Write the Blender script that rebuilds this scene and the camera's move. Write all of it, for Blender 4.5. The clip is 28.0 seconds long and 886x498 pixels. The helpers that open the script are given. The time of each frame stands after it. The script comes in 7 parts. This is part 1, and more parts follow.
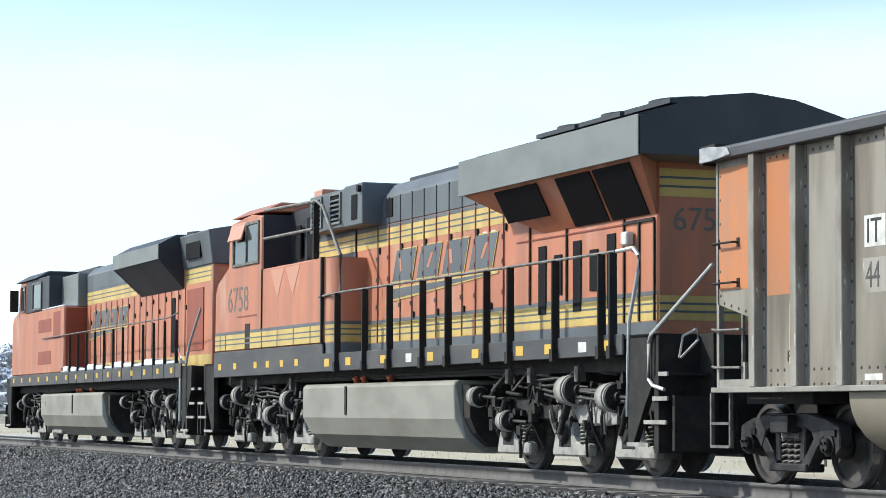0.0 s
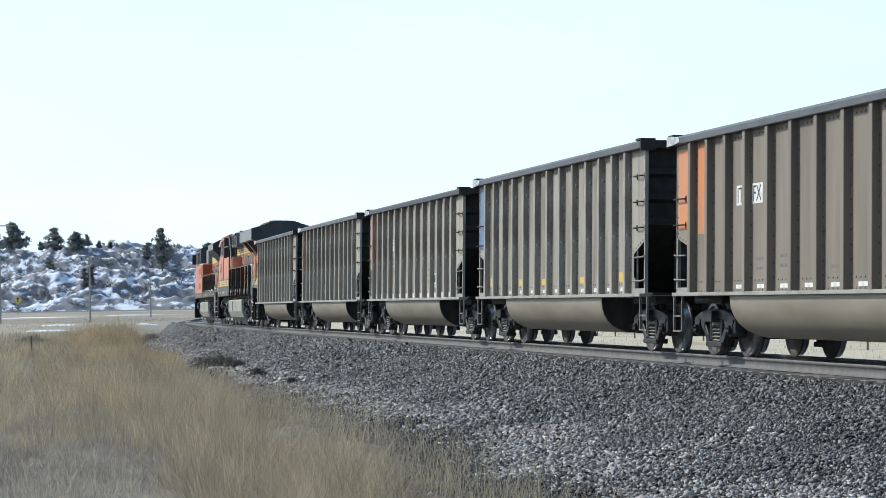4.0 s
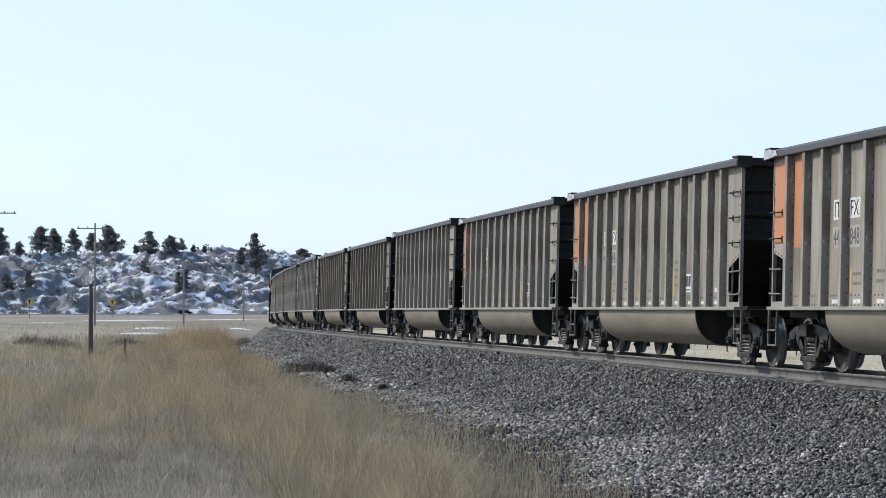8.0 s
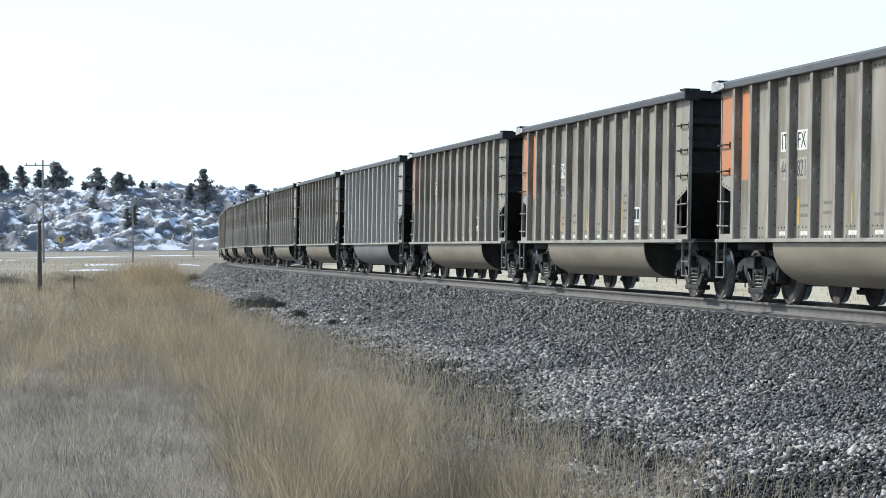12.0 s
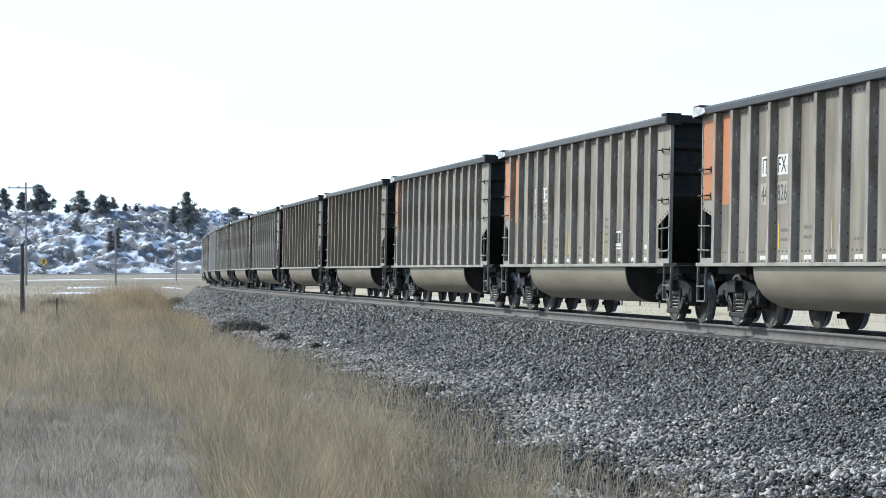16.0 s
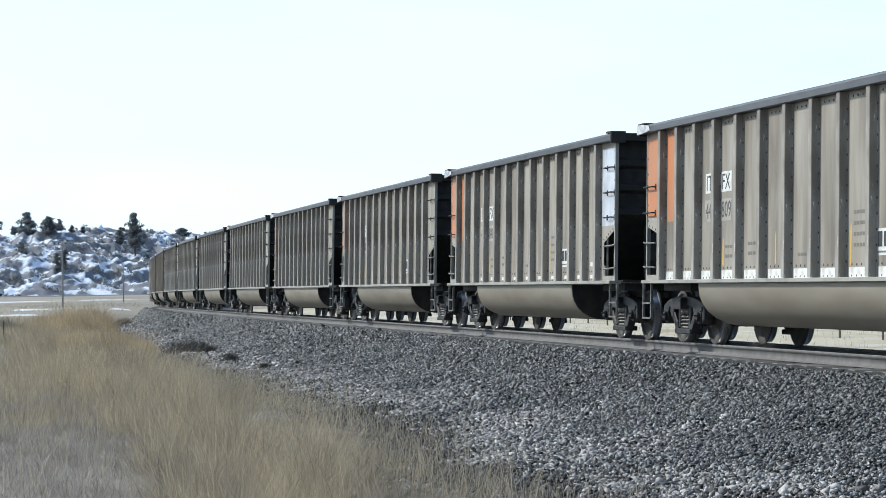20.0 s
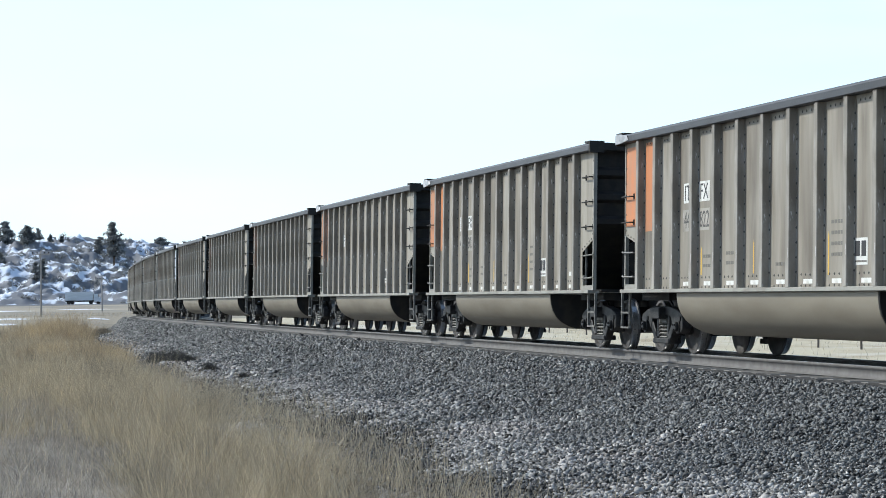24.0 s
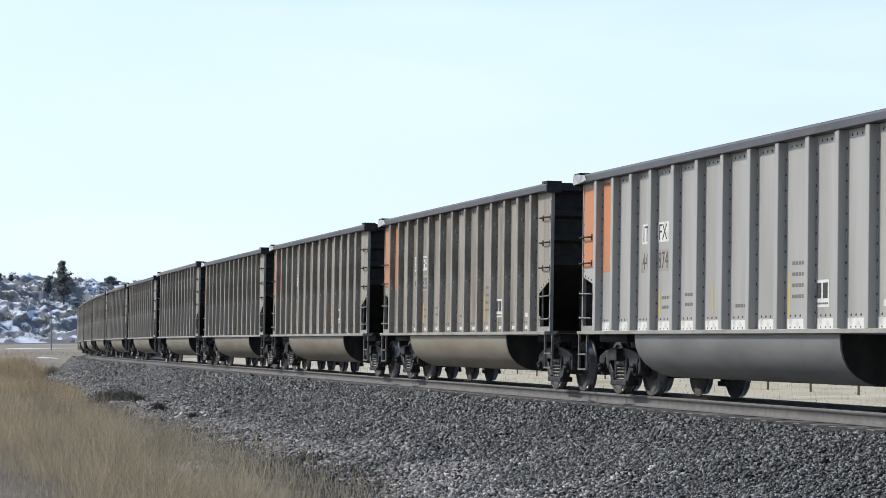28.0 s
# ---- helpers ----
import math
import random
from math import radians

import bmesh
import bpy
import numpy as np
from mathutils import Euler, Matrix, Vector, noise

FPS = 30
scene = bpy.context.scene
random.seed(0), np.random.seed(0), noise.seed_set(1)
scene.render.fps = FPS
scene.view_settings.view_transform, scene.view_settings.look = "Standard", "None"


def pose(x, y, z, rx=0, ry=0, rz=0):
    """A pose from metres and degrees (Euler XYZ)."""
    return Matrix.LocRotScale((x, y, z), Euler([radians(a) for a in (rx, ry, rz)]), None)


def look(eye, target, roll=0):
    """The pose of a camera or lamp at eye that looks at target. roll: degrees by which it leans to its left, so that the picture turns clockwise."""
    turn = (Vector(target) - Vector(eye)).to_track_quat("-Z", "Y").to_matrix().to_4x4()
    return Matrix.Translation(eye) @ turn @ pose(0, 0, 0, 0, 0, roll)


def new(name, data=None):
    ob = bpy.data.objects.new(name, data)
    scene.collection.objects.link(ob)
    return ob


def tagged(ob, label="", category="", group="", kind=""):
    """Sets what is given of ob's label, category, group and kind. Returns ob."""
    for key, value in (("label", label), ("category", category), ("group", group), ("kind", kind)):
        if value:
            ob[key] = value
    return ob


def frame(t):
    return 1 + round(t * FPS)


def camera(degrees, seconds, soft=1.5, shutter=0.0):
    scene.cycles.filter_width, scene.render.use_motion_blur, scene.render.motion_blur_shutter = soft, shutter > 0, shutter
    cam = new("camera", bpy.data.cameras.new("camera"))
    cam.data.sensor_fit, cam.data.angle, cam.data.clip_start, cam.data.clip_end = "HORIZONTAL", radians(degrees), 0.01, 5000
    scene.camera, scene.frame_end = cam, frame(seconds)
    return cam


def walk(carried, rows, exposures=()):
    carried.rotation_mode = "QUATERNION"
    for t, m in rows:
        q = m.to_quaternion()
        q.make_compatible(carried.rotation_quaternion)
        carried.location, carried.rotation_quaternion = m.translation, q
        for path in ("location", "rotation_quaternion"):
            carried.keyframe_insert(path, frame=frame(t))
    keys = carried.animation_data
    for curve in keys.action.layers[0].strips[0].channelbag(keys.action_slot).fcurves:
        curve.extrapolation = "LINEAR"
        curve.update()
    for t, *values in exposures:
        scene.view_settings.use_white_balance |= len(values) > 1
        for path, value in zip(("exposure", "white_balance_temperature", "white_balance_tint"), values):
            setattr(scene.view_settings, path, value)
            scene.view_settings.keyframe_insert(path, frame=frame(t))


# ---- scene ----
FOV = 20.93
EYE = (0.0, 0.0, 1.050)
# seconds, turn to the left, tilt up, lean
TURNS = [
    (0.0, -9.04, 3.52, 1.01),
    (0.5, -7.43, 2.99, 0.88),
    (1.0, -5.80, 2.07, 0.78),
    (1.5, -4.18, 1.68, 0.76),
    (2.0, -2.49, 1.51, 0.40),
    (2.5, -1.00, 1.64, 0.11),
    (3.0, -0.00, 1.18, 0.81),
    (3.5, -0.08, 1.28, 1.24),
    (5.5, 0.04, 0.94, -0.97),
    (6.0, 0.92, 1.39, -0.79),
    (6.5, 1.70, 1.42, -0.55),
    (7.0, 2.01, 1.44, -0.25),
    (7.5, 2.02, 1.54, -0.21),
    (8.0, 2.07, 1.46, -0.04),
    (8.5, 2.15, 1.20, -0.00),
    (9.0, 2.16, 0.99, 0.10),
    (9.5, 1.94, 0.81, 0.20),
    (10.0, 2.01, 0.77, 0.36),
    (10.5, 1.88, 0.70, 0.47),
    (11.0, 1.55, 0.53, 0.35),
    (11.5, 1.05, 0.09, 0.28),
    (12.0, 0.87, -0.11, 0.36),
    (12.5, 0.62, -0.29, 0.48),
    (14.5, 0.71, 0.11, 0.37),
    (15.0, 0.60, 0.30, 0.31),
    (15.5, 0.48, 0.37, 0.21),
    (16.0, 0.47, 0.45, 0.25),
    (16.5, 0.14, 0.75, 0.32),
    (17.0, 0.00, 0.94, 0.38),
    (17.5, -0.04, 0.73, 0.58),
    (18.0, 0.02, 0.65, 0.51),
    (18.5, -0.18, 0.72, 0.47),
    (19.0, -0.47, 0.80, 0.62),
    (19.5, -0.74, 0.73, 0.64),
    (20.0, -0.77, 0.89, 0.72),
    (20.5, -1.06, 1.36, 0.93),
    (21.0, -1.10, 1.35, 1.01),
    (21.5, -1.27, 1.02, 1.05),
    (23.5, -1.33, 1.13, 0.94),
    (24.0, -1.27, 1.11, 0.71),
    (24.5, -1.25, 1.38, 0.63),
    (25.0, -1.41, 1.46, 0.67),
    (25.5, -1.39, 1.32, 0.63),
    (26.0, -1.69, 1.46, 0.47),
    (26.5, -2.25, 1.79, 0.49),
    (27.0, -2.40, 1.90, 0.42),
    (27.5, -2.11, 1.90, 0.36),
    (28.0, -2.45, 2.07, 0.44),
]
TRACK = dict(x=4.221, y=48.894, heading=0.19726, k0=-0.000265, k1=-0.000565, k2=0.000201, cant=-0.0239, gr=0.060, gr2=-0.186)
SPEED, START = 20.225, -38.225
CAR_TOP, CAR_SILL, CHORD = 3.786, 1.022, 14.409

cam = camera(FOV, 28.0, soft=0.9)
walk(cam, [(t, pose(*EYE, 90 + tilt, lean, turn)) for t, turn, tilt, lean in TURNS],
     exposures=[(0.0, 0.05, 6250, 5), (1.0, 0.02, 6250, 5), (3.0, -0.03, 6080, 4), (5.5, -0.18, 6300, 8), (6.5, -0.28, 6400, 9), (8.0, -0.32, 6330, 9), (10.0, -0.26, 6340, 8), (11.2, -0.12, 6260, 6), (12.0, 0.04, 6250, 5), (14.5, 0.1, 6150, 5),
                (16.0, 0.1, 6120, 5), (17.0, 0.03, 6000, 5), (20.0, 0.0, 6050, 5), (21.0, -0.08, 6000, 5), (23.5, -0.02, 6100, 5), (25.5, -0.05, 6040, 5), (26.5, -0.14, 6300, 7), (28.0, -0.26, 6350, 10)])

# ---- world and sun ----
SUN_TURN, SUN_UP = radians(62), radians(36)  # to the left of the view's middle, above the horizon
world = bpy.data.worlds.new("sky")
scene.world = world
world.use_nodes = True
wt = world.node_tree
wt.nodes.clear()
w_out, w_bg = wt.nodes.new("ShaderNodeOutputWorld"), wt.nodes.new("ShaderNodeBackground")
w_sky = wt.nodes.new("ShaderNodeTexSky")
w_sky.sky_type, w_sky.sun_disc = "NISHITA", False
w_sky.sun_elevation, w_sky.sun_rotation = SUN_UP, -SUN_TURN
w_sky.dust_density, w_sky.altitude = 2.0, 1000
w_gain = wt.nodes.new("ShaderNodeVectorMath")
w_gain.operation = "SCALE"
w_gain.inputs[3].default_value = 0.2
w_map = wt.nodes.new("ShaderNodeTexCoord")
w_scale = wt.nodes.new("ShaderNodeMapping")
w_scale.inputs["Scale"].default_value = (2.2, 2.2, 9.0)
w_noise = wt.nodes.new("ShaderNodeTexNoise")
w_noise.inputs["Scale"].default_value, w_noise.inputs["Detail"].default_value = 1.6, 6.0
w_ramp = wt.nodes.new("ShaderNodeMapRange")
for k, v in (("From Min", 0.36), ("From Max", 0.62), ("To Min", 0.45), ("To Max", 1.0)):
    w_ramp.inputs[k].default_value = v
# thin white cloud low over the horizon, clearer and bluer overhead
w_sep, w_low = wt.nodes.new("ShaderNodeSeparateXYZ"), wt.nodes.new("ShaderNodeMapRange")
for k, v in (("From Min", 0.13), ("From Max", 0.172), ("To Min", 1.0), ("To Max", 0.1)):
    w_low.inputs[k].default_value = v
w_low.interpolation_type = "SMOOTHSTEP"
w_max = wt.nodes.new("ShaderNodeMath")
w_max.operation, w_max.use_clamp = "MULTIPLY", True
wt.links.new(w_map.outputs["Generated"], w_sep.inputs[0]), wt.links.new(w_sep.outputs["Z"], w_low.inputs[0])
w_mix = wt.nodes.new("ShaderNodeMix")
w_mix.data_type = "RGBA"
w_mix.inputs["B"].default_value = (0.98, 1.18, 1.36, 1)
for a, b in ((w_sky.outputs[0], w_gain.inputs[0]), (w_gain.outputs[0], w_mix.inputs["A"]), (w_map.outputs["Generated"], w_scale.inputs[0]),
             (w_scale.outputs[0], w_noise.inputs["Vector"]), (w_noise.outputs[0], w_ramp.inputs[0]), (w_ramp.outputs[0], w_max.inputs[0]), (w_low.outputs[0], w_max.inputs[1]), (w_max.outputs[0], w_mix.inputs["Factor"]),
             (w_mix.outputs["Result"], w_bg.inputs[0]), (w_bg.outputs[0], w_out.inputs[0])):
    wt.links.new(a, b)
w_bg.inputs[1].default_value = 1.0
sun = new("sun", bpy.data.lights.new("sun", "SUN"))
sun.data.energy, sun.data.angle, sun.data.color = 4.4, radians(0.6), (1.0, 0.95, 0.87)
sun.matrix_world = look((-math.sin(SUN_TURN) * math.cos(SUN_UP) * 100, math.cos(SUN_TURN) * math.cos(SUN_UP) * 100, math.sin(SUN_UP) * 100), (0, 0, 0))

# ---- materials ----
MATS = {}


def mat(name, base, rough=0.6, metal=0.0, second=None, amount=0.5, scale=(3, 3, 3), contrast=(0.4, 0.65), fine=0.12, fine_scale=60.0,
        bump=0.1, bump_scale=None, tint=0.0, third=None, third_scale=(0.6, 0.6, 0.6), third_range=(0.5, 0.62), island=0.0, thin=0.0, shine=None):
    """A surface: base colour, a second colour in patches of that scale, a third in large stains, fine grain, relief and a change from object to object."""
    if name in MATS:
        return MATS[name]
    m = bpy.data.materials.new(name)
    m.use_nodes = True
    n, l = m.node_tree.nodes, m.node_tree.links
    bsdf = n["Principled BSDF"]
    bsdf.inputs["Roughness"].default_value, bsdf.inputs["Metallic"].default_value = rough, metal
    bsdf.inputs["Specular IOR Level"].default_value = shine if shine is not None else 0.2 if rough >= 0.7 else 0.35
    co = n.new("ShaderNodeTexCoord")

    def patches(sc, lo, hi, detail):
        mp, no, ra = n.new("ShaderNodeMapping"), n.new("ShaderNodeTexNoise"), n.new("ShaderNodeMapRange")
        mp.inputs["Scale"].default_value = sc
        no.inputs["Scale"].default_value, no.inputs["Detail"].default_value = 1.0, detail
        ra.inputs["From Min"].default_value, ra.inputs["From Max"].default_value = lo, hi
        l.new(co.outputs["Object"], mp.inputs[0]), l.new(mp.outputs[0], no.inputs["Vector"]), l.new(no.outputs[0], ra.inputs[0])
        return ra.outputs[0]

    def blend(a, b, factor, kind="MIX"):
        mx = n.new("ShaderNodeMix")
        mx.data_type, mx.blend_type = "RGBA", kind
        for v, k in ((a, "A"), (b, "B")):
            if isinstance(v, tuple):
                mx.inputs[k].default_value = (*v, 1)
            else:
                l.new(v, mx.inputs[k])
        if isinstance(factor, float):
            mx.inputs["Factor"].default_value = factor
        else:
            l.new(factor, mx.inputs["Factor"])
        return mx.outputs["Result"]

    def times(v, k, plus=0.0):
        mt = n.new("ShaderNodeMath")
        mt.operation = "MULTIPLY_ADD"
        l.new(v, mt.inputs[0])
        mt.inputs[1].default_value, mt.inputs[2].default_value = k, plus
        return mt.outputs[0]

    col = base
    if second:
        col = blend(col, second, times(patches(scale, *contrast, 5.0), amount))
    if third:
        col = blend(col, third, patches(third_scale, *third_range, 4.0))
    grain = n.new("ShaderNodeTexNoise")
    grain.inputs["Scale"].default_value, grain.inputs["Detail"].default_value = fine_scale, 4.0
    l.new(co.outputs["Object"], grain.inputs["Vector"])
    hsv = n.new("ShaderNodeHueSaturation")
    value = times(grain.outputs[0], fine * 2, 1 - fine)
    if tint or island:
        src = n.new("ShaderNodeObjectInfo") if tint else n.new("ShaderNodeNewGeometry")
        rnd = src.outputs["Random" if tint else "Random Per Island"]
        k = tint or island
        ad = n.new("ShaderNodeMath")
        ad.operation = "MULTIPLY"
        l.new(value, ad.inputs[0]), l.new(times(rnd, 2 * k, 1 - k), ad.inputs[1])
        value = ad.outputs[0]
    l.new(value, hsv.inputs["Value"])
    if isinstance(col, tuple):
        hsv.inputs["Color"].default_value = (*col, 1)
    else:
        l.new(col, hsv.inputs["Color"])
    l.new(hsv.outputs[0], bsdf.inputs["Base Color"])
    l.new(times(grain.outputs[0], 0.2, rough - 0.1), bsdf.inputs["Roughness"])
    if bump:
        bp = n.new("ShaderNodeBump")
        bp.inputs["Strength"].default_value, bp.inputs["Distance"].default_value = bump, 0.02
        if bump_scale:
            bn = n.new("ShaderNodeTexNoise")
            bn.inputs["Scale"].default_value, bn.inputs["Detail"].default_value = bump_scale, 5.0
            l.new(co.outputs["Object"], bn.inputs["Vector"])
            l.new(bn.outputs[0], bp.inputs["Height"])
        else:
            l.new(grain.outputs[0], bp.inputs["Height"])
        l.new(bp.outputs[0], bsdf.inputs["Normal"])
    if thin:  # light shines through
        tr, mx = n.new("ShaderNodeBsdfTranslucent"), n.new("ShaderNodeMixShader")
        mx.inputs[0].default_value = thin
        l.new(hsv.outputs[0], tr.inputs[0]), l.new(bsdf.outputs[0], mx.inputs[1]), l.new(tr.outputs[0], mx.inputs[2])
        l.new(mx.outputs[0], n["Material Output"].inputs[0])
    MATS[name] = m
    return m


ALU = mat("weathered_aluminium", (0.32, 0.287, 0.235), 0.55, 0.15, (0.14, 0.117, 0.09), 0.9, (2.5, 2.5, 0.35), (0.42, 0.68), 0.08, 25, 0.06, tint=0.1,
          third=(0.36, 0.332, 0.285), third_scale=(1.3, 1.3, 0.25), third_range=(0.58, 0.72))
RIB = mat("rib_aluminium", (0.36, 0.33, 0.285), 0.5, 0.12, (0.18, 0.155, 0.122), 0.85, (3, 3, 1.2), (0.45, 0.65), 0.1, 30, 0.06, tint=0.08, third=(0.75, 0.74, 0.7), third_scale=(7, 7, 1.6), third_range=(0.64, 0.68))
TUB = mat("tub_aluminium", (0.268, 0.235, 0.182), 0.5, 0.15, (0.175, 0.148, 0.11), 0.6, (0.8, 3, 3), (0.4, 0.7), 0.08, 20, 0.05, tint=0.07)
CHORD_M = mat("top_chord_metal", (0.07, 0.07, 0.074), 0.5, 0.3, (0.045, 0.044, 0.046), 0.7, (1.5, 4, 4), (0.4, 0.65), 0.1, 30, 0.05, tint=0.4)
DARK = mat("sooty_and_shaded_steel", (0.03, 0.029, 0.028), 0.75, 0.2, (0.055, 0.048, 0.04), 0.7, (4, 4, 4), (0.45, 0.65), 0.15, 40, 0.1)
TRUCK = mat("dusty_cast_steel", (0.02, 0.019, 0.019), 0.55, 0.2, (0.055, 0.052, 0.048), 0.7, (5, 5, 5), (0.45, 0.62), 0.15, 40, 0.2)
WHEEL = mat("wheel_steel", (0.05, 0.045, 0.042), 0.6, 0.1, (0.1, 0.09, 0.082), 0.7, (4, 4, 4), (0.42, 0.62), 0.1, 40, 0.1)
TREAD = mat("polished_tread", (0.45, 0.44, 0.43), 0.3, 0.9, fine=0.05, bump=0.02)
SILL_M = mat("pale_sill", (0.33, 0.315, 0.275), 0.55, 0.2, (0.22, 0.2, 0.17), 0.7, (3, 3, 3), (0.45, 0.65), 0.1, 40, 0.05)
STRAP = mat("grab_iron_steel", (0.2, 0.19, 0.17), 0.6, 0.3, (0.09, 0.085, 0.08), 0.7, (6, 6, 6), (0.4, 0.6), 0.1, 50, 0.05)
WHITE = mat("white_marking", (0.68, 0.67, 0.63), 0.6, 0, (0.4, 0.38, 0.33), 0.6, (6, 6, 6), (0.5, 0.7), 0.1, 50, 0.03)
BLACK = mat("black_marking", (0.035, 0.035, 0.037), 0.65, fine=0.1, bump=0.03)
INK = mat("worn_number_ink", (0.075, 0.073, 0.07), 0.65, 0, (0.16, 0.15, 0.13), 0.7, (8, 8, 8), (0.45, 0.65), 0.1, 50, 0.03)
FADED = mat("faded_marking", (0.16, 0.15, 0.13), 0.65, fine=0.1, bump=0.03)
YELLOW_MARK = mat("yellow_marking", (0.66, 0.42, 0.07), 0.6, 0, (0.45, 0.3, 0.1), 0.5, (7, 7, 7), (0.5, 0.7), 0.1, 40, 0.03)
PANEL = {
    "orange": mat("orange_panel_paint", (0.52, 0.19, 0.07), 0.55, 0, (0.36, 0.2, 0.12), 0.55, (4, 4, 0.8), (0.42, 0.68), 0.1, 30, 0.05, tint=0.12),
    "blue": mat("blue_panel_paint", (0.09, 0.17, 0.34), 0.55, 0, (0.16, 0.2, 0.27), 0.55, (4, 4, 0.8), (0.42, 0.68), 0.1, 30, 0.05),
    "green": mat("green_panel_paint", (0.05, 0.2, 0.14), 0.55, 0, (0.12, 0.19, 0.15), 0.55, (4, 4, 0.8), (0.42, 0.68), 0.1, 30, 0.05),
    "silver": mat("bare_patch", (0.6, 0.62, 0.66), 0.4, 0.3, (0.35, 0.36, 0.38), 0.7, (5, 5, 2), (0.42, 0.68), 0.1, 30, 0.05),
}
RUST = mat("rail_web_rust", (0.12, 0.113, 0.108), 0.75, 0.1, (0.18, 0.172, 0.165), 0.6, (0.5, 6, 6), (0.4, 0.65), 0.15, 30, 0.15)
RAILTOP = mat("rail_head", (0.5, 0.5, 0.5), 0.28, 0.95, fine=0.05, bump=0.01)
TIE = mat("concrete_tie", (0.27, 0.255, 0.235), 0.85, 0, (0.17, 0.16, 0.145), 0.6, (5, 5, 5), (0.4, 0.65), 0.15, 40, 0.2)
# Near black, so the bed stands in for shade between loose stones.
BALLAST = mat("shaded_ballast_bed", (0.035, 0.034, 0.034), 0.9, 0, (0.11, 0.104, 0.098), 0.7, (14, 14, 14), (0.42, 0.6), 0.4, 22, 0.9, 16)
STONE = mat("ballast_stone", (0.099, 0.099, 0.095), 0.5, 0, (0.152, 0.148, 0.138), 0.6, (0.35, 0.35, 0.35), (0.4, 0.65), 0.2, 30, 0.25, island=0.97)
STONE_OLD = mat("weathered_ballast_stone", (0.275, 0.265, 0.247), 0.75, 0, (0.285, 0.26, 0.24), 0.7, (0.4, 0.4, 0.4), (0.42, 0.62), 0.2, 30, 0.25, island=0.97)
STONE_DARK = mat("dark_cinder_stone", (0.055, 0.054, 0.052), 0.7, 0, (0.09, 0.087, 0.082), 0.6, (0.6, 0.6, 0.6), (0.4, 0.65), 0.2, 30, 0.25, island=0.95)
SOIL = mat("dry_grass_ground", (0.3, 0.268, 0.212), 0.95, 0, (0.2, 0.182, 0.155), 0.8, (0.35, 0.35, 0.35), (0.4, 0.62), 0.3, 6, 0.6, 8,
           third=(0.35, 0.308, 0.235), third_scale=(0.03, 0.012, 0.03), third_range=(0.45, 0.6))
# The dark second tone paints in shade between grass clumps.
STRAW = mat("straw_blades", (0.495, 0.415, 0.283), 0.8, 0, (0.215, 0.186, 0.142), 0.9, (0.9, 0.9, 0.5), (0.44, 0.6), 0.15, 20, 0, island=0.45, thin=0.35)
PLUME = mat("golden_bunch_grass", (0.5, 0.395, 0.245), 0.8, 0, (0.29, 0.225, 0.15), 0.8, (0.5, 0.5, 0.5), (0.42, 0.62), 0.15, 20, 0, island=0.35, thin=0.35)
SLATE_INK = mat("blue_grey_paint", (0.12, 0.15, 0.2), 0.6, fine=0.1, bump=0.03)
CLEAN = mat("clean_aluminium", (0.41, 0.395, 0.365), 0.45, 0.25, (0.31, 0.295, 0.265), 0.7, (2.5, 2.5, 0.35), (0.42, 0.68), 0.06, 25, 0.05)
STAINED = mat("grey_stained_aluminium", (0.2, 0.2, 0.193), 0.5, 0.15, (0.12, 0.12, 0.118), 0.7, (0.8, 2, 2), (0.4, 0.65), 0.1, 20, 0.05)
# Rivets coloured dark to stand for the shading round each head.
RIVET = mat("dark_rivet_heads", (0.085, 0.08, 0.072), 0.6, 0.2, fine=0.1, bump=0.03)
SILVER = mat("bright_corner_casting", (0.5, 0.5, 0.5), 0.45, 0.2, (0.25, 0.25, 0.26), 0.7, (7, 7, 7), (0.45, 0.62), 0.1, 40, 0.05, tint=0.15)
OLD = mat("brown_stained_aluminium", (0.225, 0.19, 0.148), 0.6, 0.2, (0.15, 0.13, 0.105), 0.75, (2.5, 2.5, 0.3), (0.42, 0.66), 0.08, 25, 0.06, tint=0.12)

# ---- mesh helpers ----
def box(bm, x0, x1, y0, y1, z0, z1):
    v = [bm.verts.new((x, y, z)) for x in (x0, x1) for y in (y0, y1) for z in (z0, z1)]
    for f in ((0, 1, 3, 2), (4, 6, 7, 5), (0, 4, 5, 1), (2, 3, 7, 6), (0, 2, 6, 4), (1, 5, 7, 3)):
        bm.faces.new([v[i] for i in f])


def rod(bm, points, r, n=7):
    """A round bar along the points, with closed ends."""
    pts, r = [Vector(p) for p in points], float(r)
    rings = []
    for i, p in enumerate(pts):
        d = (pts[min(i + 1, len(pts) - 1)] - pts[max(i - 1, 0)]).normalized()
        a = d.orthogonal().normalized() if abs(d.z) > 0.99 else d.cross(Vector((0, 0, 1))).normalized()
        b = d.cross(a)
        rings.append([bm.verts.new(p + r * (math.cos(k * math.tau / n) * a + math.sin(k * math.tau / n) * b)) for k in range(n)])
    for q, w in zip(rings, rings[1:]):
        for k in range(n):
            bm.faces.new((q[k], q[(k + 1) % n], w[(k + 1) % n], w[k]))
    bm.faces.new(rings[0][::-1]), bm.faces.new(rings[-1])


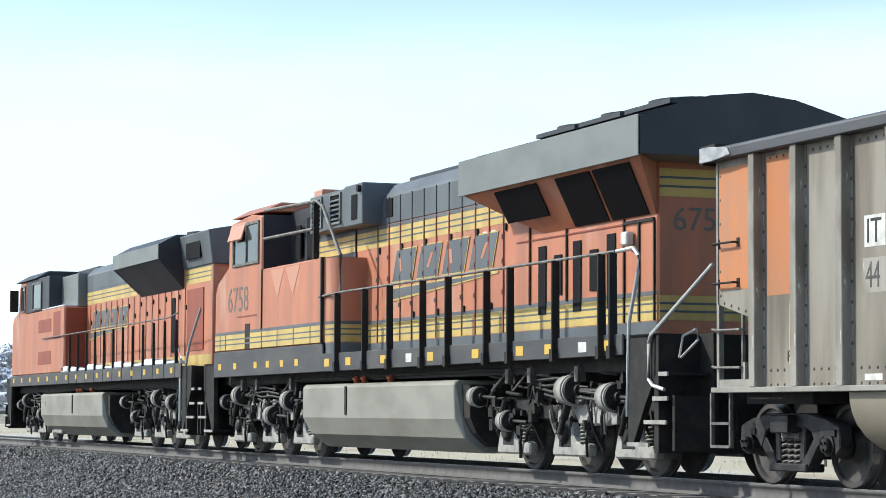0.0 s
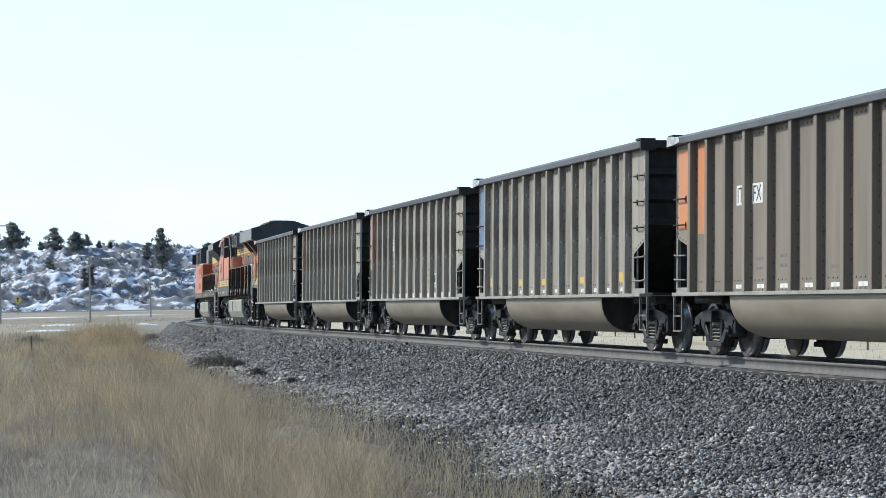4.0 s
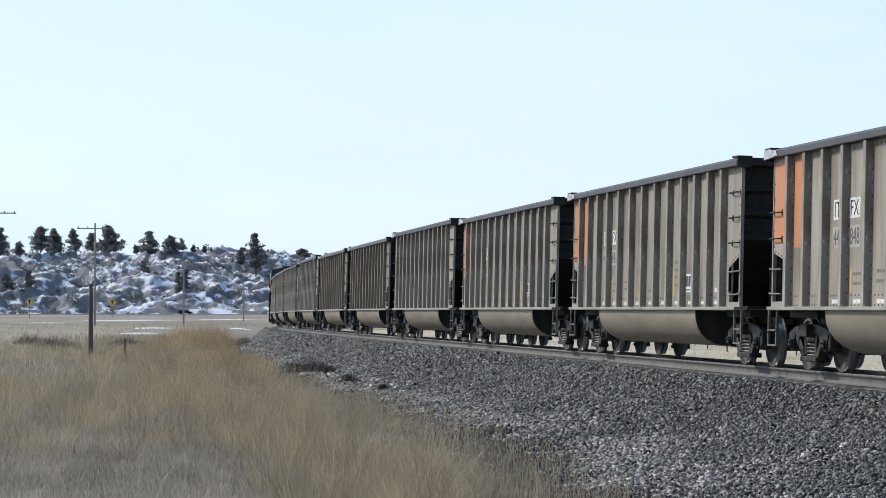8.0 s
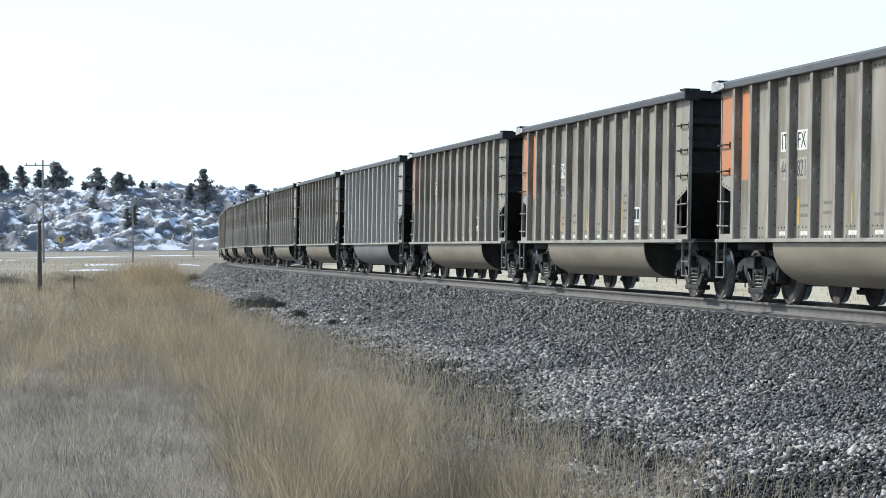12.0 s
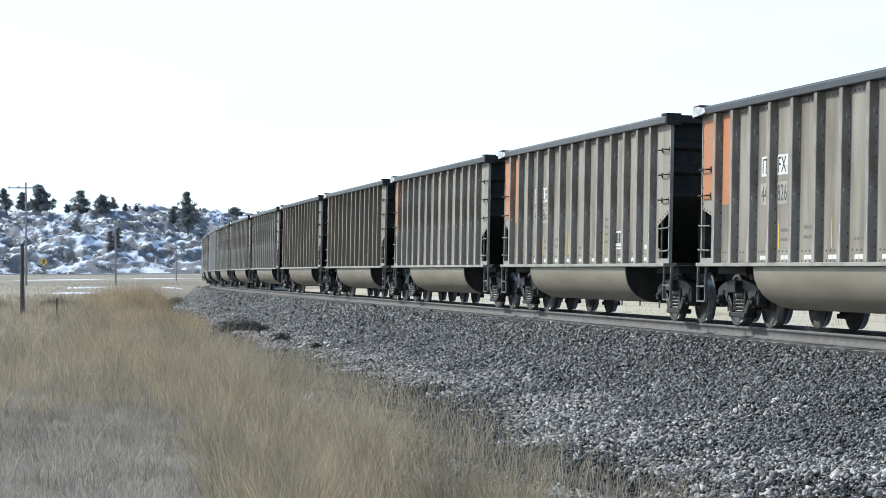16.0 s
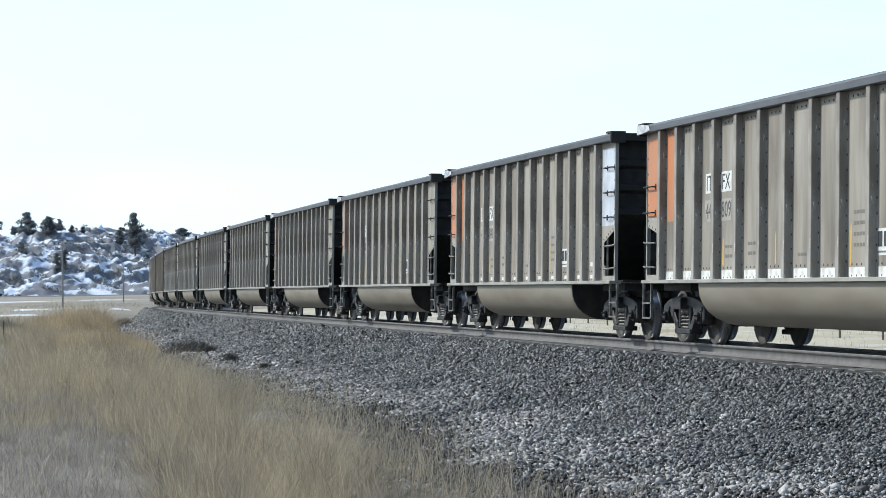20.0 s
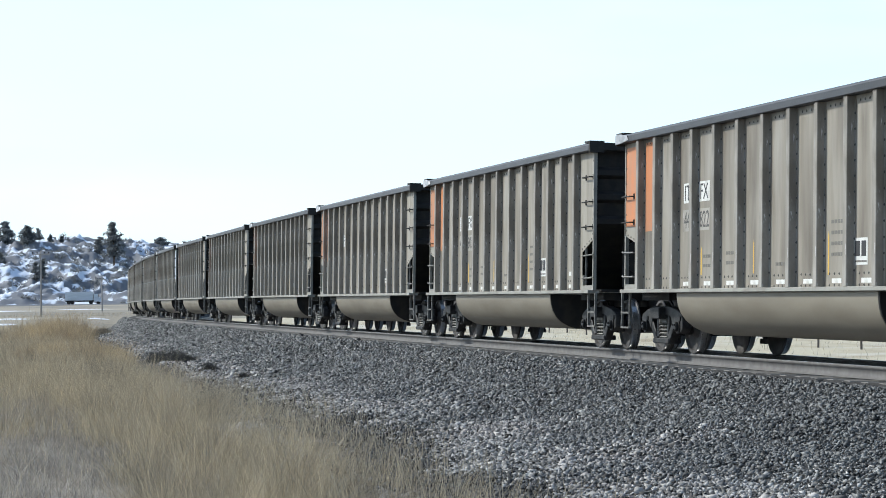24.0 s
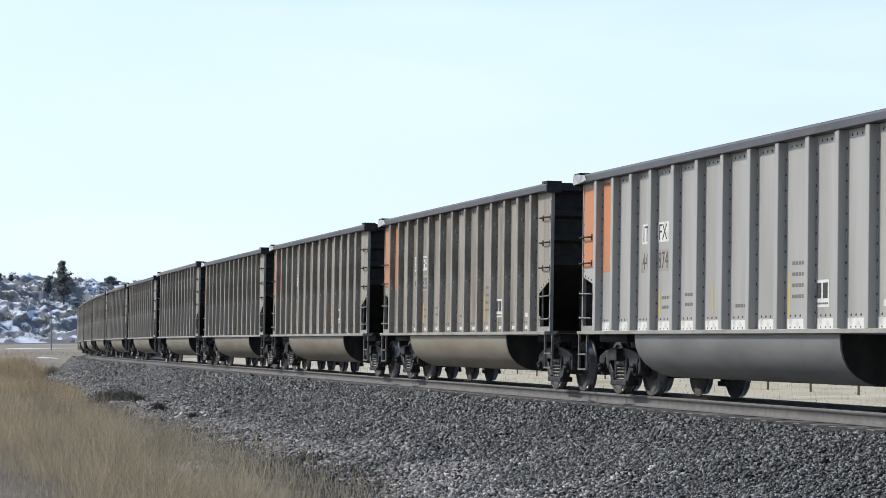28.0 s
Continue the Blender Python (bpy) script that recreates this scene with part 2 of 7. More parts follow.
def prism(bm, outline, lo, hi, axis="y"):
    """An outline of (a, b) pushed along an axis from lo to hi: (x, z) along y, (y, z) along x, (x, y) along z."""
    def at(p, h):
        return {"y": (p[0], h, p[1]), "x": (h, p[0], p[1]), "z": (p[0], p[1], h)}[axis]
    a, b = [bm.verts.new(at(p, lo)) for p in outline], [bm.verts.new(at(p, hi)) for p in outline]
    bm.faces.new(a), bm.faces.new(b[::-1])
    for i in range(len(a)):
        j = (i + 1) % len(a)
        bm.faces.new((a[j], a[i], b[i], b[j]))


def spun(bm, outline, n=24, centre=(0, 0, 0)):
    """An outline of (radius, y) spun round the y axis."""
    rings = [[bm.verts.new((centre[0] + r * math.cos(k * math.tau / n), centre[1] + y, centre[2] + r * math.sin(k * math.tau / n))) for k in range(n)] for r, y in outline]
    for q, w in zip(rings, rings[1:]):
        for k in range(n):
            bm.faces.new((q[k], q[(k + 1) % n], w[(k + 1) % n], w[k]))
    for ring in (rings[0], rings[-1]):
        bm.faces.new(ring)


def bevelled(bm, width=0.015, segments=1):
    bmesh.ops.recalc_face_normals(bm, faces=bm.faces)
    edges = [e for e in bm.edges if len(e.link_faces) == 2 and e.calc_face_angle(0) > 0.6]
    bmesh.ops.bevel(bm, geom=edges, offset=width, segments=segments, affect="EDGES", clamp_overlap=True)


MESHES = {}


def mesh(key, build, *materials, bevel=0.0, smooth=False):
    """The mesh of that key, built once by build(bm)."""
    if key not in MESHES:
        bm = bmesh.new()
        build(bm)
        if bevel:
            bevelled(bm, bevel)
        bmesh.ops.recalc_face_normals(bm, faces=bm.faces)
        me = bpy.data.meshes.new(key)
        bm.to_mesh(me)
        bm.free()
        for m in materials:
            me.materials.append(m)
        if smooth:
            me.shade_smooth()
            me.set_sharp_from_angle(angle=radians(38))
        MESHES[key] = me
    return MESHES[key]


def part(name, data, parent, place=None, label=""):
    ob = new(name, data)
    ob.parent = parent
    if place is not None:
        ob.matrix_basis = place
    return tagged(ob, label)


def thing(name, label, category, group="", kind=""):
    ob = new(name)
    ob.empty_display_size = 0.2
    return tagged(ob, label, category, group, kind)


def lettering(key, words, size, material, stretch=0.75):
    """Flat letters, upright in the x-z plane, read from the y+ side."""
    if key not in MESHES:
        cu = bpy.data.curves.new(key, "FONT")
        cu.body, cu.size, cu.extrude, cu.resolution_u = words, size, 0.002, 2
        ob = new(key, cu)
        me = bpy.data.meshes.new_from_object(ob.evaluated_get(bpy.context.evaluated_depsgraph_get()))
        bpy.data.objects.remove(ob)
        bpy.data.curves.remove(cu)
        me.transform(Matrix.Rotation(math.pi, 4, "Z") @ Matrix.Rotation(math.pi / 2, 4, "X") @ Matrix.Diagonal((stretch, 1, 1, 1)))
        me.materials.clear()
        me.materials.append(material)
        MESHES[key] = me
    return MESHES[key]



# ---- the line ----
STEP = 1.0
TS = np.arange(-800.0, 900.0 + STEP, STEP)
_k = np.clip(TS, 0, 220) / 100
_kap = TRACK["k0"] + TRACK["k1"] * _k + TRACK["k2"] * _k ** 2
_kap = np.where(TS < 0, np.minimum(_kap, 0) * np.clip(1 + TS / 60, 0, 1), _kap)
_i0 = int(np.searchsorted(TS, 0))
TH = np.cumsum(_kap) * STEP
TH = TH - TH[_i0] + TRACK["heading"]
TX, TY = np.cumsum(-np.sin(TH)) * STEP, np.cumsum(np.cos(TH)) * STEP
TX, TY = TX - TX[_i0] + TRACK["x"], TY - TY[_i0] + TRACK["y"]
_c = np.clip(TS, -60, 200) / 100
TZ = TRACK["gr"] * _c + TRACK["gr2"] * _c ** 2


def on_line(s, lat=0.0, z=0.0):
    """Places beside the line: lat metres to the left of the way that the train goes, z above the rails."""
    th = np.interp(s, TS, TH)
    c, sn = math.cos(TRACK["cant"]), math.sin(TRACK["cant"])
    l, up = lat * c + z * sn, z * c - lat * sn
    return np.stack(np.broadcast_arrays(np.interp(s, TS, TX) - l * np.cos(th), np.interp(s, TS, TY) - l * np.sin(th), np.interp(s, TS, TZ) + up), -1)


def riding(s):
    """The pose of a vehicle whose middle is at s."""
    x, y, z = on_line(s)
    slope = float(np.interp(s + 6, TS, TZ) - np.interp(s - 6, TS, TZ)) / 12
    return pose(float(x), float(y), float(z)) @ Matrix.Rotation(float(np.interp(s, TS, TH)) + math.pi / 2, 4, "Z") @ Matrix.Rotation(-math.atan(slope), 4, "Y") @ Matrix.Rotation(-TRACK["cant"], 4, "X")


def raw_mesh(name, verts, faces, *materials, smooth=False):
    """A mesh from arrays; faces all of one size."""
    me = bpy.data.meshes.new(name)
    verts, faces = np.asarray(verts, np.float32), np.asarray(faces, np.int32)
    me.vertices.add(len(verts))
    me.vertices.foreach_set("co", verts.ravel())
    n = faces.shape[1]
    me.loops.add(faces.size)
    me.loops.foreach_set("vertex_index", faces.ravel())
    me.polygons.add(len(faces))
    me.polygons.foreach_set("loop_start", np.arange(0, faces.size, n, dtype=np.int32))
    me.update(calc_edges=True)
    for m in materials:
        me.materials.append(m)
    if smooth:
        me.shade_smooth()
    return me


def grid_faces(nu, nv):
    i = np.arange((nu - 1) * (nv - 1))
    a = (i // (nv - 1)) * nv + i % (nv - 1)
    return np.stack([a, a + 1, a + nv + 1, a + nv], -1)


def waves(x, y, size, seed):
    """Soft unevenness from a sum of sines."""
    r = np.random.RandomState(seed)
    out = 0
    for k in range(6):
        a, p, q = r.uniform(0, math.tau), r.uniform(0, math.tau), size * r.uniform(0.5, 1.8)
        out = out + np.sin((x * math.cos(a) + y * math.sin(a)) * math.tau / q + p)
    return out / 6


FIELD = -1.25


def beside(x, y):
    """s and lat of places near the line."""
    x, y = np.asarray(x, float).ravel(), np.asarray(y, float).ravel()
    k = np.empty(len(x), int)
    for i in range(0, len(x), 4000):
        k[i:i + 4000] = np.argmin((x[i:i + 4000, None] - TX[None, ::4]) ** 2 + (y[i:i + 4000, None] - TY[None, ::4]) ** 2, 1) * 4
    th = TH[k]
    dx, dy = x - TX[k], y - TY[k]
    return TS[k] + (-np.sin(th) * dx + np.cos(th) * dy), -np.cos(th) * dx - np.sin(th) * dy


def ground_z(x, y):
    x, y = np.asarray(x, float), np.asarray(y, float)
    d = np.hypot(x, y)
    z = FIELD + 0.1 * waves(x, y, 14, 1) * np.clip(d / 30, 0.2, 1) + 0.16 * waves(x, y, 60, 2) * np.clip((d - 60) / 100, 0, 1)
    z = z + np.clip((y - 500) / 260, 0, 1) ** 1.3 * 0.65
    s, lat = beside(x, y)
    s, lat = s.reshape(x.shape), lat.reshape(x.shape)
    under = np.interp(s, TS, TZ) - 1.2
    near = np.clip(1 - (np.abs(lat) - 3) / 5, 0, 1)
    return np.where(near > 0, z * (1 - near) + np.minimum(z, under) * near, z)


def spread(lo, hi, fine_lo, fine_hi, fine, grow=1.14):
    v, d = list(np.arange(fine_lo, fine_hi + fine, fine)), fine
    while v[-1] < hi:
        d *= grow
        v.append(v[-1] + d)
    d = fine
    while v[0] > lo:
        d *= grow
        v.insert(0, v[0] - d)
    return np.array(v)


gx, gy = spread(-3500, 3500, -40, 22, 0.9), spread(-2500, 4800, 8, 150, 0.9)
GX, GY = np.meshgrid(gx, gy, indexing="ij")
ground = new("ground", raw_mesh("ground", np.stack([GX, GY, ground_z(GX, GY)], -1).reshape(-1, 3), grid_faces(len(gx), len(gy)), SOIL, smooth=True))
tagged(ground, "flat field of short dry yellow grass", "ground", kind="structure")

# the ballast: shoulder, bank and wide apron on the near side
BANK = [(-4.6, -1.5), (-3.6, -1.0), (-1.95, -0.26), (-1.3, -0.2), (1.3, -0.2), (1.95, -0.24), (2.6, -0.42), (3.6, -0.76), (4.6, -1.0), (5.4, -1.08), (6.1, -1.2), (6.6, -1.3), (7.1, -1.22), (7.6, -1.2), (8.6, -1.4), (9.6, -1.65)]
B_LAT = np.array([b[0] for b in BANK])
B_Z = np.array([b[1] for b in BANK])


def toe(s):
    """Where the stones end and the grass begins."""
    return np.interp(s, (-60, -21, -11, 0, 22, 41, 65, 105, 140, 200), (9.9, 8.9, 8.5, 8.1, 8.1, 7.7, 7.0, 5.7, 4.0, 2.9)) + 0.3 * waves(s, s * 0.3, 9, 8)


def bank_z(s, lat):
    wide = np.where(lat > 2, 2 + (lat - 2) * 5.6 / (toe(s) - 2), lat)
    return np.interp(wide, B_LAT, B_Z) + 0.06 * waves(s, lat * 2.0, 3.0, 5) * np.clip((lat - 1.8) / 2, 0, 1)


bs = spread(-760, 860, -45, 160, 0.7)
bl = np.interp(np.linspace(0, len(BANK) - 1, 46), range(len(BANK)), B_LAT)
BS, BL = np.meshgrid(bs, bl, indexing="ij")
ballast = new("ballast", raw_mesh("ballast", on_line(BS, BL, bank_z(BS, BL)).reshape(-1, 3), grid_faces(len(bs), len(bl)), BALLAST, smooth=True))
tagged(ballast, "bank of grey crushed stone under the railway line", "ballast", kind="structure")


def swept(outline, s_values, offset):
    """A closed outline of (lat, z) drawn along the line."""
    pts = np.array(outline)
    rows = np.stack([on_line(np.asarray(s_values), offset + a, b) for a, b in pts], 1)
    n, k = len(s_values), len(pts)
    f = []
    for j in range(k):
        i = np.arange(n - 1) * k
        f.append(np.stack([i + j, i + (j + 1) % k, i + k + (j + 1) % k, i + k + j], -1))
    return rows.reshape(-1, 3), np.concatenate(f)


rail_s = np.concatenate([np.arange(-760, -60, 10.0), np.arange(-60, 260, 1.0), np.arange(260, 861, 10.0)])
for lat in (0.755, -0.755):
    rail = thing("rail", "worn steel rail with a rusty brown web", "rail", "rails of the line", "structure")
    part("web", raw_mesh("rail_web", *swept([(-0.07, -0.186), (0.07, -0.186), (0.07, -0.176), (0.012, -0.16), (0.009, -0.05), (0.036, -0.04), (0.036, -0.004), (-0.036, -0.004), (-0.036, -0.04), (-0.009, -0.05), (-0.012, -0.16), (-0.07, -0.176)], rail_s, lat), RUST), rail)
    part("head", raw_mesh("rail_head", *swept([(-0.034, -0.006), (0.034, -0.006), (0.03, 0.0), (-0.03, 0.0)], rail_s, lat), RAILTOP), rail, label="shiny running surface")


def in_view(p, lo=17.0):
    d, a = np.hypot(p[:, 0], p[:, 1]), np.degrees(np.arctan2(-p[:, 0], p[:, 1]))
    return (d > lo) & (a > -20.6) & (a < 13.2)


def stones(seed, s0, s1, d0, d1, per, size, sort=0):
    """Crushed stones as uneven octahedra, half sunk in the bank."""
    r = np.random.RandomState(seed)
    n = int((s1 - s0) * 9.1 * per)
    s, lat = r.uniform(s0, s1, n), r.uniform(1.7, 10.8, n)
    p = on_line(s, lat, bank_z(s, lat))
    d = np.hypot(p[:, 0], p[:, 1])
    low = (lat - 2.0) / (toe(s) - 2.0) + 0.35 * waves(s, lat, 5, 6) + r.uniform(-0.12, 0.12, n) > 0.5
    ditch = np.abs((lat - 2.0) / (toe(s) - 2.0) - 0.83) + 0.2 * waves(s, lat, 4, 16) + r.uniform(-0.08, 0.08, n) < 0.12
    kind = np.where(ditch, 2, low)
    p = p[in_view(p) & (d > d0) & (d <= d1) & (lat < toe(s) + 0.5) & (kind == sort)]
    n = len(p)
    axes = np.array([[1, 0, 0], [0, 1, 0], [0, 0, 1], [-1, 0, 0], [0, -1, 0], [0, 0, -1]], float)
    v = axes[None] * r.uniform(0.6, 1.25, (n, 6, 1)) * r.uniform(0.5, 1.45, (n, 1, 3)) + r.uniform(-0.25, 0.25, (n, 6, 3))
    q = r.normal(size=(n, 4))
    w, x, y, z = (q / np.linalg.norm(q, axis=1, keepdims=True)).T
    m = np.stack([1 - 2 * (y * y + z * z), 2 * (x * y - z * w), 2 * (x * z + y * w), 2 * (x * y + z * w), 1 - 2 * (x * x + z * z), 2 * (y * z - x * w), 2 * (x * z - y * w), 2 * (y * z + x * w), 1 - 2 * (x * x + y * y)], -1).reshape(n, 3, 3)
    v = np.einsum("nij,nkj->nki", m, v) * (size * np.exp(r.normal(0, 0.32, (n, 1, 1)))) * np.array([1, 1, 0.8])
    v += p[:, None] + np.stack([np.zeros(n), np.zeros(n), size * r.uniform(-0.1, 0.8, n)], -1)[:, None]
    f = np.array([[0, 1, 2], [1, 3, 2], [3, 4, 2], [4, 0, 2], [1, 0, 5], [3, 1, 5], [4, 3, 5], [0, 4, 5]])
    return v.reshape(-1, 3), (f[None] + 6 * np.arange(n)[:, None, None]).reshape(-1, 3)


def bank_rest():
    """Coarser stones on the far side of the bank and near the tripod."""
    r = np.random.RandomState(19)
    n = 26000
    s = r.uniform(-60, 60, n)
    lat = np.where(r.uniform(0, 1, n) < 0.4, r.uniform(-4.2, -1.5, n), r.uniform(1.7, 10.5, n))
    p = on_line(s, lat, bank_z(s, lat))
    p = p[((lat < 0) | ~in_view(p)) & (lat < toe(s))]
    n = len(p)
    v = np.array([[1, 0, 0], [-0.6, 0.8, 0], [-0.5, -0.9, 0], [0, 0, 0.8]])[None] * r.uniform(0.5, 1.4, (n, 4, 1)) * 0.06
    a = r.uniform(0, math.tau, n)
    c, q = np.cos(a)[:, None], np.sin(a)[:, None]
    v = np.stack([v[..., 0] * c - v[..., 1] * q, v[..., 0] * q + v[..., 1] * c, v[..., 2]], -1) + p[:, None]
    return v.reshape(-1, 3), (np.array([[0, 1, 3], [1, 2, 3], [2, 0, 3]])[None] + 4 * np.arange(n)[:, None, None]).reshape(-1, 3)


for old, stone, words in ((0, STONE, "loose dark grey crushed stones on the bank"), (1, STONE_OLD, "older paler grey and brown stones on the apron"), (2, STONE_DARK, "dark small stones in the shallow ditch")):
    k = 4 * old
    heaps = [stones(11 + k, -42, 0, 0, 36, 500, 0.0255, old), stones(12 + k, -30, 30, 36, 60, 290, 0.0295, old), stones(13 + k, 0, 80, 60, 105, 150, 0.037, old), stones(14 + k, 50, 190, 105, 220, 44, 0.05, old)]
    verts = np.concatenate([h[0] for h in heaps])
    faces = np.concatenate([h[1] + q for h, q in zip(heaps, np.cumsum([0] + [len(h[0]) for h in heaps[:-1]]))])
    if old == 1:  # the rest of the bank, never looked at closely
        extra = bank_rest()
        verts, faces = np.concatenate([verts, extra[0]]), np.concatenate([faces, extra[1] + len(verts)])
    tagged(new("ballast_stones", raw_mesh("ballast_stones", verts, faces, stone)), words, "gravel", kind="stuff")

# sleepers under the rails
sleeper_mesh = mesh("sleeper", lambda bm: prism(bm, [(-0.14, -0.4), (-0.14, -0.22), (-0.11, -0.19), (0.11, -0.19), (0.14, -0.22), (0.14, -0.4)], -1.3, 1.3), TIE)
sleepers = thing("sleepers", "row of dusty concrete sleepers under the rails", "sleepers", kind="structure")
for k in range(290):
    part("sleeper", sleeper_mesh, sleepers, riding(-50 + k * 0.61))

# ---- the coal cars ----
HALF = CHORD / 2
BODY = HALF - 0.12            # half of the side sheet's length
RIBS = [6.1, 5.17, 4.22, 3.24, 2.17, 1.1, 0.02, -1.06, -2.12, -3.19, -4.18, -5.14, -6.05]
SIDE_Y, RIB_Y, CHORD_Y = 1.455, 1.57, 1.6
TOP0 = CAR_TOP - 0.15


def side_sheet(bm):
    prism(bm, [(RIBS[0] + 0.19, CAR_SILL + 0.06), (RIBS[0] + 0.19, 1.84), (BODY, 2.02), (BODY, TOP0), (-BODY, TOP0), (-BODY, 2.03), (RIBS[-1] - 0.28, 1.79), (RIBS[-1] - 0.28, CAR_SILL + 0.06)],
          SIDE_Y - 0.012, SIDE_Y)


def rib(bm):
    """A deep pressed channel: square shoulders, a flat face and narrow flanges."""
    a, b = SIDE_Y + 0.001, SIDE_Y + 0.009
    prism(bm, [(-0.115, a), (-0.115, b), (-0.074, b + 0.002), (-0.068, RIB_Y - 0.008), (-0.06, RIB_Y), (0.06, RIB_Y), (0.068, RIB_Y - 0.008), (0.074, b + 0.002), (0.115, b), (0.115, a)], CAR_SILL + 0.065, TOP0 - 0.002, "z")


def rivets(bm):
    """Rows of rivet heads along the ribs' flanges, the top and the foot of the sheet."""
    def head(x, z, y=SIDE_Y):
        c = bm.verts.new((x, y + 0.014, z))
        ring = [bm.verts.new((x + 0.024 * math.cos(a), y, z + 0.024 * math.sin(a))) for a in (0.3, 1.56, 2.8, 4.1, 5.35)]
        for i in range(5):
            bm.faces.new((c, ring[i], ring[(i + 1) % 5]))
    for x in RIBS:
        for i in range(11):
            head(x + 0.095, 1.3 + i * 0.21, SIDE_Y + 0.009), head(x - 0.095, 1.3 + i * 0.21, SIDE_Y + 0.009)
    for i in range(6):
        head(BODY - 0.05, 2.12 + i * 0.27), head(-BODY + 0.05, 2.12 + i * 0.27)
    for a, b in zip(RIBS, RIBS[1:]):
        for i in range(4):
            x = a + (b - a) * (0.26 + i * 0.16)
            head(x, TOP0 - 0.07), head(x, CAR_SILL + 0.085), head(x, CAR_SILL + 0.24)
    for i in range(5):
        head(BODY - 0.14 - i * 0.17, 2.03 - i * 0.035), head(-BODY + 0.14 + i * 0.15, 2.03 - i * 0.045)


def chord(bm):
    for s in (-1, 1):
        prism(bm, [(s * (SIDE_Y - 0.1), TOP0), (s * CHORD_Y, TOP0), (s * CHORD_Y, CAR_TOP - 0.03), (s * (CHORD_Y - 0.03), CAR_TOP), (s * (SIDE_Y - 0.1), CAR_TOP)], -HALF, HALF, "x")


def end_cap(bm):
    prism(bm, [(-HALF - 0.05, TOP0 - 0.03), (-HALF - 0.05, CAR_TOP + 0.035), (-HALF + 0.3, CAR_TOP + 0.04), (-HALF + 0.3, CAR_TOP + 0.001), (-HALF - 0.001, CAR_TOP + 0.001), (-HALF - 0.001, TOP0 - 0.03)], SIDE_Y - 0.14, CHORD_Y - 0.004)


def end_chord(bm):
    box(bm, -HALF - 0.04, -HALF + 0.16, -SIDE_Y + 0.11, SIDE_Y - 0.11, TOP0 + 0.01, CAR_TOP + 0.005)
    prism(bm, [(-HALF - 0.05, CAR_TOP + 0.005), (-HALF + 0.02, CAR_TOP + 0.06), (-HALF + 0.1, CAR_TOP + 0.005)], -0.9, 0.9)


def end_sheet(bm):
    """The upright end, its cross ribs and the slope under it."""
    x = -BODY + 0.1
    box(bm, x, x + 0.012, -SIDE_Y + 0.013, SIDE_Y - 0.013, 2.25, CAR_TOP - 0.012)
    prism(bm, [(x, 2.25), (x + 0.012, 2.25), (x + 1.95, 1.13), (x + 1.95, 1.1), (x + 1.9, 1.1)], -SIDE_Y + 0.013, SIDE_Y - 0.013)


def end_rib(bm):
    x = -BODY + 0.1
    prism(bm, [(x - 0.1, 0.0), (x - 0.1, 0.1), (x, 0.16), (x, -0.06)], -SIDE_Y + 0.02, SIDE_Y - 0.02)


def end_strut(bm):
    x = -BODY + 0.1
    prism(bm, [(x + 0.1, 1.15), (x + 0.25, 1.15), (x + 0.25, 2.1), (x + 0.1, 2.22)], -0.05, 0.05)


def end_platform(bm):
    box(bm, -BODY - 0.0, -BODY + 1.25, -1.3, 1.3, 1.06, 1.1)


def corner_post(bm):
    box(bm, -BODY - 0.03, -BODY + 0.004, SIDE_Y - 0.05, SIDE_Y + 0.014, 2.02, TOP0)
    box(bm, -BODY - 0.03, -BODY + 0.03, SIDE_Y - 0.05, SIDE_Y + 0.012, CAR_SILL + 0.06, 2.02)


def corner_cap(bm):
    """The bright casting that closes the chord's end."""
    prism(bm, [(-HALF - 0.04, TOP0 - 0.01), (-HALF - 0.04, CAR_TOP + 0.012), (-HALF + 0.2, CAR_TOP + 0.012), (-HALF + 0.62, CAR_TOP - 0.03), (-HALF + 0.7, TOP0 + 0.03), (-HALF + 0.3, TOP0 - 0.005)], CHORD_Y + 0.002, CHORD_Y + 0.018)


def foot_plate(bm):
    """The plate that joins the corner post to the sill under the cut corner."""
    box(bm, -BODY - 0.028, RIBS[-1] - 0.29, SIDE_Y - 0.01, SIDE_Y + 0.01, CAR_SILL + 0.062, CAR_SILL + 0.15)
    box(bm, RIBS[-1] - 0.42, RIBS[-1] - 0.37, SIDE_Y - 0.01, SIDE_Y + 0.02, CAR_SILL + 0.15, CAR_SILL + 0.34)


def end_ladder(bm):
    """The uprights and rungs in the cut corner."""
    rod(bm, [(-BODY + 0.55, SIDE_Y - 0.02, CAR_SILL + 0.05), (-BODY + 0.55, SIDE_Y - 0.02, 1.9)], 0.024, 6)
    for z in (1.32, 1.74):
        rod(bm, [(-BODY - 0.1, SIDE_Y + 0.03, z), (-BODY + 0.05, SIDE_Y + 0.06, z - 0.015), (-BODY + 0.6, SIDE_Y + 0.05, z - 0.02), (-BODY + 0.62, SIDE_Y - 0.02, z - 0.02)], 0.016, 6)


def grab_iron(bm):
    rod(bm, [(-0.24, 0, 0), (-0.24, 0.08, 0), (0.24, 0.08, 0), (0.24, 0, 0)], 0.014, 6)
    for x in (-0.24, 0.24):
        box(bm, x - 0.03, x + 0.03, -0.004, 0.012, -0.05, 0.05)


def stirrup(bm):
    for x in (-0.23, 0.23):
        box(bm, x - 0.018, x + 0.018, SIDE_Y - 0.02, SIDE_Y + 0.02, 0.42, CAR_SILL)
    for z in (0.42, 0.68):
        box(bm, -0.23, 0.23, SIDE_Y - 0.03, SIDE_Y + 0.03, z - 0.015, z + 0.015)


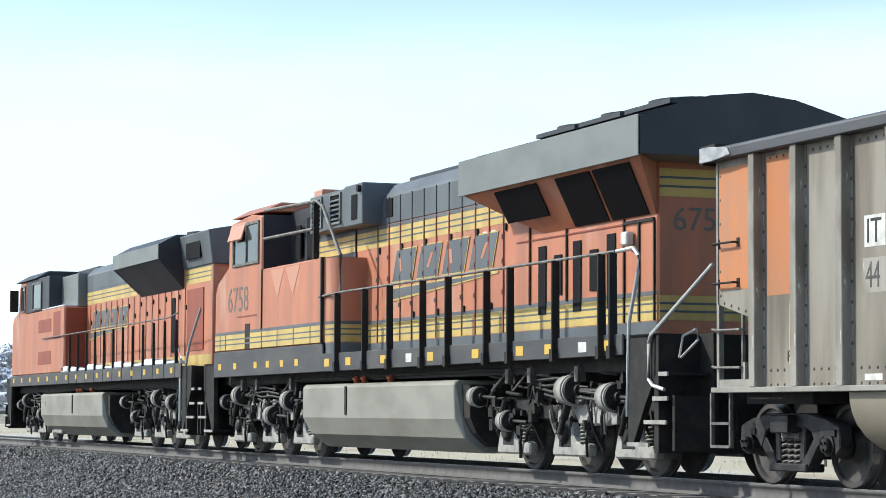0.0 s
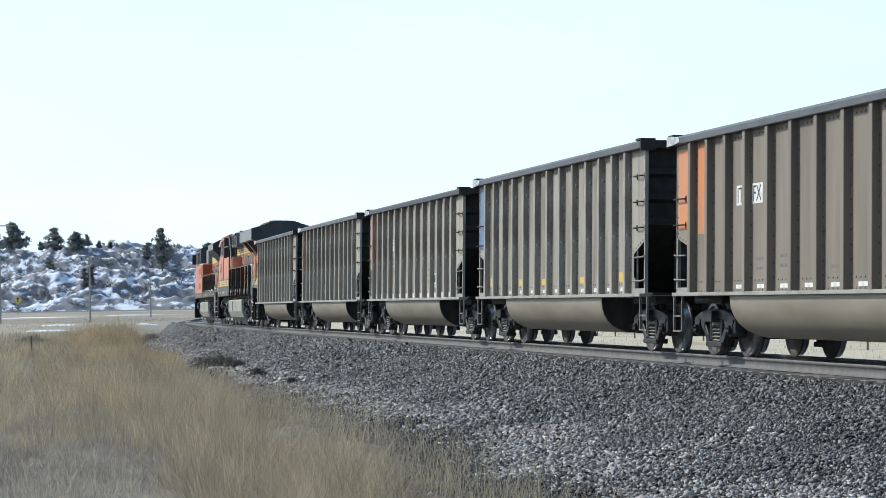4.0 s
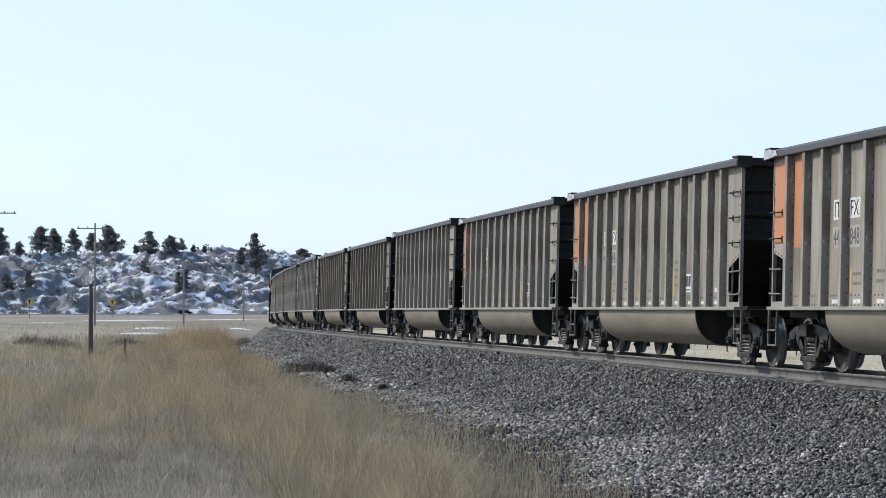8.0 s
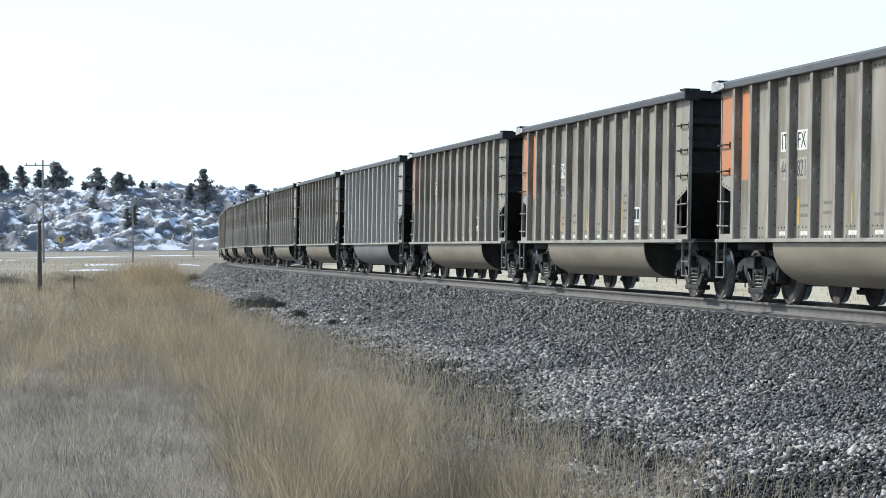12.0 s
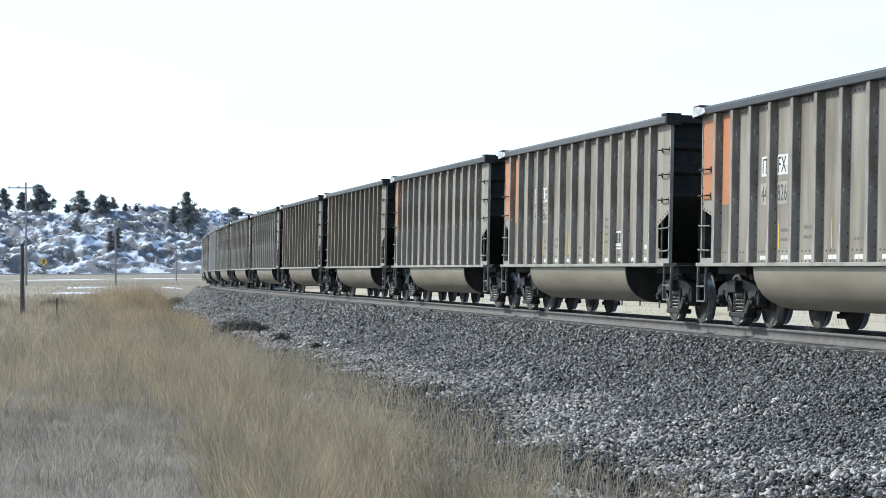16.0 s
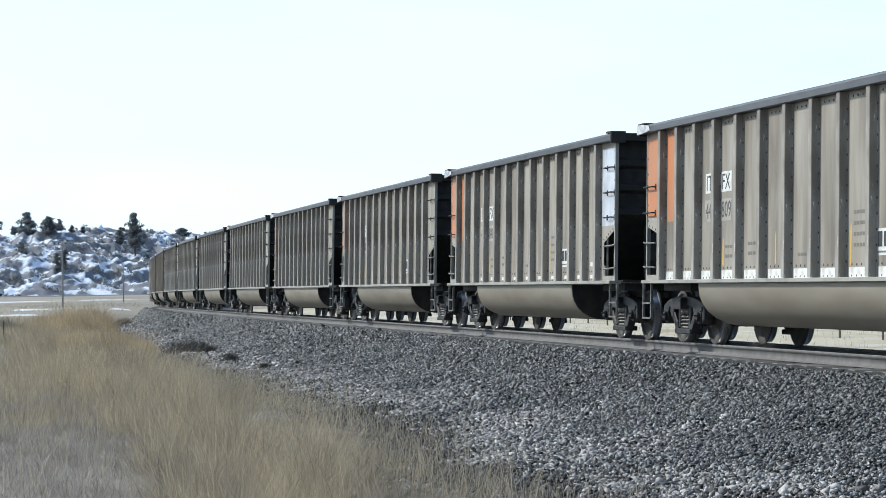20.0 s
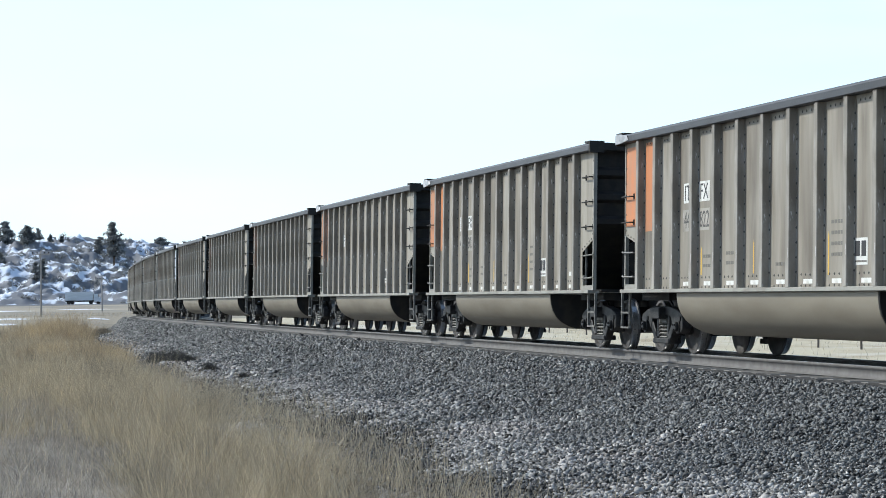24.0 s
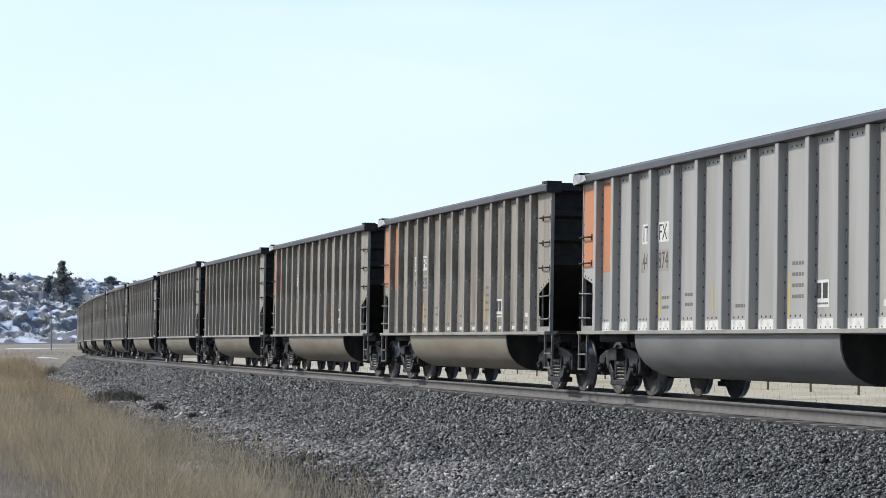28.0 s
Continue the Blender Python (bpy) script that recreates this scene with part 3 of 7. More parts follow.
def side_sill(bm):
    box(bm, -BODY, BODY, SIDE_Y - 0.12, RIB_Y - 0.01, CAR_SILL, CAR_SILL + 0.06)


TUB_FRONT, TUB_REAR = 4.2, -4.12


def tub(bm):
    """The trough under the floor, curved in towards its foot, with upright ends."""
    line = [(1.47, CAR_SILL - 0.002), (1.47, 0.93), (1.455, 0.81), (1.415, 0.69), (1.34, 0.57), (1.225, 0.465), (1.07, 0.385), (0.9, 0.34), (0.25, 0.32)]
    prism(bm, line + [(-y, z) for y, z in line[::-1]], TUB_REAR + 0.012, TUB_FRONT - 0.012, "x")
    for v in bm.verts:
        low = max(0.0, (CAR_SILL - v.co.z) / 0.7)
        v.co.x -= (0.22 if v.co.x > 0 else -0.1) * low ** 2


def tub_end(bm):
    """The end face of the trough, its shade put in as near-black colour."""
    line = [(1.462, CAR_SILL - 0.01), (1.462, 0.93), (1.447, 0.812), (1.407, 0.694), (1.333, 0.575), (1.219, 0.471), (1.066, 0.391), (0.897, 0.346), (0.25, 0.326)]
    prism(bm, line + [(-y, z) for y, z in line[::-1]], -0.02, 0.01, "x")
    for v in bm.verts:
        v.co.x += 0.1 * (max(0.0, CAR_SILL - v.co.z) / 0.7) ** 2


def centre_sill(bm):
    box(bm, -HALF - 0.3, HALF + 0.3, -0.17, 0.17, 0.72, 1.02)
    for e in (-1, 1):
        box(bm, *sorted((e * 6.9, e * 7.4)), -0.3, 0.3, 0.7, 1.08)
        box(bm, *sorted((e * 5.4, e * 6.9)), -1.2, 1.2, 0.9, 1.04)


def coupler(bm):
    box(bm, 7.4, 7.95, -0.075, 0.075, 0.78, 0.95)
    prism(bm, [(7.9, -0.16), (8.02, -0.2), (8.16, -0.12), (8.05, -0.03), (8.12, 0.12), (8.0, 0.18), (7.86, 0.1)], 0.72, 1.0, "z")
    rod(bm, [(7.5, 0.35, 0.72), (7.75, 0.33, 0.45), (8.05, 0.3, 0.42)], 0.03, 6)


def brake_gear(bm):
    rod(bm, [(-BODY - 0.02, 0.6, 1.7), (-BODY - 0.12, 0.6, 1.7)], 0.3, 16)
    box(bm, -BODY + 0.1, -BODY + 0.45, 0.1, 0.75, 1.1, 1.45)
    rod(bm, [(-BODY + 0.6, -0.8, 1.32), (-BODY + 0.6, 0.4, 1.32)], 0.2, 12)


# one truck: side frames, springs, bearings, bolster; wheels turn
R_WHEEL = 0.457


def side_frame(bm):
    # the upper member with its pedestals, and the lower chord
    prism(bm, [(-1.12, 0.42), (-1.1, 0.66), (-0.84, 0.74), (-0.4, 0.8), (0.4, 0.8), (0.84, 0.74), (1.1, 0.66), (1.12, 0.42), (1.02, 0.34), (0.98, 0.5), (0.84, 0.57), (0.7, 0.5), (0.62, 0.4), (0.5, 0.6), (0.36, 0.64), (-0.36, 0.64), (-0.5, 0.6), (-0.62, 0.4), (-0.7, 0.5), (-0.84, 0.57), (-0.98, 0.5), (-1.02, 0.34)], 0.92, 1.08)
    for s in (-1, 1):
        prism(bm, [(s * 0.7, 0.52), (s * 0.6, 0.6), (s * 0.28, 0.27), (s * 0.3, 0.16), (s * 0.4, 0.17)], 0.93, 1.07)
        prism(bm, [(s * 0.2, 0.27), (s * 0.32, 0.27), (s * 0.34, 0.66), (s * 0.26, 0.66)], 0.94, 1.06)
    box(bm, -0.42, 0.42, 0.86, 1.1, 0.16, 0.25)


def spring_nest(bm):
    for x in (-0.14, 0.0, 0.14):
        pts = [(x + 0.062 * math.cos(k * 0.9), 1.0 + 0.062 * math.sin(k * 0.9), 0.25 + k * 0.0088) for k in range(32)]
        rod(bm, pts, 0.017, 5)
    box(bm, -0.2, 0.2, 0.94, 1.06, 0.53, 0.6)


def bearing(bm):
    spun(bm, [(0.0, 1.15), (0.075, 1.15), (0.085, 1.13), (0.085, 1.1), (0.12, 1.095), (0.125, 0.95), (0.15, 0.93), (0.15, 0.86)], 14)
    for k in range(3):
        a = 0.5 + k * math.tau / 3
        rod(bm, [(0.05 * math.cos(a), 1.14, 0.05 * math.sin(a)), (0.05 * math.cos(a), 1.175, 0.05 * math.sin(a))], 0.016, 6)
    box(bm, -0.15, 0.15, 0.9, 1.1, 0.1, 0.17)


def wheelset(bm):
    for s in (-1, 1):
        spun(bm, [(0.1, s * 0.66), (0.2, s * 0.69), (0.36, s * 0.7), (0.4, s * 0.675), (R_WHEEL + 0.028, s * 0.675), (R_WHEEL + 0.024, s * 0.7), (R_WHEEL, s * 0.715), (R_WHEEL - 0.006, s * 0.81), (0.4, s * 0.812), (0.385, s * 0.775), (0.2, s * 0.75), (0.13, s * 0.83), (0.1, s * 0.83)], 28)
    rod(bm, [(0, -1.1, 0), (0, 1.1, 0)], 0.08, 12)
    polish(bm, R_WHEEL)


def polish(bm, r):
    """The running surfaces take the second material."""
    for f in bm.faces:
        if min(math.hypot(v.co.x, v.co.z) for v in f.verts) > r - 0.02 and max(math.hypot(v.co.x, v.co.z) for v in f.verts) < r + 0.01:
            f.material_index = 1


def bolster(bm):
    box(bm, -0.2, 0.2, -1.2, 1.2, 0.58, 0.78)
    rod(bm, [(0, 0, 0.76), (0, 0, 0.9)], 0.28, 16)
    for s in (-1, 1):
        box(bm, *sorted((s * 0.36, s * 0.44)), -0.85, 0.85, 0.3, 0.42)


WHEELSETS = {}


def truck(parent, x):
    t = new("truck")
    t.parent = parent
    t.matrix_basis = pose(x, 0, 0)
    part("bolster", mesh("bolster", bolster, TRUCK, bevel=0.012), t)
    for turn in (0, 180):
        m = pose(0, 0, 0, 0, 0, turn)
        part("side_frame", mesh("side_frame", side_frame, TRUCK, bevel=0.014), t, m)
        part("spring_nest", mesh("spring_nest", spring_nest, STRAP, smooth=True), t, m)
    for x in (-0.889, 0.889):
        w = part("wheelset", mesh("wheelset", wheelset, WHEEL, TREAD, smooth=True), t, pose(x, 0, R_WHEEL))
        WHEELSETS.setdefault(("car", x), []).append(w)
        for turn in (0, 180):
            part("bearing", mesh("bearing", bearing, TRUCK), t, pose(x, 0, R_WHEEL, 0, 0, turn), "grease-stained roller bearing cap")
    return t


def plate(x0, x1, z0, z1, y=SIDE_Y, depth=0.003):
    return lambda bm: box(bm, min(x0, x1), max(x0, x1), y, y + depth, z0, z1)


def graffiti(car):
    """White and yellow painted shapes between the ribs, low on the side."""
    rnd = random.Random(4)
    for k in range(3, 9):
        x, h = (RIBS[k] + RIBS[k + 1]) / 2, rnd.uniform(0.5, 0.85)
        if k == 7:
            continue
        pts = [(x - 0.26, 1.22), (x + 0.27, 1.2), (x + rnd.uniform(0.1, 0.28), 1.2 + h * 0.5), (x + rnd.uniform(0.05, 0.25), 1.2 + h), (x - rnd.uniform(0.0, 0.25), 1.2 + h * rnd.uniform(0.7, 1)), (x - rnd.uniform(0.05, 0.25), 1.2 + h * 0.45)]
        part("graffiti", mesh("graffiti_%d" % k, lambda bm: prism(bm, pts, SIDE_Y, SIDE_Y + 0.003), YELLOW_MARK if k == 8 else WHITE), car, label="painted graffiti shape")
        part("graffiti", mesh("graffiti_dark_%d" % k, lambda bm: prism(bm, [(x - 0.1, 1.3), (x + 0.08, 1.28), (x + 0.02, 1.2 + h * 0.5), (x - 0.06, 1.2 + h * 0.6)], SIDE_Y + 0.003, SIDE_Y + 0.006), SLATE_INK), car, label="dark painted stroke")


def coal_car(label, panel=None, number="", marks=True, squares=False, foot="pale", clean=False, old=False, letters="FX"):
    car = thing("coal_car", label, "coal car", "coal cars of the train")
    flip = pose(0, 0, 0, 0, 0, 180)
    mirror = Matrix.Diagonal((1, -1, 1, 1))
    skin, tag = (CLEAN, "_clean") if clean else (OLD, "_old") if old else (ALU, "")
    part("side_sheet", mesh("side_sheet" + tag, side_sheet, skin), car)
    part("side_sheet", mesh("side_sheet", side_sheet, ALU), car, mirror)
    for x in RIBS:
        part("rib", mesh("rib" + tag, rib, skin if tag else RIB), car, pose(x, 0, 0))
        part("rib", mesh("rib", rib, RIB), car, pose(x, 0, 0) @ mirror)
    tagged(part("rivets", mesh("rivets", rivets, RIVET), car), kind="stuff")
    part("top_chord", mesh("chord", chord, CHORD_M, bevel=0.012), car, label="dark grey top chord")
    for m in (Matrix(), flip):
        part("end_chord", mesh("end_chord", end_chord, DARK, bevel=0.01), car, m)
        part("end_sheet", mesh("end_sheet", end_sheet, DARK), car, m, "near-black end sheet")
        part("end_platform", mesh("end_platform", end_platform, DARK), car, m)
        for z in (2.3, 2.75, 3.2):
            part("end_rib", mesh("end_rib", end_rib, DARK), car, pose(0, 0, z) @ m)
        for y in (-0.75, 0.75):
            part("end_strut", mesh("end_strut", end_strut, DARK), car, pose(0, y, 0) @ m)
        part("coupler", mesh("coupler", coupler, DARK, bevel=0.015), car, m)
        part("side_sill", mesh("side_sill", side_sill, SILL_M, bevel=0.006), car, m)
        for k in (Matrix(), mirror):
            part("corner_post", mesh("corner_post", corner_post, SILL_M), car, m @ k, "pale riveted corner post")
            if m == flip:
                part("corner_cap", mesh("corner_cap", corner_cap, SILVER, bevel=0.006), car, m @ k, "bright metal corner cap")
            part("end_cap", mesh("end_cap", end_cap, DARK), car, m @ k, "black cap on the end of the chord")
            part("foot_plate", mesh("foot_plate", foot_plate, SILL_M), car, m @ k)
            part("end_ladder", mesh("end_ladder", end_ladder, STRAP), car, m @ k)
    for e in (-1, 1):
        for s in (Matrix(), mirror):
            part("stirrup", mesh("stirrup", stirrup, STRAP), car, s @ pose(e * (BODY - 0.06), 0, 0))
        for z in (2.25, 2.71, 3.17) if e < 0 else (2.25, 2.7):
            part("grab_iron", mesh("grab_iron", grab_iron, DARK), car, pose(e * (BODY - 0.28 if e < 0 else BODY - 0.24), SIDE_Y, z))
    part("tub", mesh("tub" + tag, tub, STAINED if clean else TUB, bevel=0.004, smooth=True), car, label="smooth rounded aluminium trough")
    # Dark end face: painted shade, not a different metal.
    part("tub_end", mesh("tub_end", tub_end, DARK), car, pose(TUB_REAR, 0, 0))
    part("centre_sill", mesh("centre_sill", centre_sill, DARK), car)
    part("brake_gear", mesh("brake_gear", brake_gear, DARK), car)
    for x in (-6.17, 6.17):
        truck(car, x)
    # paint and markings of the side that is seen
    if panel:
        first = (RIBS[0] + 0.16, BODY - 0.02)
        second = (RIBS[1] + 0.16, RIBS[0] - 0.16)
        key = "panel_" + panel
        if panel == "silver":
            part("bare_patch", mesh(key, plate(-BODY + 0.06, RIBS[-1] - 0.16, 2.1, TOP0 - 0.1), PANEL[panel]), car, label="bare silver patch")
            panel = "orange"
            key = "panel_orange"
        part("paint_panel", mesh(key, lambda bm: prism(bm, [(first[0], 2.17), (first[1], 2.18), (first[1], TOP0 - 0.08), (first[0], TOP0 - 0.08)], SIDE_Y, SIDE_Y + 0.003), PANEL[panel]), car, label="faded " + panel + " paint panel")
        if panel == "orange":
            part("paint_panel", mesh(key + "_b", plate(*second, 2.07, TOP0 - 0.05), PANEL[panel]), car, label="faded " + panel + " paint panel")
    for a, b in zip(RIBS, RIBS[1:]):
        part("reflector", mesh("reflector", plate(-0.36, 0.36, CAR_SILL + 0.062, CAR_SILL + 0.2), WHITE), car, pose((a + b) / 2, 0, 0)) if foot == "white" else None
    if foot != "white":
        for a, b in list(zip(RIBS, RIBS[1:]))[2:]:
            part("foot_mark", mesh("foot_mark", plate(-0.17, 0.17, CAR_SILL + 0.11, CAR_SILL + 0.175), WHITE), car, pose((a + b) / 2, 0, 0))
    if marks:
        part("mark_plate", mesh("mark_plate_a", plate(3.37, 3.89, 2.47, 2.79), WHITE), car)
        part("mark_plate", mesh("mark_plate_b", plate(2.62, 3.13, 2.47, 2.79), WHITE), car)
        part("mark_letter", lettering("mark_letter_a", "IT", 0.36, BLACK, 1.0), car, pose(3.86, SIDE_Y + 0.0035, 2.51))
        part("mark_letter", lettering("mark_letter_" + letters, letters, 0.36, BLACK, 0.95), car, pose(3.09, SIDE_Y + 0.0035, 2.51))
        part("mark_plate", mesh("mark_plate_c", plate(-5.72, -5.42, 1.36, 1.44), WHITE), car)
        if number:
            part("number_patch", mesh("number_patch_a", plate(3.42, 3.93, 2.01, 2.36, SIDE_Y, 0.002), RIB), car, label="paler cleaned patch")
            part("number_patch", mesh("number_patch_b", plate(2.62, 3.13, 2.01, 2.36, SIDE_Y, 0.002), RIB), car, label="paler cleaned patch")
            for k, (i, side, low, high, w, tone) in enumerate(((0, -0.28, 1.3, 1.95, 0.035, WHITE), (0, -0.2, 1.32, 2.02, 0.02, YELLOW_MARK), (3, 0.3, 1.3, 1.75, 0.03, YELLOW_MARK), (5, 0.05, 1.3, 1.8, 0.02, YELLOW_MARK), (8, 0.3, 1.25, 1.85, 0.025, YELLOW_MARK))):
                xs = (RIBS[i] + RIBS[i + 1]) / 2 + side
                part("paint_streak", mesh("paint_streak_%d" % k, lambda bm: prism(bm, [(-w, low), (w, low), (w * 0.7, high - 0.1), (0, high), (-w * 0.8, high - 0.06)], SIDE_Y, SIDE_Y + 0.002), tone), car, pose(xs, 0, 0), "thin worn paint streak")
            part("car_number", lettering("digits_" + number[:2], number[:2], 0.38, INK), car, pose(3.87, SIDE_Y + 0.003, 2.06))
            part("car_number", lettering("digits_" + number[2:], number[2:], 0.38, INK, 0.82), car, pose(3.1, SIDE_Y + 0.003, 2.06))
        part("mark_letter", lettering("mark_letter_f", "F", 0.17, INK, 1.0), car, pose(5.5, SIDE_Y + 0.0035, 1.35))
        x = -3.49
        part("notice_board", mesh("notice_board", plate(x - 0.23, x + 0.23, 1.37, 1.73), WHITE), car)
        for a in (-0.105, 0.105):
            part("notice_bar", mesh("notice_bar", plate(-0.075, 0.075, 1.485, 1.69, SIDE_Y + 0.003), BLACK), car, pose(x + a, 0, 0))
        part("notice_bar", mesh("notice_rule", plate(-0.2, 0.2, 1.405, 1.43, SIDE_Y + 0.003), FADED), car, pose(x, 0, 0))
        def small_print(bm):
            for k, n, z0 in ((3, 2, 1.42), (4, 2, 1.45), (6, 1, 1.4), (8, 4, 1.5)):
                xm = (RIBS[k] + RIBS[k + 1]) / 2
                for r in range(n):
                    for c in range(4):
                        box(bm, xm + 0.2 - c * 0.11 - 0.085, xm + 0.2 - c * 0.11, SIDE_Y, SIDE_Y + 0.003, z0 + r * 0.15, z0 + r * 0.15 + 0.05)
        tagged(part("small_print", mesh("small_print", small_print, FADED), car), kind="stuff")
    if squares:
        for k, hi in ((0, 0.2), (3, 0.14), (5, 0.12), (8, 0.12), (11, 0.18)):
            x = (RIBS[k] + RIBS[k + 1]) / 2
            part("yellow_square", mesh("yellow_square_%d" % (hi * 100), plate(-0.24, 0.24, CAR_SILL + 0.28, CAR_SILL + 0.28 + hi), YELLOW_MARK), car, pose(x, 0, 0))
    if panel in ("blue", "green"):  # this make stands a little taller above its sill
        taller = Matrix.Translation((0, 0, CAR_SILL)) @ Matrix.Diagonal((1, 1, 1.033, 1)) @ Matrix.Translation((0, 0, -CAR_SILL))
        for piece in car.children:
            if piece.name.split(".")[0] not in ("tub", "tub_end", "centre_sill", "truck", "coupler", "stirrup", "brake_gear", "side_sill"):
                piece.matrix_basis = taller @ piece.matrix_basis
    return car


# ---- the locomotives ----
ORANGE = mat("faded_orange_paint", (0.52, 0.19, 0.1), 0.5, 0, (0.36, 0.155, 0.1), 0.8, (2.2, 2.2, 0.35), (0.44, 0.66), 0.1, 30, 0.03, third=(0.55, 0.29, 0.2), third_scale=(1.3, 1.3, 0.45), third_range=(0.54, 0.72))
SILL_DARK = mat("sooty_sill_paint", (0.06, 0.061, 0.064), 0.6, 0, (0.1, 0.095, 0.088), 0.7, (1, 3, 3), (0.45, 0.65), 0.1, 30, 0.05)
DEEP_RED = mat("red_brown_paint", (0.3, 0.07, 0.035), 0.55, 0, (0.2, 0.05, 0.03), 0.6, (2, 2, 0.6), (0.4, 0.65), 0.08, 30, 0.03)
YELLOW = mat("yellow_stripe_paint", (0.62, 0.45, 0.14), 0.5, 0, (0.4, 0.28, 0.1), 0.6, (2, 2, 1), (0.4, 0.65), 0.08, 30, 0.03)
SLATE = mat("dark_grey_paint", (0.12, 0.135, 0.145), 0.5, 0, (0.06, 0.066, 0.07), 0.6, (1, 1, 0.5), (0.4, 0.65), 0.08, 30, 0.04)
SILL_GREY = mat("grey_sill_paint", (0.2, 0.212, 0.2), 0.5, 0, (0.14, 0.148, 0.143), 0.6, (1, 2, 2), (0.4, 0.65), 0.08, 30, 0.04)
ROOF_DARK = mat("black_roof_and_shade", (0.03, 0.033, 0.04), 0.5, 0, (0.055, 0.055, 0.06), 0.6, (1, 1, 1), (0.4, 0.65), 0.1, 30, 0.05)
TANK_M = mat("dusty_grey_green_tank", (0.31, 0.3, 0.255), 0.6, 0, (0.18, 0.168, 0.135), 0.6, (0.7, 1.5, 1.5), (0.42, 0.65), 0.08, 25, 0.05)
PALE_STEEL = mat("pale_dusty_steel", (0.4, 0.385, 0.35), 0.8, 0, (0.2, 0.19, 0.172), 0.8, (4, 4, 4), (0.45, 0.65), 0.15, 30, 0.12)
TAN_STEEL = mat("dust_covered_truck_steel", (0.36, 0.345, 0.315), 0.8, 0, (0.06, 0.057, 0.053), 0.8, (3.2, 3.2, 3.2), (0.42, 0.56), 0.15, 30, 0.15)
SCREEN = mat("black_mesh_screen", (0.018, 0.018, 0.02), 0.7, 0, fine=0.4, fine_scale=160, bump=0.3, shine=0.05)
CHROME = mat("pale_handrail", (0.55, 0.55, 0.53), 0.4, 0.3, fine=0.08, bump=0.02)
TRIANGLE = mat("pale_orange_patch", (0.56, 0.27, 0.18), 0.55, 0, fine=0.08, bump=0.02)
PANE = bpy.data.materials.new("window_glass")
PANE.use_nodes = True
PANE.node_tree.nodes["Principled BSDF"].inputs["Base Color"].default_value = (0.05, 0.06, 0.065, 1)
PANE.node_tree.nodes["Principled BSDF"].inputs["Roughness"].default_value = 0.08
SNOW_DUST = mat("crusted_snow", (0.75, 0.77, 0.8), 0.8, 0, (0.55, 0.56, 0.58), 0.6, (5, 5, 5), (0.4, 0.65), 0.08, 30, 0.2)
MIRROR_Y = Matrix.Diagonal((1, -1, 1, 1))
R_LOCO = 0.533


def block(x0, x1, y0, y1, z0, z1):
    return lambda bm: box(bm, min(x0, x1), max(x0, x1), y0, y1, z0, z1)


def loco_wheelset(bm):
    for s in (-1, 1):
        r = R_LOCO
        spun(bm, [(0.12, s * 0.66), (0.24, s * 0.69), (0.43, s * 0.7), (0.47, s * 0.675), (r + 0.028, s * 0.675), (r + 0.024, s * 0.7), (r, s * 0.715), (r - 0.006, s * 0.81), (0.47, s * 0.812), (0.45, s * 0.775), (0.24, s * 0.75), (0.15, s * 0.83), (0.12, s * 0.83)], 30)
    rod(bm, [(0, -1.0, 0), (0, 1.0, 0)], 0.1, 12)
    polish(bm, R_LOCO)


def loco_frame(bm):
    """The side of a three-axle truck: a bowed beam with pedestals that hang between the wheels."""
    prism(bm, [(-2.75, 0.86), (-2.6, 1.0), (-1.1, 0.98), (-0.9, 0.9), (0.9, 0.9), (1.1, 0.98), (2.6, 1.02), (2.75, 0.86), (2.6, 0.76), (1.2, 0.74), (0.8, 0.7), (-0.8, 0.7), (-1.2, 0.74), (-2.6, 0.76)], 1.0, 1.16)


def pedestal(bm):
    """The guide of one axle: a leg round the bearing and a foot that carries the spring behind it."""
    prism(bm, [(0.42, 0.22), (0.42, 0.3), (0.3, 0.62), (0.24, 0.84), (-0.16, 0.84), (-0.24, 0.5), (-0.34, 0.41), (-0.72, 0.4), (-0.77, 0.36), (-0.77, 0.22)], 1.06, 1.19)


def bearing_ring(bm):
    """An oval ring and cap on the leg of the axle guide."""
    prism(bm, [(0.06 + 0.12 * math.cos(k * math.tau / 14), 0.56 + 0.17 * math.sin(k * math.tau / 14)) for k in range(14)], 1.19, 1.215)
    prism(bm, [(0.06 + 0.075 * math.cos(k * math.tau / 10), 0.56 + 0.11 * math.sin(k * math.tau / 10)) for k in range(10)], 1.215, 1.245)


def frame_web(bm):
    """The broad pale web of the frame between two axles."""
    prism(bm, [(0.1, 1.02), (-0.5, 1.02), (-1.0, 0.98), (-1.55, 1.0), (-1.5, 0.74), (-1.3, 0.63), (-0.4, 0.63), (-0.2, 0.84), (0.1, 0.84)], 1.06, 1.17)


def axle_spring(bm):
    rod(bm, [(-0.57 + 0.085 * math.cos(k * 0.8), 1.12 + 0.085 * math.sin(k * 0.8), 0.4 + k * 0.0062) for k in range(40)], 0.021, 5)


def axle_box(bm):
    box(bm, -0.2, 0.2, 0.95, 1.2, -0.2, 0.22)
    spun(bm, [(0.03, 1.27), (0.12, 1.26), (0.15, 1.2), (0.15, 1.05)], 14)


def damper(bm):
    rod(bm, [(-0.16, 1.28, 0.98), (0.03, 1.28, 0.72)], 0.055, 10)
    rod(bm, [(0.0, 1.28, 0.76), (0.16, 1.28, 0.52)], 0.035, 8)


def brake_cylinder(bm):
    """A short drum that lies along the truck."""
    rod(bm, [(-0.06, 1.24, 0), (0.2, 1.24, 0)], 0.17, 20)
    rod(bm, [(-0.02, 1.24, 0), (0.02, 1.24, 0)], 0.185, 20)


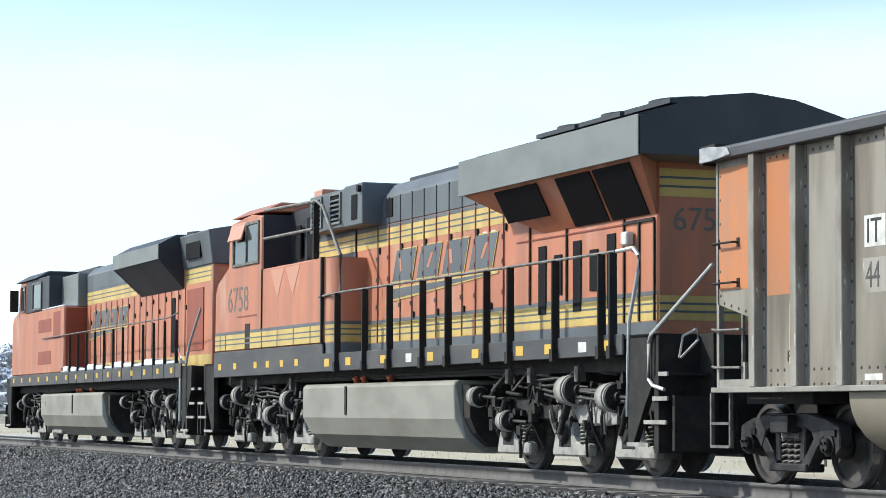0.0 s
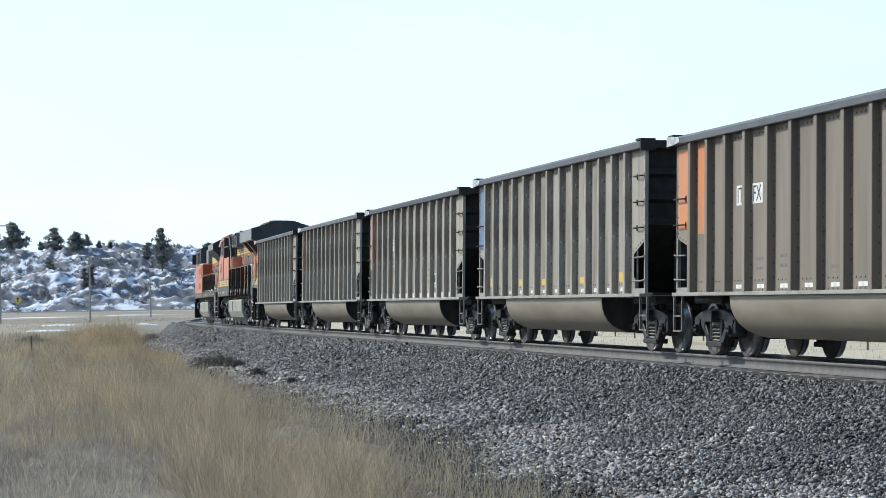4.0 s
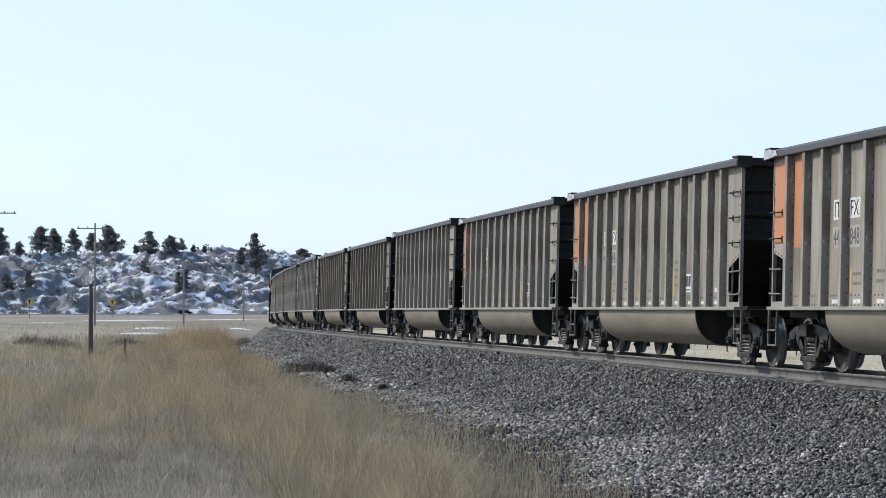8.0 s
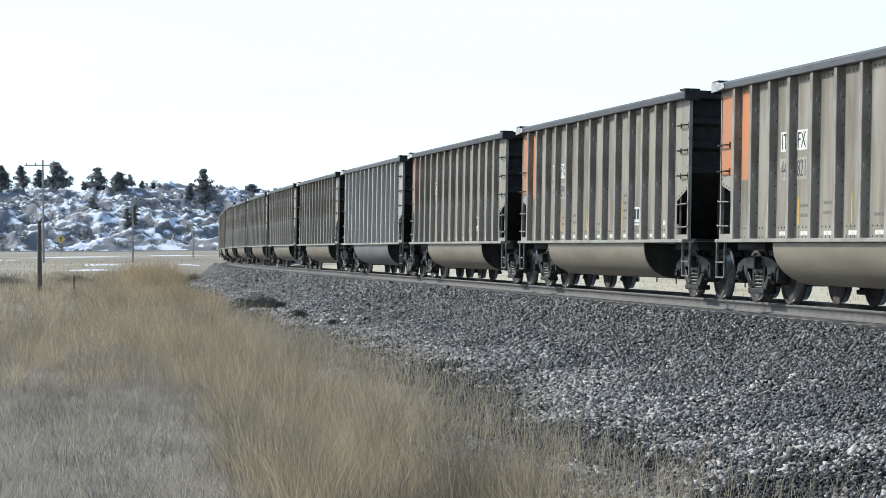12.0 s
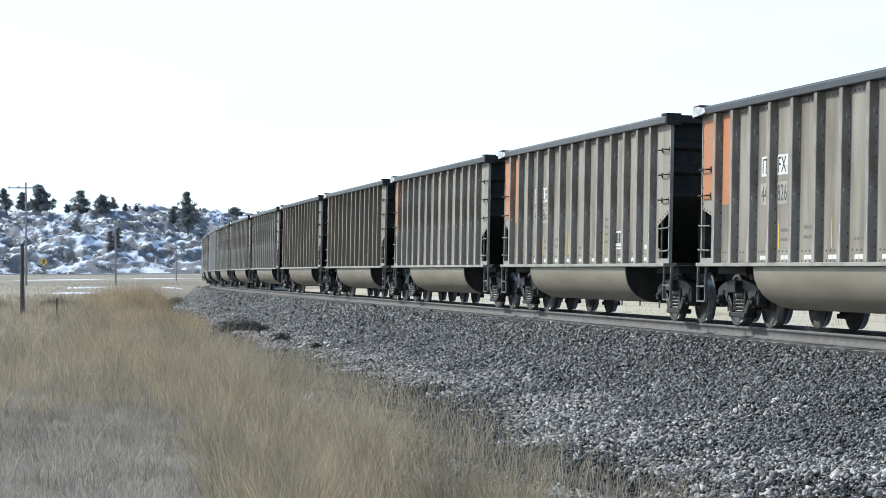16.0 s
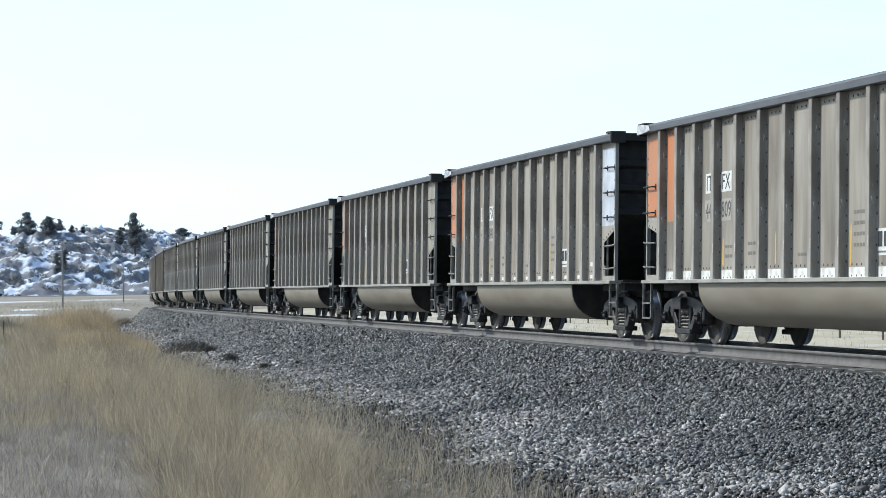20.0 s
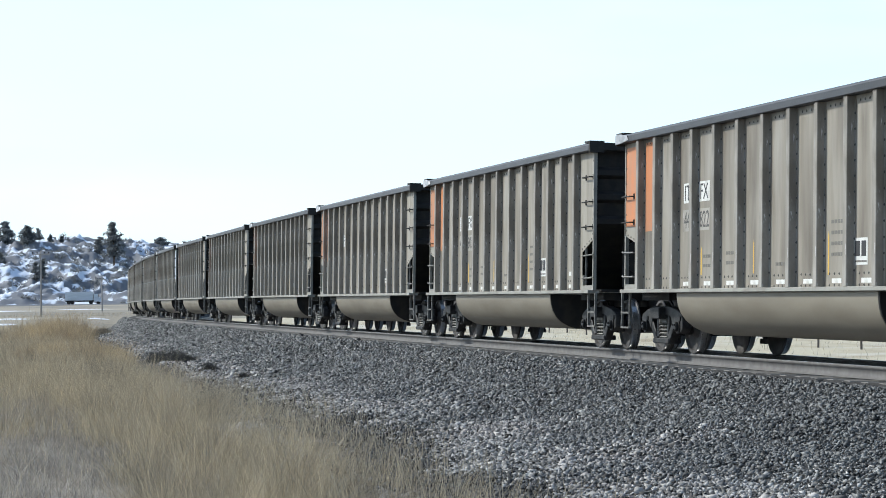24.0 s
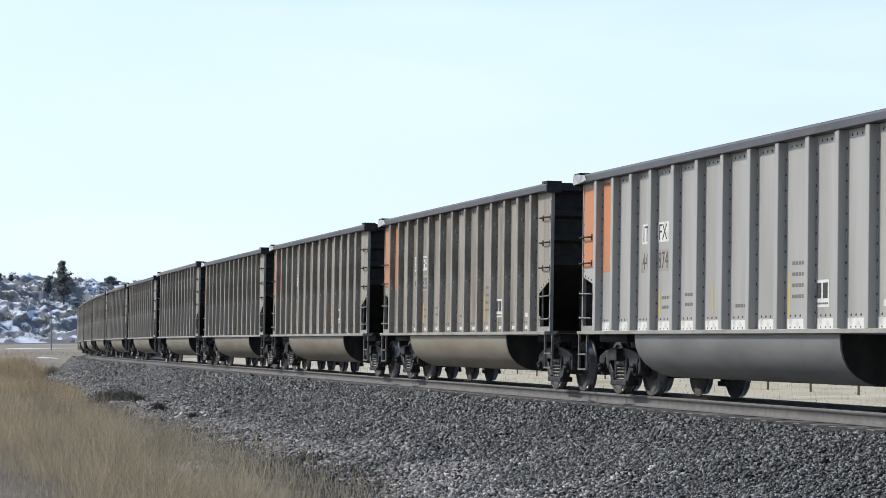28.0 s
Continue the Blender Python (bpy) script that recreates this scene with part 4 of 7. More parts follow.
def cylinder_face(bm):
    rod(bm, [(-0.1, 1.24, 0), (-0.062, 1.24, 0)], 0.16, 20)
    rod(bm, [(-0.2, 1.24, 0), (-0.1, 1.24, 0)], 0.07, 12)
    rod(bm, [(-0.75, 1.22, -0.02), (-0.2, 1.24, 0)], 0.03, 8)


def brake_rod(bm):
    rod(bm, [(-1.0, 1.24, 0.0), (-0.3, 1.27, 0.05), (0.4, 1.25, 0.03), (1.0, 1.23, 0.1)], 0.022, 6)


def sand_hose(bm):
    rod(bm, [(0, 1.2, 1.2), (0.05, 1.24, 0.9), (-0.08, 1.22, 0.6), (-0.14, 1.1, 0.3)], 0.02, 6)


def rigging(seed):
    """Levers and pipes, brackets and small valves hung on the outer side of the truck: name, builder."""
    r, out = random.Random(seed), []
    for k in range(15):
        x, z, q = r.uniform(-2.7, 2.7), r.uniform(0.55, 1.3), r.uniform(0.014, 0.026)
        dx, dz = r.choice(((0.45, 0.05), (0.08, 0.4), (0.25, 0.22), (-0.2, 0.3), (0.6, -0.04)))
        out.append(("brake_lever", lambda bm, x=x, z=z, q=q, dx=dx, dz=dz: rod(bm, [(x, 1.2, z), (x + dx * 0.5, 1.23, z - dz * 0.4), (x + dx, 1.2, z - dz)], q, 6)))
    for k in range(12):
        x, z, a, b, c = r.uniform(-2.7, 2.7), r.uniform(0.5, 1.25), r.uniform(0.03, 0.09), r.uniform(0.03, 0.09), r.uniform(0.05, 0.12)
        out.append(("bracket", lambda bm, x=x, z=z, a=a, b=b, c=c: box(bm, x - a, x + a, 1.17, 1.17 + c, z - b, z + b)))
    for k in range(6):
        x, z, q = r.uniform(-2.6, 2.6), r.uniform(0.6, 1.25), r.uniform(0.04, 0.075)
        out.append(("air_valve", lambda bm, x=x, z=z, q=q: rod(bm, [(x, 1.17, z), (x, 1.27, z)], q, 10)))
    return out


def loco_truck(parent, x, kind):
    t = new("truck")
    t.parent = parent
    t.matrix_basis = pose(x, 0, 0)
    for i, turn in enumerate((0, 180)):
        m = pose(0, 0, 0, 0, 0, turn)
        part("side_frame", mesh("loco_frame", loco_frame, TRUCK, bevel=0.02), t, m)
        k = m if i == 0 else MIRROR_Y
        for a in (-1.99, 0.0, 1.99):
            part("pedestal", mesh("pedestal", pedestal, PALE_STEEL, bevel=0.025), t, pose(a, 0, 0) @ k, "dust-covered pale axle guide")
            part("bearing_ring", mesh("bearing_ring", bearing_ring, TRUCK), t, pose(a, 0, 0) @ k)
            part("axle_spring", mesh("axle_spring", axle_spring, STRAP, smooth=True), t, pose(a, 0, 0) @ k)
            part("axle_box", mesh("axle_box", axle_box, TRUCK, bevel=0.02), t, pose(a, 0, R_LOCO) @ k)
        part("frame_web", mesh("frame_web", frame_web, PALE_STEEL, bevel=0.03), t, pose(0.0 if x < 0 else 1.99, 0, 0) @ k, "dusty pale frame web")
        if i == 0:
            for a, z, q in ((1.86, 0.68, 0.85), (-0.4, 1.09, 1.15), (-1.66, 0.99, 1.05), (3.0, 1.02, 0.85)) if x < 0 else ((2.7, 0.99, 0.85), (1.62, 1.11, 1.1), (-0.54, 0.73, 1.05), (-1.62, 1.0, 1.05)):
                at = pose(a, 1.24 * (1 - q), z) @ Matrix.Scale(q, 4)
                part("brake_cylinder", mesh("brake_cylinder", brake_cylinder, PALE_STEEL, smooth=True), t, at)
                part("cylinder_face", mesh("cylinder_face", cylinder_face, TRUCK, smooth=True), t, at, "black cylinder end with a push rod")
            for a in (-2.1, -0.2, 2.0):
                part("damper", mesh("damper", damper, DARK, smooth=True), t, pose(a, 0, 0))
            for z in (0.94, 1.04, 1.12, 1.2):
                part("brake_rod", mesh("brake_rod", brake_rod, TRUCK, smooth=True), t, pose(0.3 * (z - 1.08) * 10, 0, z))
            for a in (-2.5, -1.7, -0.9, 0.3, 1.05, 1.8, 2.5):
                part("sand_hose", mesh("sand_hose", sand_hose, DARK, smooth=True), t, pose(a, 0, 0))
    for j in range(2):
        for k, (name, build) in enumerate(rigging(50 + j)):
            part(name, mesh("rigging_%d_%d" % (j, k), build, TAN_STEEL if j and k % 3 == 0 else DARK), t)
    # Casing stretched up to the frame as dark filler for the shaded gap.
    part("motor_casing", mesh("motor_casing", block(-2.6, 2.6, -0.66, 0.66, 0.3, 1.31), DARK), t)
    for a in (-1.99, 0.0, 1.99):
        w = part("wheelset", mesh("loco_wheelset", loco_wheelset, WHEEL, TREAD, smooth=True), t, pose(a, 0, R_LOCO))
        WHEELSETS.setdefault(("loco", a), []).append(w)


def post(bm):
    prism(bm, [(1.49, 1.5), (1.6, 1.5), (1.6, 2.77), (1.5, 2.77)], -0.02, 0.02, "x")
    box(bm, -0.05, 0.05, 1.535, 1.615, 1.46, 1.62)


def fuel_tank(x0, x1):
    def build(bm):
        line = [(1.36, 1.27), (1.42, 1.22), (1.42, 0.7), (1.3, 0.42), (1.02, 0.2)]
        prism(bm, line + [(-y, z) for y, z in line[::-1]], x0, x1, "x")
        for v in bm.verts:
            v.co.x += -0.45 * max(0, 0.7 - v.co.z) * (1 if v.co.x > 0 else 1)
    return build


def seam_bars(xs, z0, z1, y):
    return lambda bm: [box(bm, x - 0.012, x + 0.012, y, y + 0.012, z0, z1) for x in xs]


def hood_shape(x0, x1, y, z0, z1, top, shoulder):
    def build(bm):
        line = [(y, z0), (y, z1), (shoulder, top)]
        prism(bm, line + [(-a, b) for a, b in line[::-1]], x0, x1, "x")
    return build


def latch(bm):
    box(bm, -0.03, 0.03, 0.925, 0.95, 0, 0.1)


def slant(x, w, z0, z1, y, lean=0.2):
    """A slanted stroke."""
    return lambda bm: prism(bm, [(x, z0), (x - w, z0), (x - w - lean * (z1 - z0), z1), (x - lean * (z1 - z0), z1)], y, y + 0.003)


def sign(parent, x, z0, h, w, gap, y):
    """The maker's sign on the hood as plain slanted shapes with a yellow edge, over a long wedge."""
    for i in range(4):
        a = x - i * (w + gap)
        part("sign_edge", mesh("sign_edge_%.2f_%.2f_%d" % (x, z0, i), slant(a + 0.02, w + 0.04, z0 - 0.02, z0 + h + 0.02, y, 0.45), YELLOW), parent)
        part("sign_block", mesh("sign_block_%.2f_%.2f_%d" % (x, z0, i), slant(a, w, z0, z0 + h, y + 0.003, 0.45), SLATE), parent, label="slanted dark grey painted block")
        part("sign_slot", mesh("sign_slot_%.2f_%.2f_%d" % (x, z0, i), slant(a - w * (0.4 if i % 2 else 0.28) - 0.2 * h, w * 0.12, z0 + h * 0.3, z0 + h * 0.75, y + 0.006, 0.9 if i % 2 else -0.2), ORANGE), parent)
    end = x - 4 * (w + gap)
    part("sign_wedge", mesh("sign_wedge_e_%.2f" % x, lambda bm: prism(bm, [(x + 0.35, z0 - 0.62 * h - 0.03), (x + 0.22, z0 - 0.18 * h), (end, z0 - 0.12 * h), (end, z0 - 0.2 * h)], y, y + 0.003), YELLOW), parent)
    part("sign_wedge", mesh("sign_wedge_%.2f" % x, lambda bm: prism(bm, [(x + 0.3, z0 - 0.6 * h), (x + 0.18, z0 - 0.24 * h), (end + 0.25, z0 - 0.16 * h), (end + 0.25, z0 - 0.19 * h)], y + 0.003, y + 0.006), SLATE), parent)


def stripes(parent, x0, x1, z0, z1, y, key):
    """A yellow band with two dark lines."""
    part("yellow_stripe", mesh("stripe_" + key, block(x0, x1, y, y + 0.004, z0, z1), YELLOW), parent)
    for k in (0.36, 0.68):
        z = z0 + (z1 - z0) * k
        part("stripe_line", mesh("stripe_line_%s_%d" % (key, k * 100), block(x0, x1, y + 0.004, y + 0.007, z - 0.012, z + 0.012), SLATE), parent)
    part("stripe_line", mesh("stripe_edge_" + key, block(x0, x1, y, y + 0.004, z1 + 0.004, z1 + 0.06), SLATE), parent)


def shared_running_gear(loco, key, front, rear, tank, trucks):
    part("underframe", mesh("underframe_" + key, lambda bm: (box(bm, rear + 0.6, front - 0.6, -1.25, 1.25, 1.32, 1.7), box(bm, rear + 0.6, front - 0.6, -1.5, 1.5, 1.7, 1.74)), DARK), loco)
    for e, x in ((1, front - 0.55), (-1, rear + 0.55)):
        part("pilot", mesh("pilot_%s_%d" % (key, e), block(x, x - e * 0.12, -1.5, 1.5, 0.32, 1.72), DARK), loco)
        part("coupler", mesh("loco_coupler_%s_%d" % (key, e), lambda bm, e=e, x=x: (box(bm, *sorted((x, x + e * 0.5)), -0.1, 0.1, 0.74, 0.98), prism(bm, [(x + e * a, b) for a, b in ((0.45, -0.17), (0.6, -0.2), (0.72, -0.1), (0.62, 0.0), (0.7, 0.14), (0.55, 0.18))], 0.68, 1.04, "z")), DARK), loco)
        for y in (-0.9, -0.6, 0.6, 0.9):
            part("air_hose", mesh("air_hose_%s_%d" % (key, e), lambda bm, e=e, x=x: rod(bm, [(x, 0, 0.95), (x + e * 0.25, 0, 0.9), (x + e * 0.3, 0.02, 0.6), (x + e * 0.22, 0.03, 0.4)], 0.028, 6), DARK), loco, pose(0, y, 0))
    part("fuel_tank", mesh("fuel_tank_" + key, fuel_tank(*tank), TANK_M, bevel=0.02), loco, label="dusty grey-green fuel tank")
    part("tank_end", mesh("tank_end_" + key, lambda bm: prism(bm, [(1.3, 1.2), (1.3, 0.72), (1.2, 0.5), (1.0, 0.3), (-1.0, 0.3), (-1.2, 0.5), (-1.3, 0.72), (-1.3, 1.2)], tank[0] - 0.35, tank[0] + 0.3, "x"), DARK), loco)
    part("tank_strap", mesh("tank_strap_" + key, block(1.6, 1.7, 1.42, 1.435, 0.75, 1.22), DARK), loco)
    for x in (0.6, 1.9, 2.3):
        part("filler_cap", mesh("filler_cap", lambda bm: rod(bm, [(0, 1.3, 1.27), (-0.05, 1.36, 1.36)], 0.05, 8), DEEP_RED), loco, pose(x - 0.9, 0, 0))
    for x in trucks:
        loco_truck(loco, x, key)


def rail_bar(key, pts, r, material, loco, name="handrail"):
    for m in (Matrix(), MIRROR_Y):
        part(name, mesh("bar_" + key, lambda bm: rod(bm, pts, r, 8), material, smooth=True), loco, m)


def end_steps(loco, key, x, e):
    """The stepwell at a corner: a black side plate, treads and rails; e points outwards."""
    for m in (Matrix(), MIRROR_Y):
        part("step_panel", mesh("step_panel_%s" % key, lambda bm: (prism(bm, [(x, 1.74), (x, 0.42), (x + e * 0.14, 0.42), (x + e * 0.5, 0.92), (x + e * 0.78, 1.25), (x + e * 0.78, 1.74)], 1.42, 1.5), box(bm, *sorted((x, x + e * 1.2)), 0.9, 0.95, 0.35, 1.74), box(bm, *sorted((x + e * 1.14, x + e * 1.2)), 0.95, 1.46, 0.35, 1.0)), DARK), loco, m)
        for k, (z, a, b) in enumerate(((0.4, 0.02, 0.62), (0.67, 0.5, 1.1), (0.95, 0.74, 1.14), (1.24, 0.9, 1.14))):
            part("step_tread", mesh("step_tread_%s_%d" % (key, k), block(x + e * a, x + e * b, 0.96, 1.505, z, z + 0.035), DARK), loco, m)
            part("tread_edge", mesh("tread_edge_%s_%d" % (key, k), block(x + e * a, x + e * b, 1.507, 1.53, z - 0.01, z + 0.04), PALE_STEEL), loco, m)


def big_loco():
    """The trailing locomotive, with overhanging radiator wings at its rear."""
    g = thing("locomotive", "faded orange diesel locomotive with grey radiator wings and yellow stripes", "locomotive", "locomotives of the train")
    shared_running_gear(g, "a", 11.0, -11.0, (-3.4, 4.07), (-6.95, 6.95))
    for m in (Matrix(), MIRROR_Y):
        part("side_sill", mesh("sill_a", lambda bm: prism(bm, [(9.65, 1.46), (9.65, 1.95), (2.62, 1.95), (2.6, 1.78), (-9.5, 1.76), (-9.5, 1.5)], 1.5, 1.535), SILL_DARK, bevel=0.008), g, m)
    # cab and nose
    cab_line = [(6.45, 1.95), (6.45, 4.42), (7.2, 4.5), (8.55, 4.42), (8.72, 4.3), (8.75, 3.6), (9.55, 3.3), (9.7, 3.1), (9.72, 1.95)]
    part("cab", mesh("cab_a", lambda bm: prism(bm, cab_line, -1.5, 1.5), ORANGE, bevel=0.03), g)
    part("cab_roof", mesh("cab_roof_a", lambda bm: prism(bm, [(1.5, 4.5), (1.15, 4.68), (-1.15, 4.68), (-1.5, 4.5)], 6.4, 8.6, "x"), ORANGE, bevel=0.02), g)
    part("roof_box", mesh("roof_box_a", block(5.0, 5.5, 0.3, 0.8, 4.55, 4.82), TRIANGLE, bevel=0.02), g)
    for m in (Matrix(), MIRROR_Y):
        w = part("window", mesh("cab_window_a", lambda bm: [box(bm, a, b, 1.5, 1.53, c, d) for a, b, c, d in ((6.62, 8.42, 3.55, 3.61), (6.62, 8.42, 4.3, 4.36), (6.62, 6.7, 3.61, 4.3), (8.34, 8.42, 3.61, 4.3), (7.45, 7.52, 3.61, 4.3))], STRAP, bevel=0.008), g, m)
        for k, (a, b) in enumerate(((6.7, 7.45), (7.52, 8.34))):
            part("pane", mesh("cab_pane_a%d" % k, block(a, b, 1.495, 1.506, 3.61, 4.3), PANE), w)
        part("sun_visor", mesh("visor_a", lambda bm: prism(bm, [(1.5, 4.36), (1.52, 4.38), (1.62, 4.06), (1.6, 4.04)], 7.5, 8.45, "x"), TRIANGLE), g, m, "faded orange sun visor over the cab window")
    # wide cabinets behind the cab, under a narrow dark top with rails
    part("cabinet", mesh("cabinet_a", block(2.62, 6.45, -1.49, 1.49, 1.95, 3.43), ORANGE, bevel=0.03), g)
    rounded = [(2.62, -1.1), (2.62, 1.48), (2.42, 1.48), (2.3, 1.455), (2.2, 1.39), (2.13, 1.29), (2.1, 1.15), (2.1, -1.1)]
    part("cabinet_back", mesh("cabinet_back_a", lambda bm: prism(bm, rounded, 1.78, 3.4, "z"), ORANGE, smooth=True), g, label="cabinet end with a rounded corner")
    for k, (z0, z1, paint) in enumerate(((1.98, 2.27, YELLOW), (2.09, 2.115, SLATE), (2.18, 2.205, SLATE), (1.781, 1.965, SLATE), (2.274, 2.33, SLATE))):
        grow = 0.006 if k in (1, 2) else 0.003
        part("wrap_stripe", mesh("wrap_stripe_a%d" % k, lambda bm: prism(bm, [(x + (grow if y < 0 else -grow if x < 2.6 else 0), y + (grow if y > 1 else -grow)) for x, y in rounded], z0, z1, "z"), paint, smooth=True), g)
    # Shade behind the cab is painted: recess and back wall take black.
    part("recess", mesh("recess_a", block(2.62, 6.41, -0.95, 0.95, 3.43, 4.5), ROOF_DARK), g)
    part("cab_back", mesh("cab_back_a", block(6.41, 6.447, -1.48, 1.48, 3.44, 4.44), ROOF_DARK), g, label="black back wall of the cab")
    for x0, x1, z0, z1 in ((5.6, 5.9, 3.6, 4.2), (4.7, 5.2, 3.5, 4.3)):
        part("recess_slot", mesh("recess_slot_%d" % (x0 * 10), block(x0, x1, 0.99, 1.02, z0, z1), SCREEN), g)
    stripes(g, 2.66, 9.68, 1.98, 2.27, 1.501, "cab_a")
    part("door_seam", mesh("door_seam_a", lambda bm: box(bm, 6.43, 6.46, 1.49, 1.512, 2.3, 3.42), DARK), g)
    for x in (3.4, 4.4, 5.4, 6.4, 8.9, 9.3):
        part("stripe_joint", mesh("stripe_joint", block(-0.012, 0.012, 1.5, 1.512, 1.98, 2.27), SLATE), g, pose(x, 0, 0))
    part("door_slot", mesh("door_slot_a", block(7.2, 7.55, 1.5, 1.506, 1.98, 2.45), DARK), g)
    for x in (4.5, 5.45):
        part("painted_triangle", mesh("triangle_a", lambda bm: prism(bm, [(0, 2.85), (0.45, 3.38), (-0.42, 3.38)], 1.491, 1.495), TRIANGLE), g, pose(x, 0, 0), "pale orange painted triangle")
    part("road_number", lettering("loco_digits_a", "6758", 0.68, FADED, 1.08), g, pose(8.78, 1.503, 2.7))
    part("number_rule", mesh("number_rule_a", block(6.75, 8.1, 1.5, 1.507, 2.58, 2.61), DEEP_RED), g)
    # hood
    part("hood", mesh("hood_a", hood_shape(-9.22, 2.62, 0.92, 1.74, 3.86, 4.0, 0.9), ORANGE, bevel=0.02), g, label="long orange engine hood")
    part("hood_roof", mesh("hood_roof_a", hood_shape(-4.2, 4.6, 0.93, 3.87, 4.35, 4.58, 0.7), SLATE, bevel=0.03), g, label="dark grey hood roof")
    stripes(g, -9.2, 2.05, 1.95, 2.26, 0.921, "low_a")
    stripes(g, -4.3, 2.6, 3.53, 3.82, 0.921, "high_a")
    stripes(g, 2.64, 5.3, 3.53, 3.82, 0.951, "recess_a")
    part("hood_foot", mesh("hood_foot_a", block(-9.2, 2.0, 0.92, 0.926, 1.75, 1.94), SLATE), g)
    for i, x in enumerate(np.arange(-4.1, 2.0, 0.56)):
        part("door_joint", mesh("door_joint_a", block(-0.014, 0.014, 0.928, 0.94, 1.95, 3.86), DEEP_RED), g, pose(float(x), 0, 0))
        part("latch", mesh("latch", latch, DARK), g, pose(float(x) - 0.09, 0, 2.3 if i % 2 else 3.42))
        for z in (2.5, 2.95, 3.3):
            part("hinge", mesh("hood_hinge", block(0.01, 0.05, 0.925, 0.95, 0, 0.07), SLATE), g, pose(float(x), 0, z))
        part("roof_joint", mesh("roof_joint_a", block(-0.012, 0.012, 0.925, 0.94, 3.88, 4.33), ROOF_DARK), g, pose(float(x), 0, 0))
    sign(g, 0.75, 2.92, 0.5, 0.92, 0.24, 0.93)
    for x in (-3.35, -3.7):
        part("sticker", mesh("sticker", block(-0.08, 0.08, 0.926, 0.93, 3.38, 3.46), WHITE), g, pose(x, 0, 0))
    # black louvred boxes at the front of the roof
    part("louvre_box", mesh("louvre_box_a", block(2.3, 4.3, -1.25, 1.25, 3.92, 4.58), SLATE, bevel=0.02), g)
    part("louvre_end", mesh("louvre_end_a", block(1.3, 2.28, -1.28, 1.28, 3.9, 4.6), SLATE, bevel=0.02), g)
    part("louvre_window", mesh("louvre_window_a", block(1.55, 1.85, 1.28, 1.29, 4.0, 4.42), SCREEN), g)
    part("lamp_housing", mesh("lamp_housing_a", lambda bm: rod(bm, [(1.4, 1.27, 4.5), (1.4, 1.34, 4.5)], 0.06, 10), DARK), g)
    for x in (2.5, 3.55):
        fr = part("louvre_frame", mesh("louvre_frame_a", lambda bm: [box(bm, a, b, 1.25, 1.28, c, d) for a, b, c, d in ((0, 0.6, 4.0, 4.04), (0, 0.6, 4.5, 4.54), (0, 0.05, 4.04, 4.5), (0.55, 0.6, 4.04, 4.5))], SILL_GREY), g, pose(x, 0, 0))
        part("louvre_dark", mesh("louvre_dark_a", block(0.05, 0.55, 1.248, 1.258, 4.04, 4.5), SCREEN), fr)
        for z in (4.1, 4.18, 4.26, 4.34, 4.42):
            part("slat", mesh("louvre_slat", lambda bm: prism(bm, [(1.255, 0.0), (1.285, -0.03), (1.285, -0.02), (1.255, 0.015)], 0.05, 0.55, "x"), SLATE), fr, pose(0, 0, z))
    part("roof_window", mesh("roof_window_a", block(0.75, 1.05, 0.93, 0.945, 4.0, 4.3), SCREEN), g)
    part("roof_hatch", mesh("roof_hatch_a", block(-1.6, 0.9, -0.6, 0.6, 4.55, 4.66), ROOF_DARK, bevel=0.02), g)
    part("exhaust_stack", mesh("stack_a", block(-2.6, -1.9, -0.4, 0.4, 4.55, 4.72), ROOF_DARK, bevel=0.03), g)
    # radiator wings
    def wing(bm):
        line = [(1.55, 3.93), (1.55, 4.4), (0.6, 4.66), (0.0, 4.72)]
        prism(bm, line + [(-y, z) for y, z in line[-2::-1]], -10.0, -3.94, "x")
        for v in bm.verts:
            if v.co.x > -5 and v.co.z > 4.6:
                v.co.x -= 0.6

    def wing_slope(bm):
        prism(bm, [(0.93, 3.28), (1.53, 3.928), (-1.53, 3.928), (-0.93, 3.28)], -9.2, -3.96, "x")
        for v in bm.verts:
            if v.co.x > -5 and v.co.z < 3.5:
                v.co.x -= 1.6
    part("radiator_wing", mesh("wing_a", wing, SILL_GREY), g, label="flared grey radiator housing")
    part("wing_slope", mesh("wing_slope_a", wing_slope, ORANGE), g, label="sloped orange underside of the radiator")
    def gusset(bm):
        a, b, c, d = (bm.verts.new(p) for p in ((-9.2, 0.93, 3.28), (-9.2, 1.53, 3.927), (-9.98, 1.53, 3.927), (-9.2, 0.93, 3.927)))
        for f in ((a, b, c), (b, d, c), (a, c, d), (a, d, b)):
            bm.faces.new(f)
    for m in (Matrix(), MIRROR_Y):
        part("wing_gusset", mesh("wing_gusset_a", gusset, ORANGE), g, m)
    for s in (1, -1):
        part("wing_face", mesh("wing_face_a%d" % s, lambda bm: box(bm, -10.02, -3.92, *sorted((s * 1.55, s * 1.566)), 3.9, 4.41), SILL_GREY, bevel=0.006), g)
    part("wing_end", mesh("wing_end_a", lambda bm: prism(bm, [(1.54, 3.93), (1.54, 4.39), (0.6, 4.65), (0, 4.71), (-0.6, 4.65), (-1.54, 4.39), (-1.54, 3.93), (0, 3.93)], -10.03, -10.004, "x"), ROOF_DARK), g)
    part("wing_top", mesh("wing_top_a", lambda bm: prism(bm, [(1.56, 4.415), (0.6, 4.68), (0.0, 4.745), (-0.6, 4.68), (-1.56, 4.415), (0, 4.4)], -10.02, -4.6, "x"), ROOF_DARK), g)
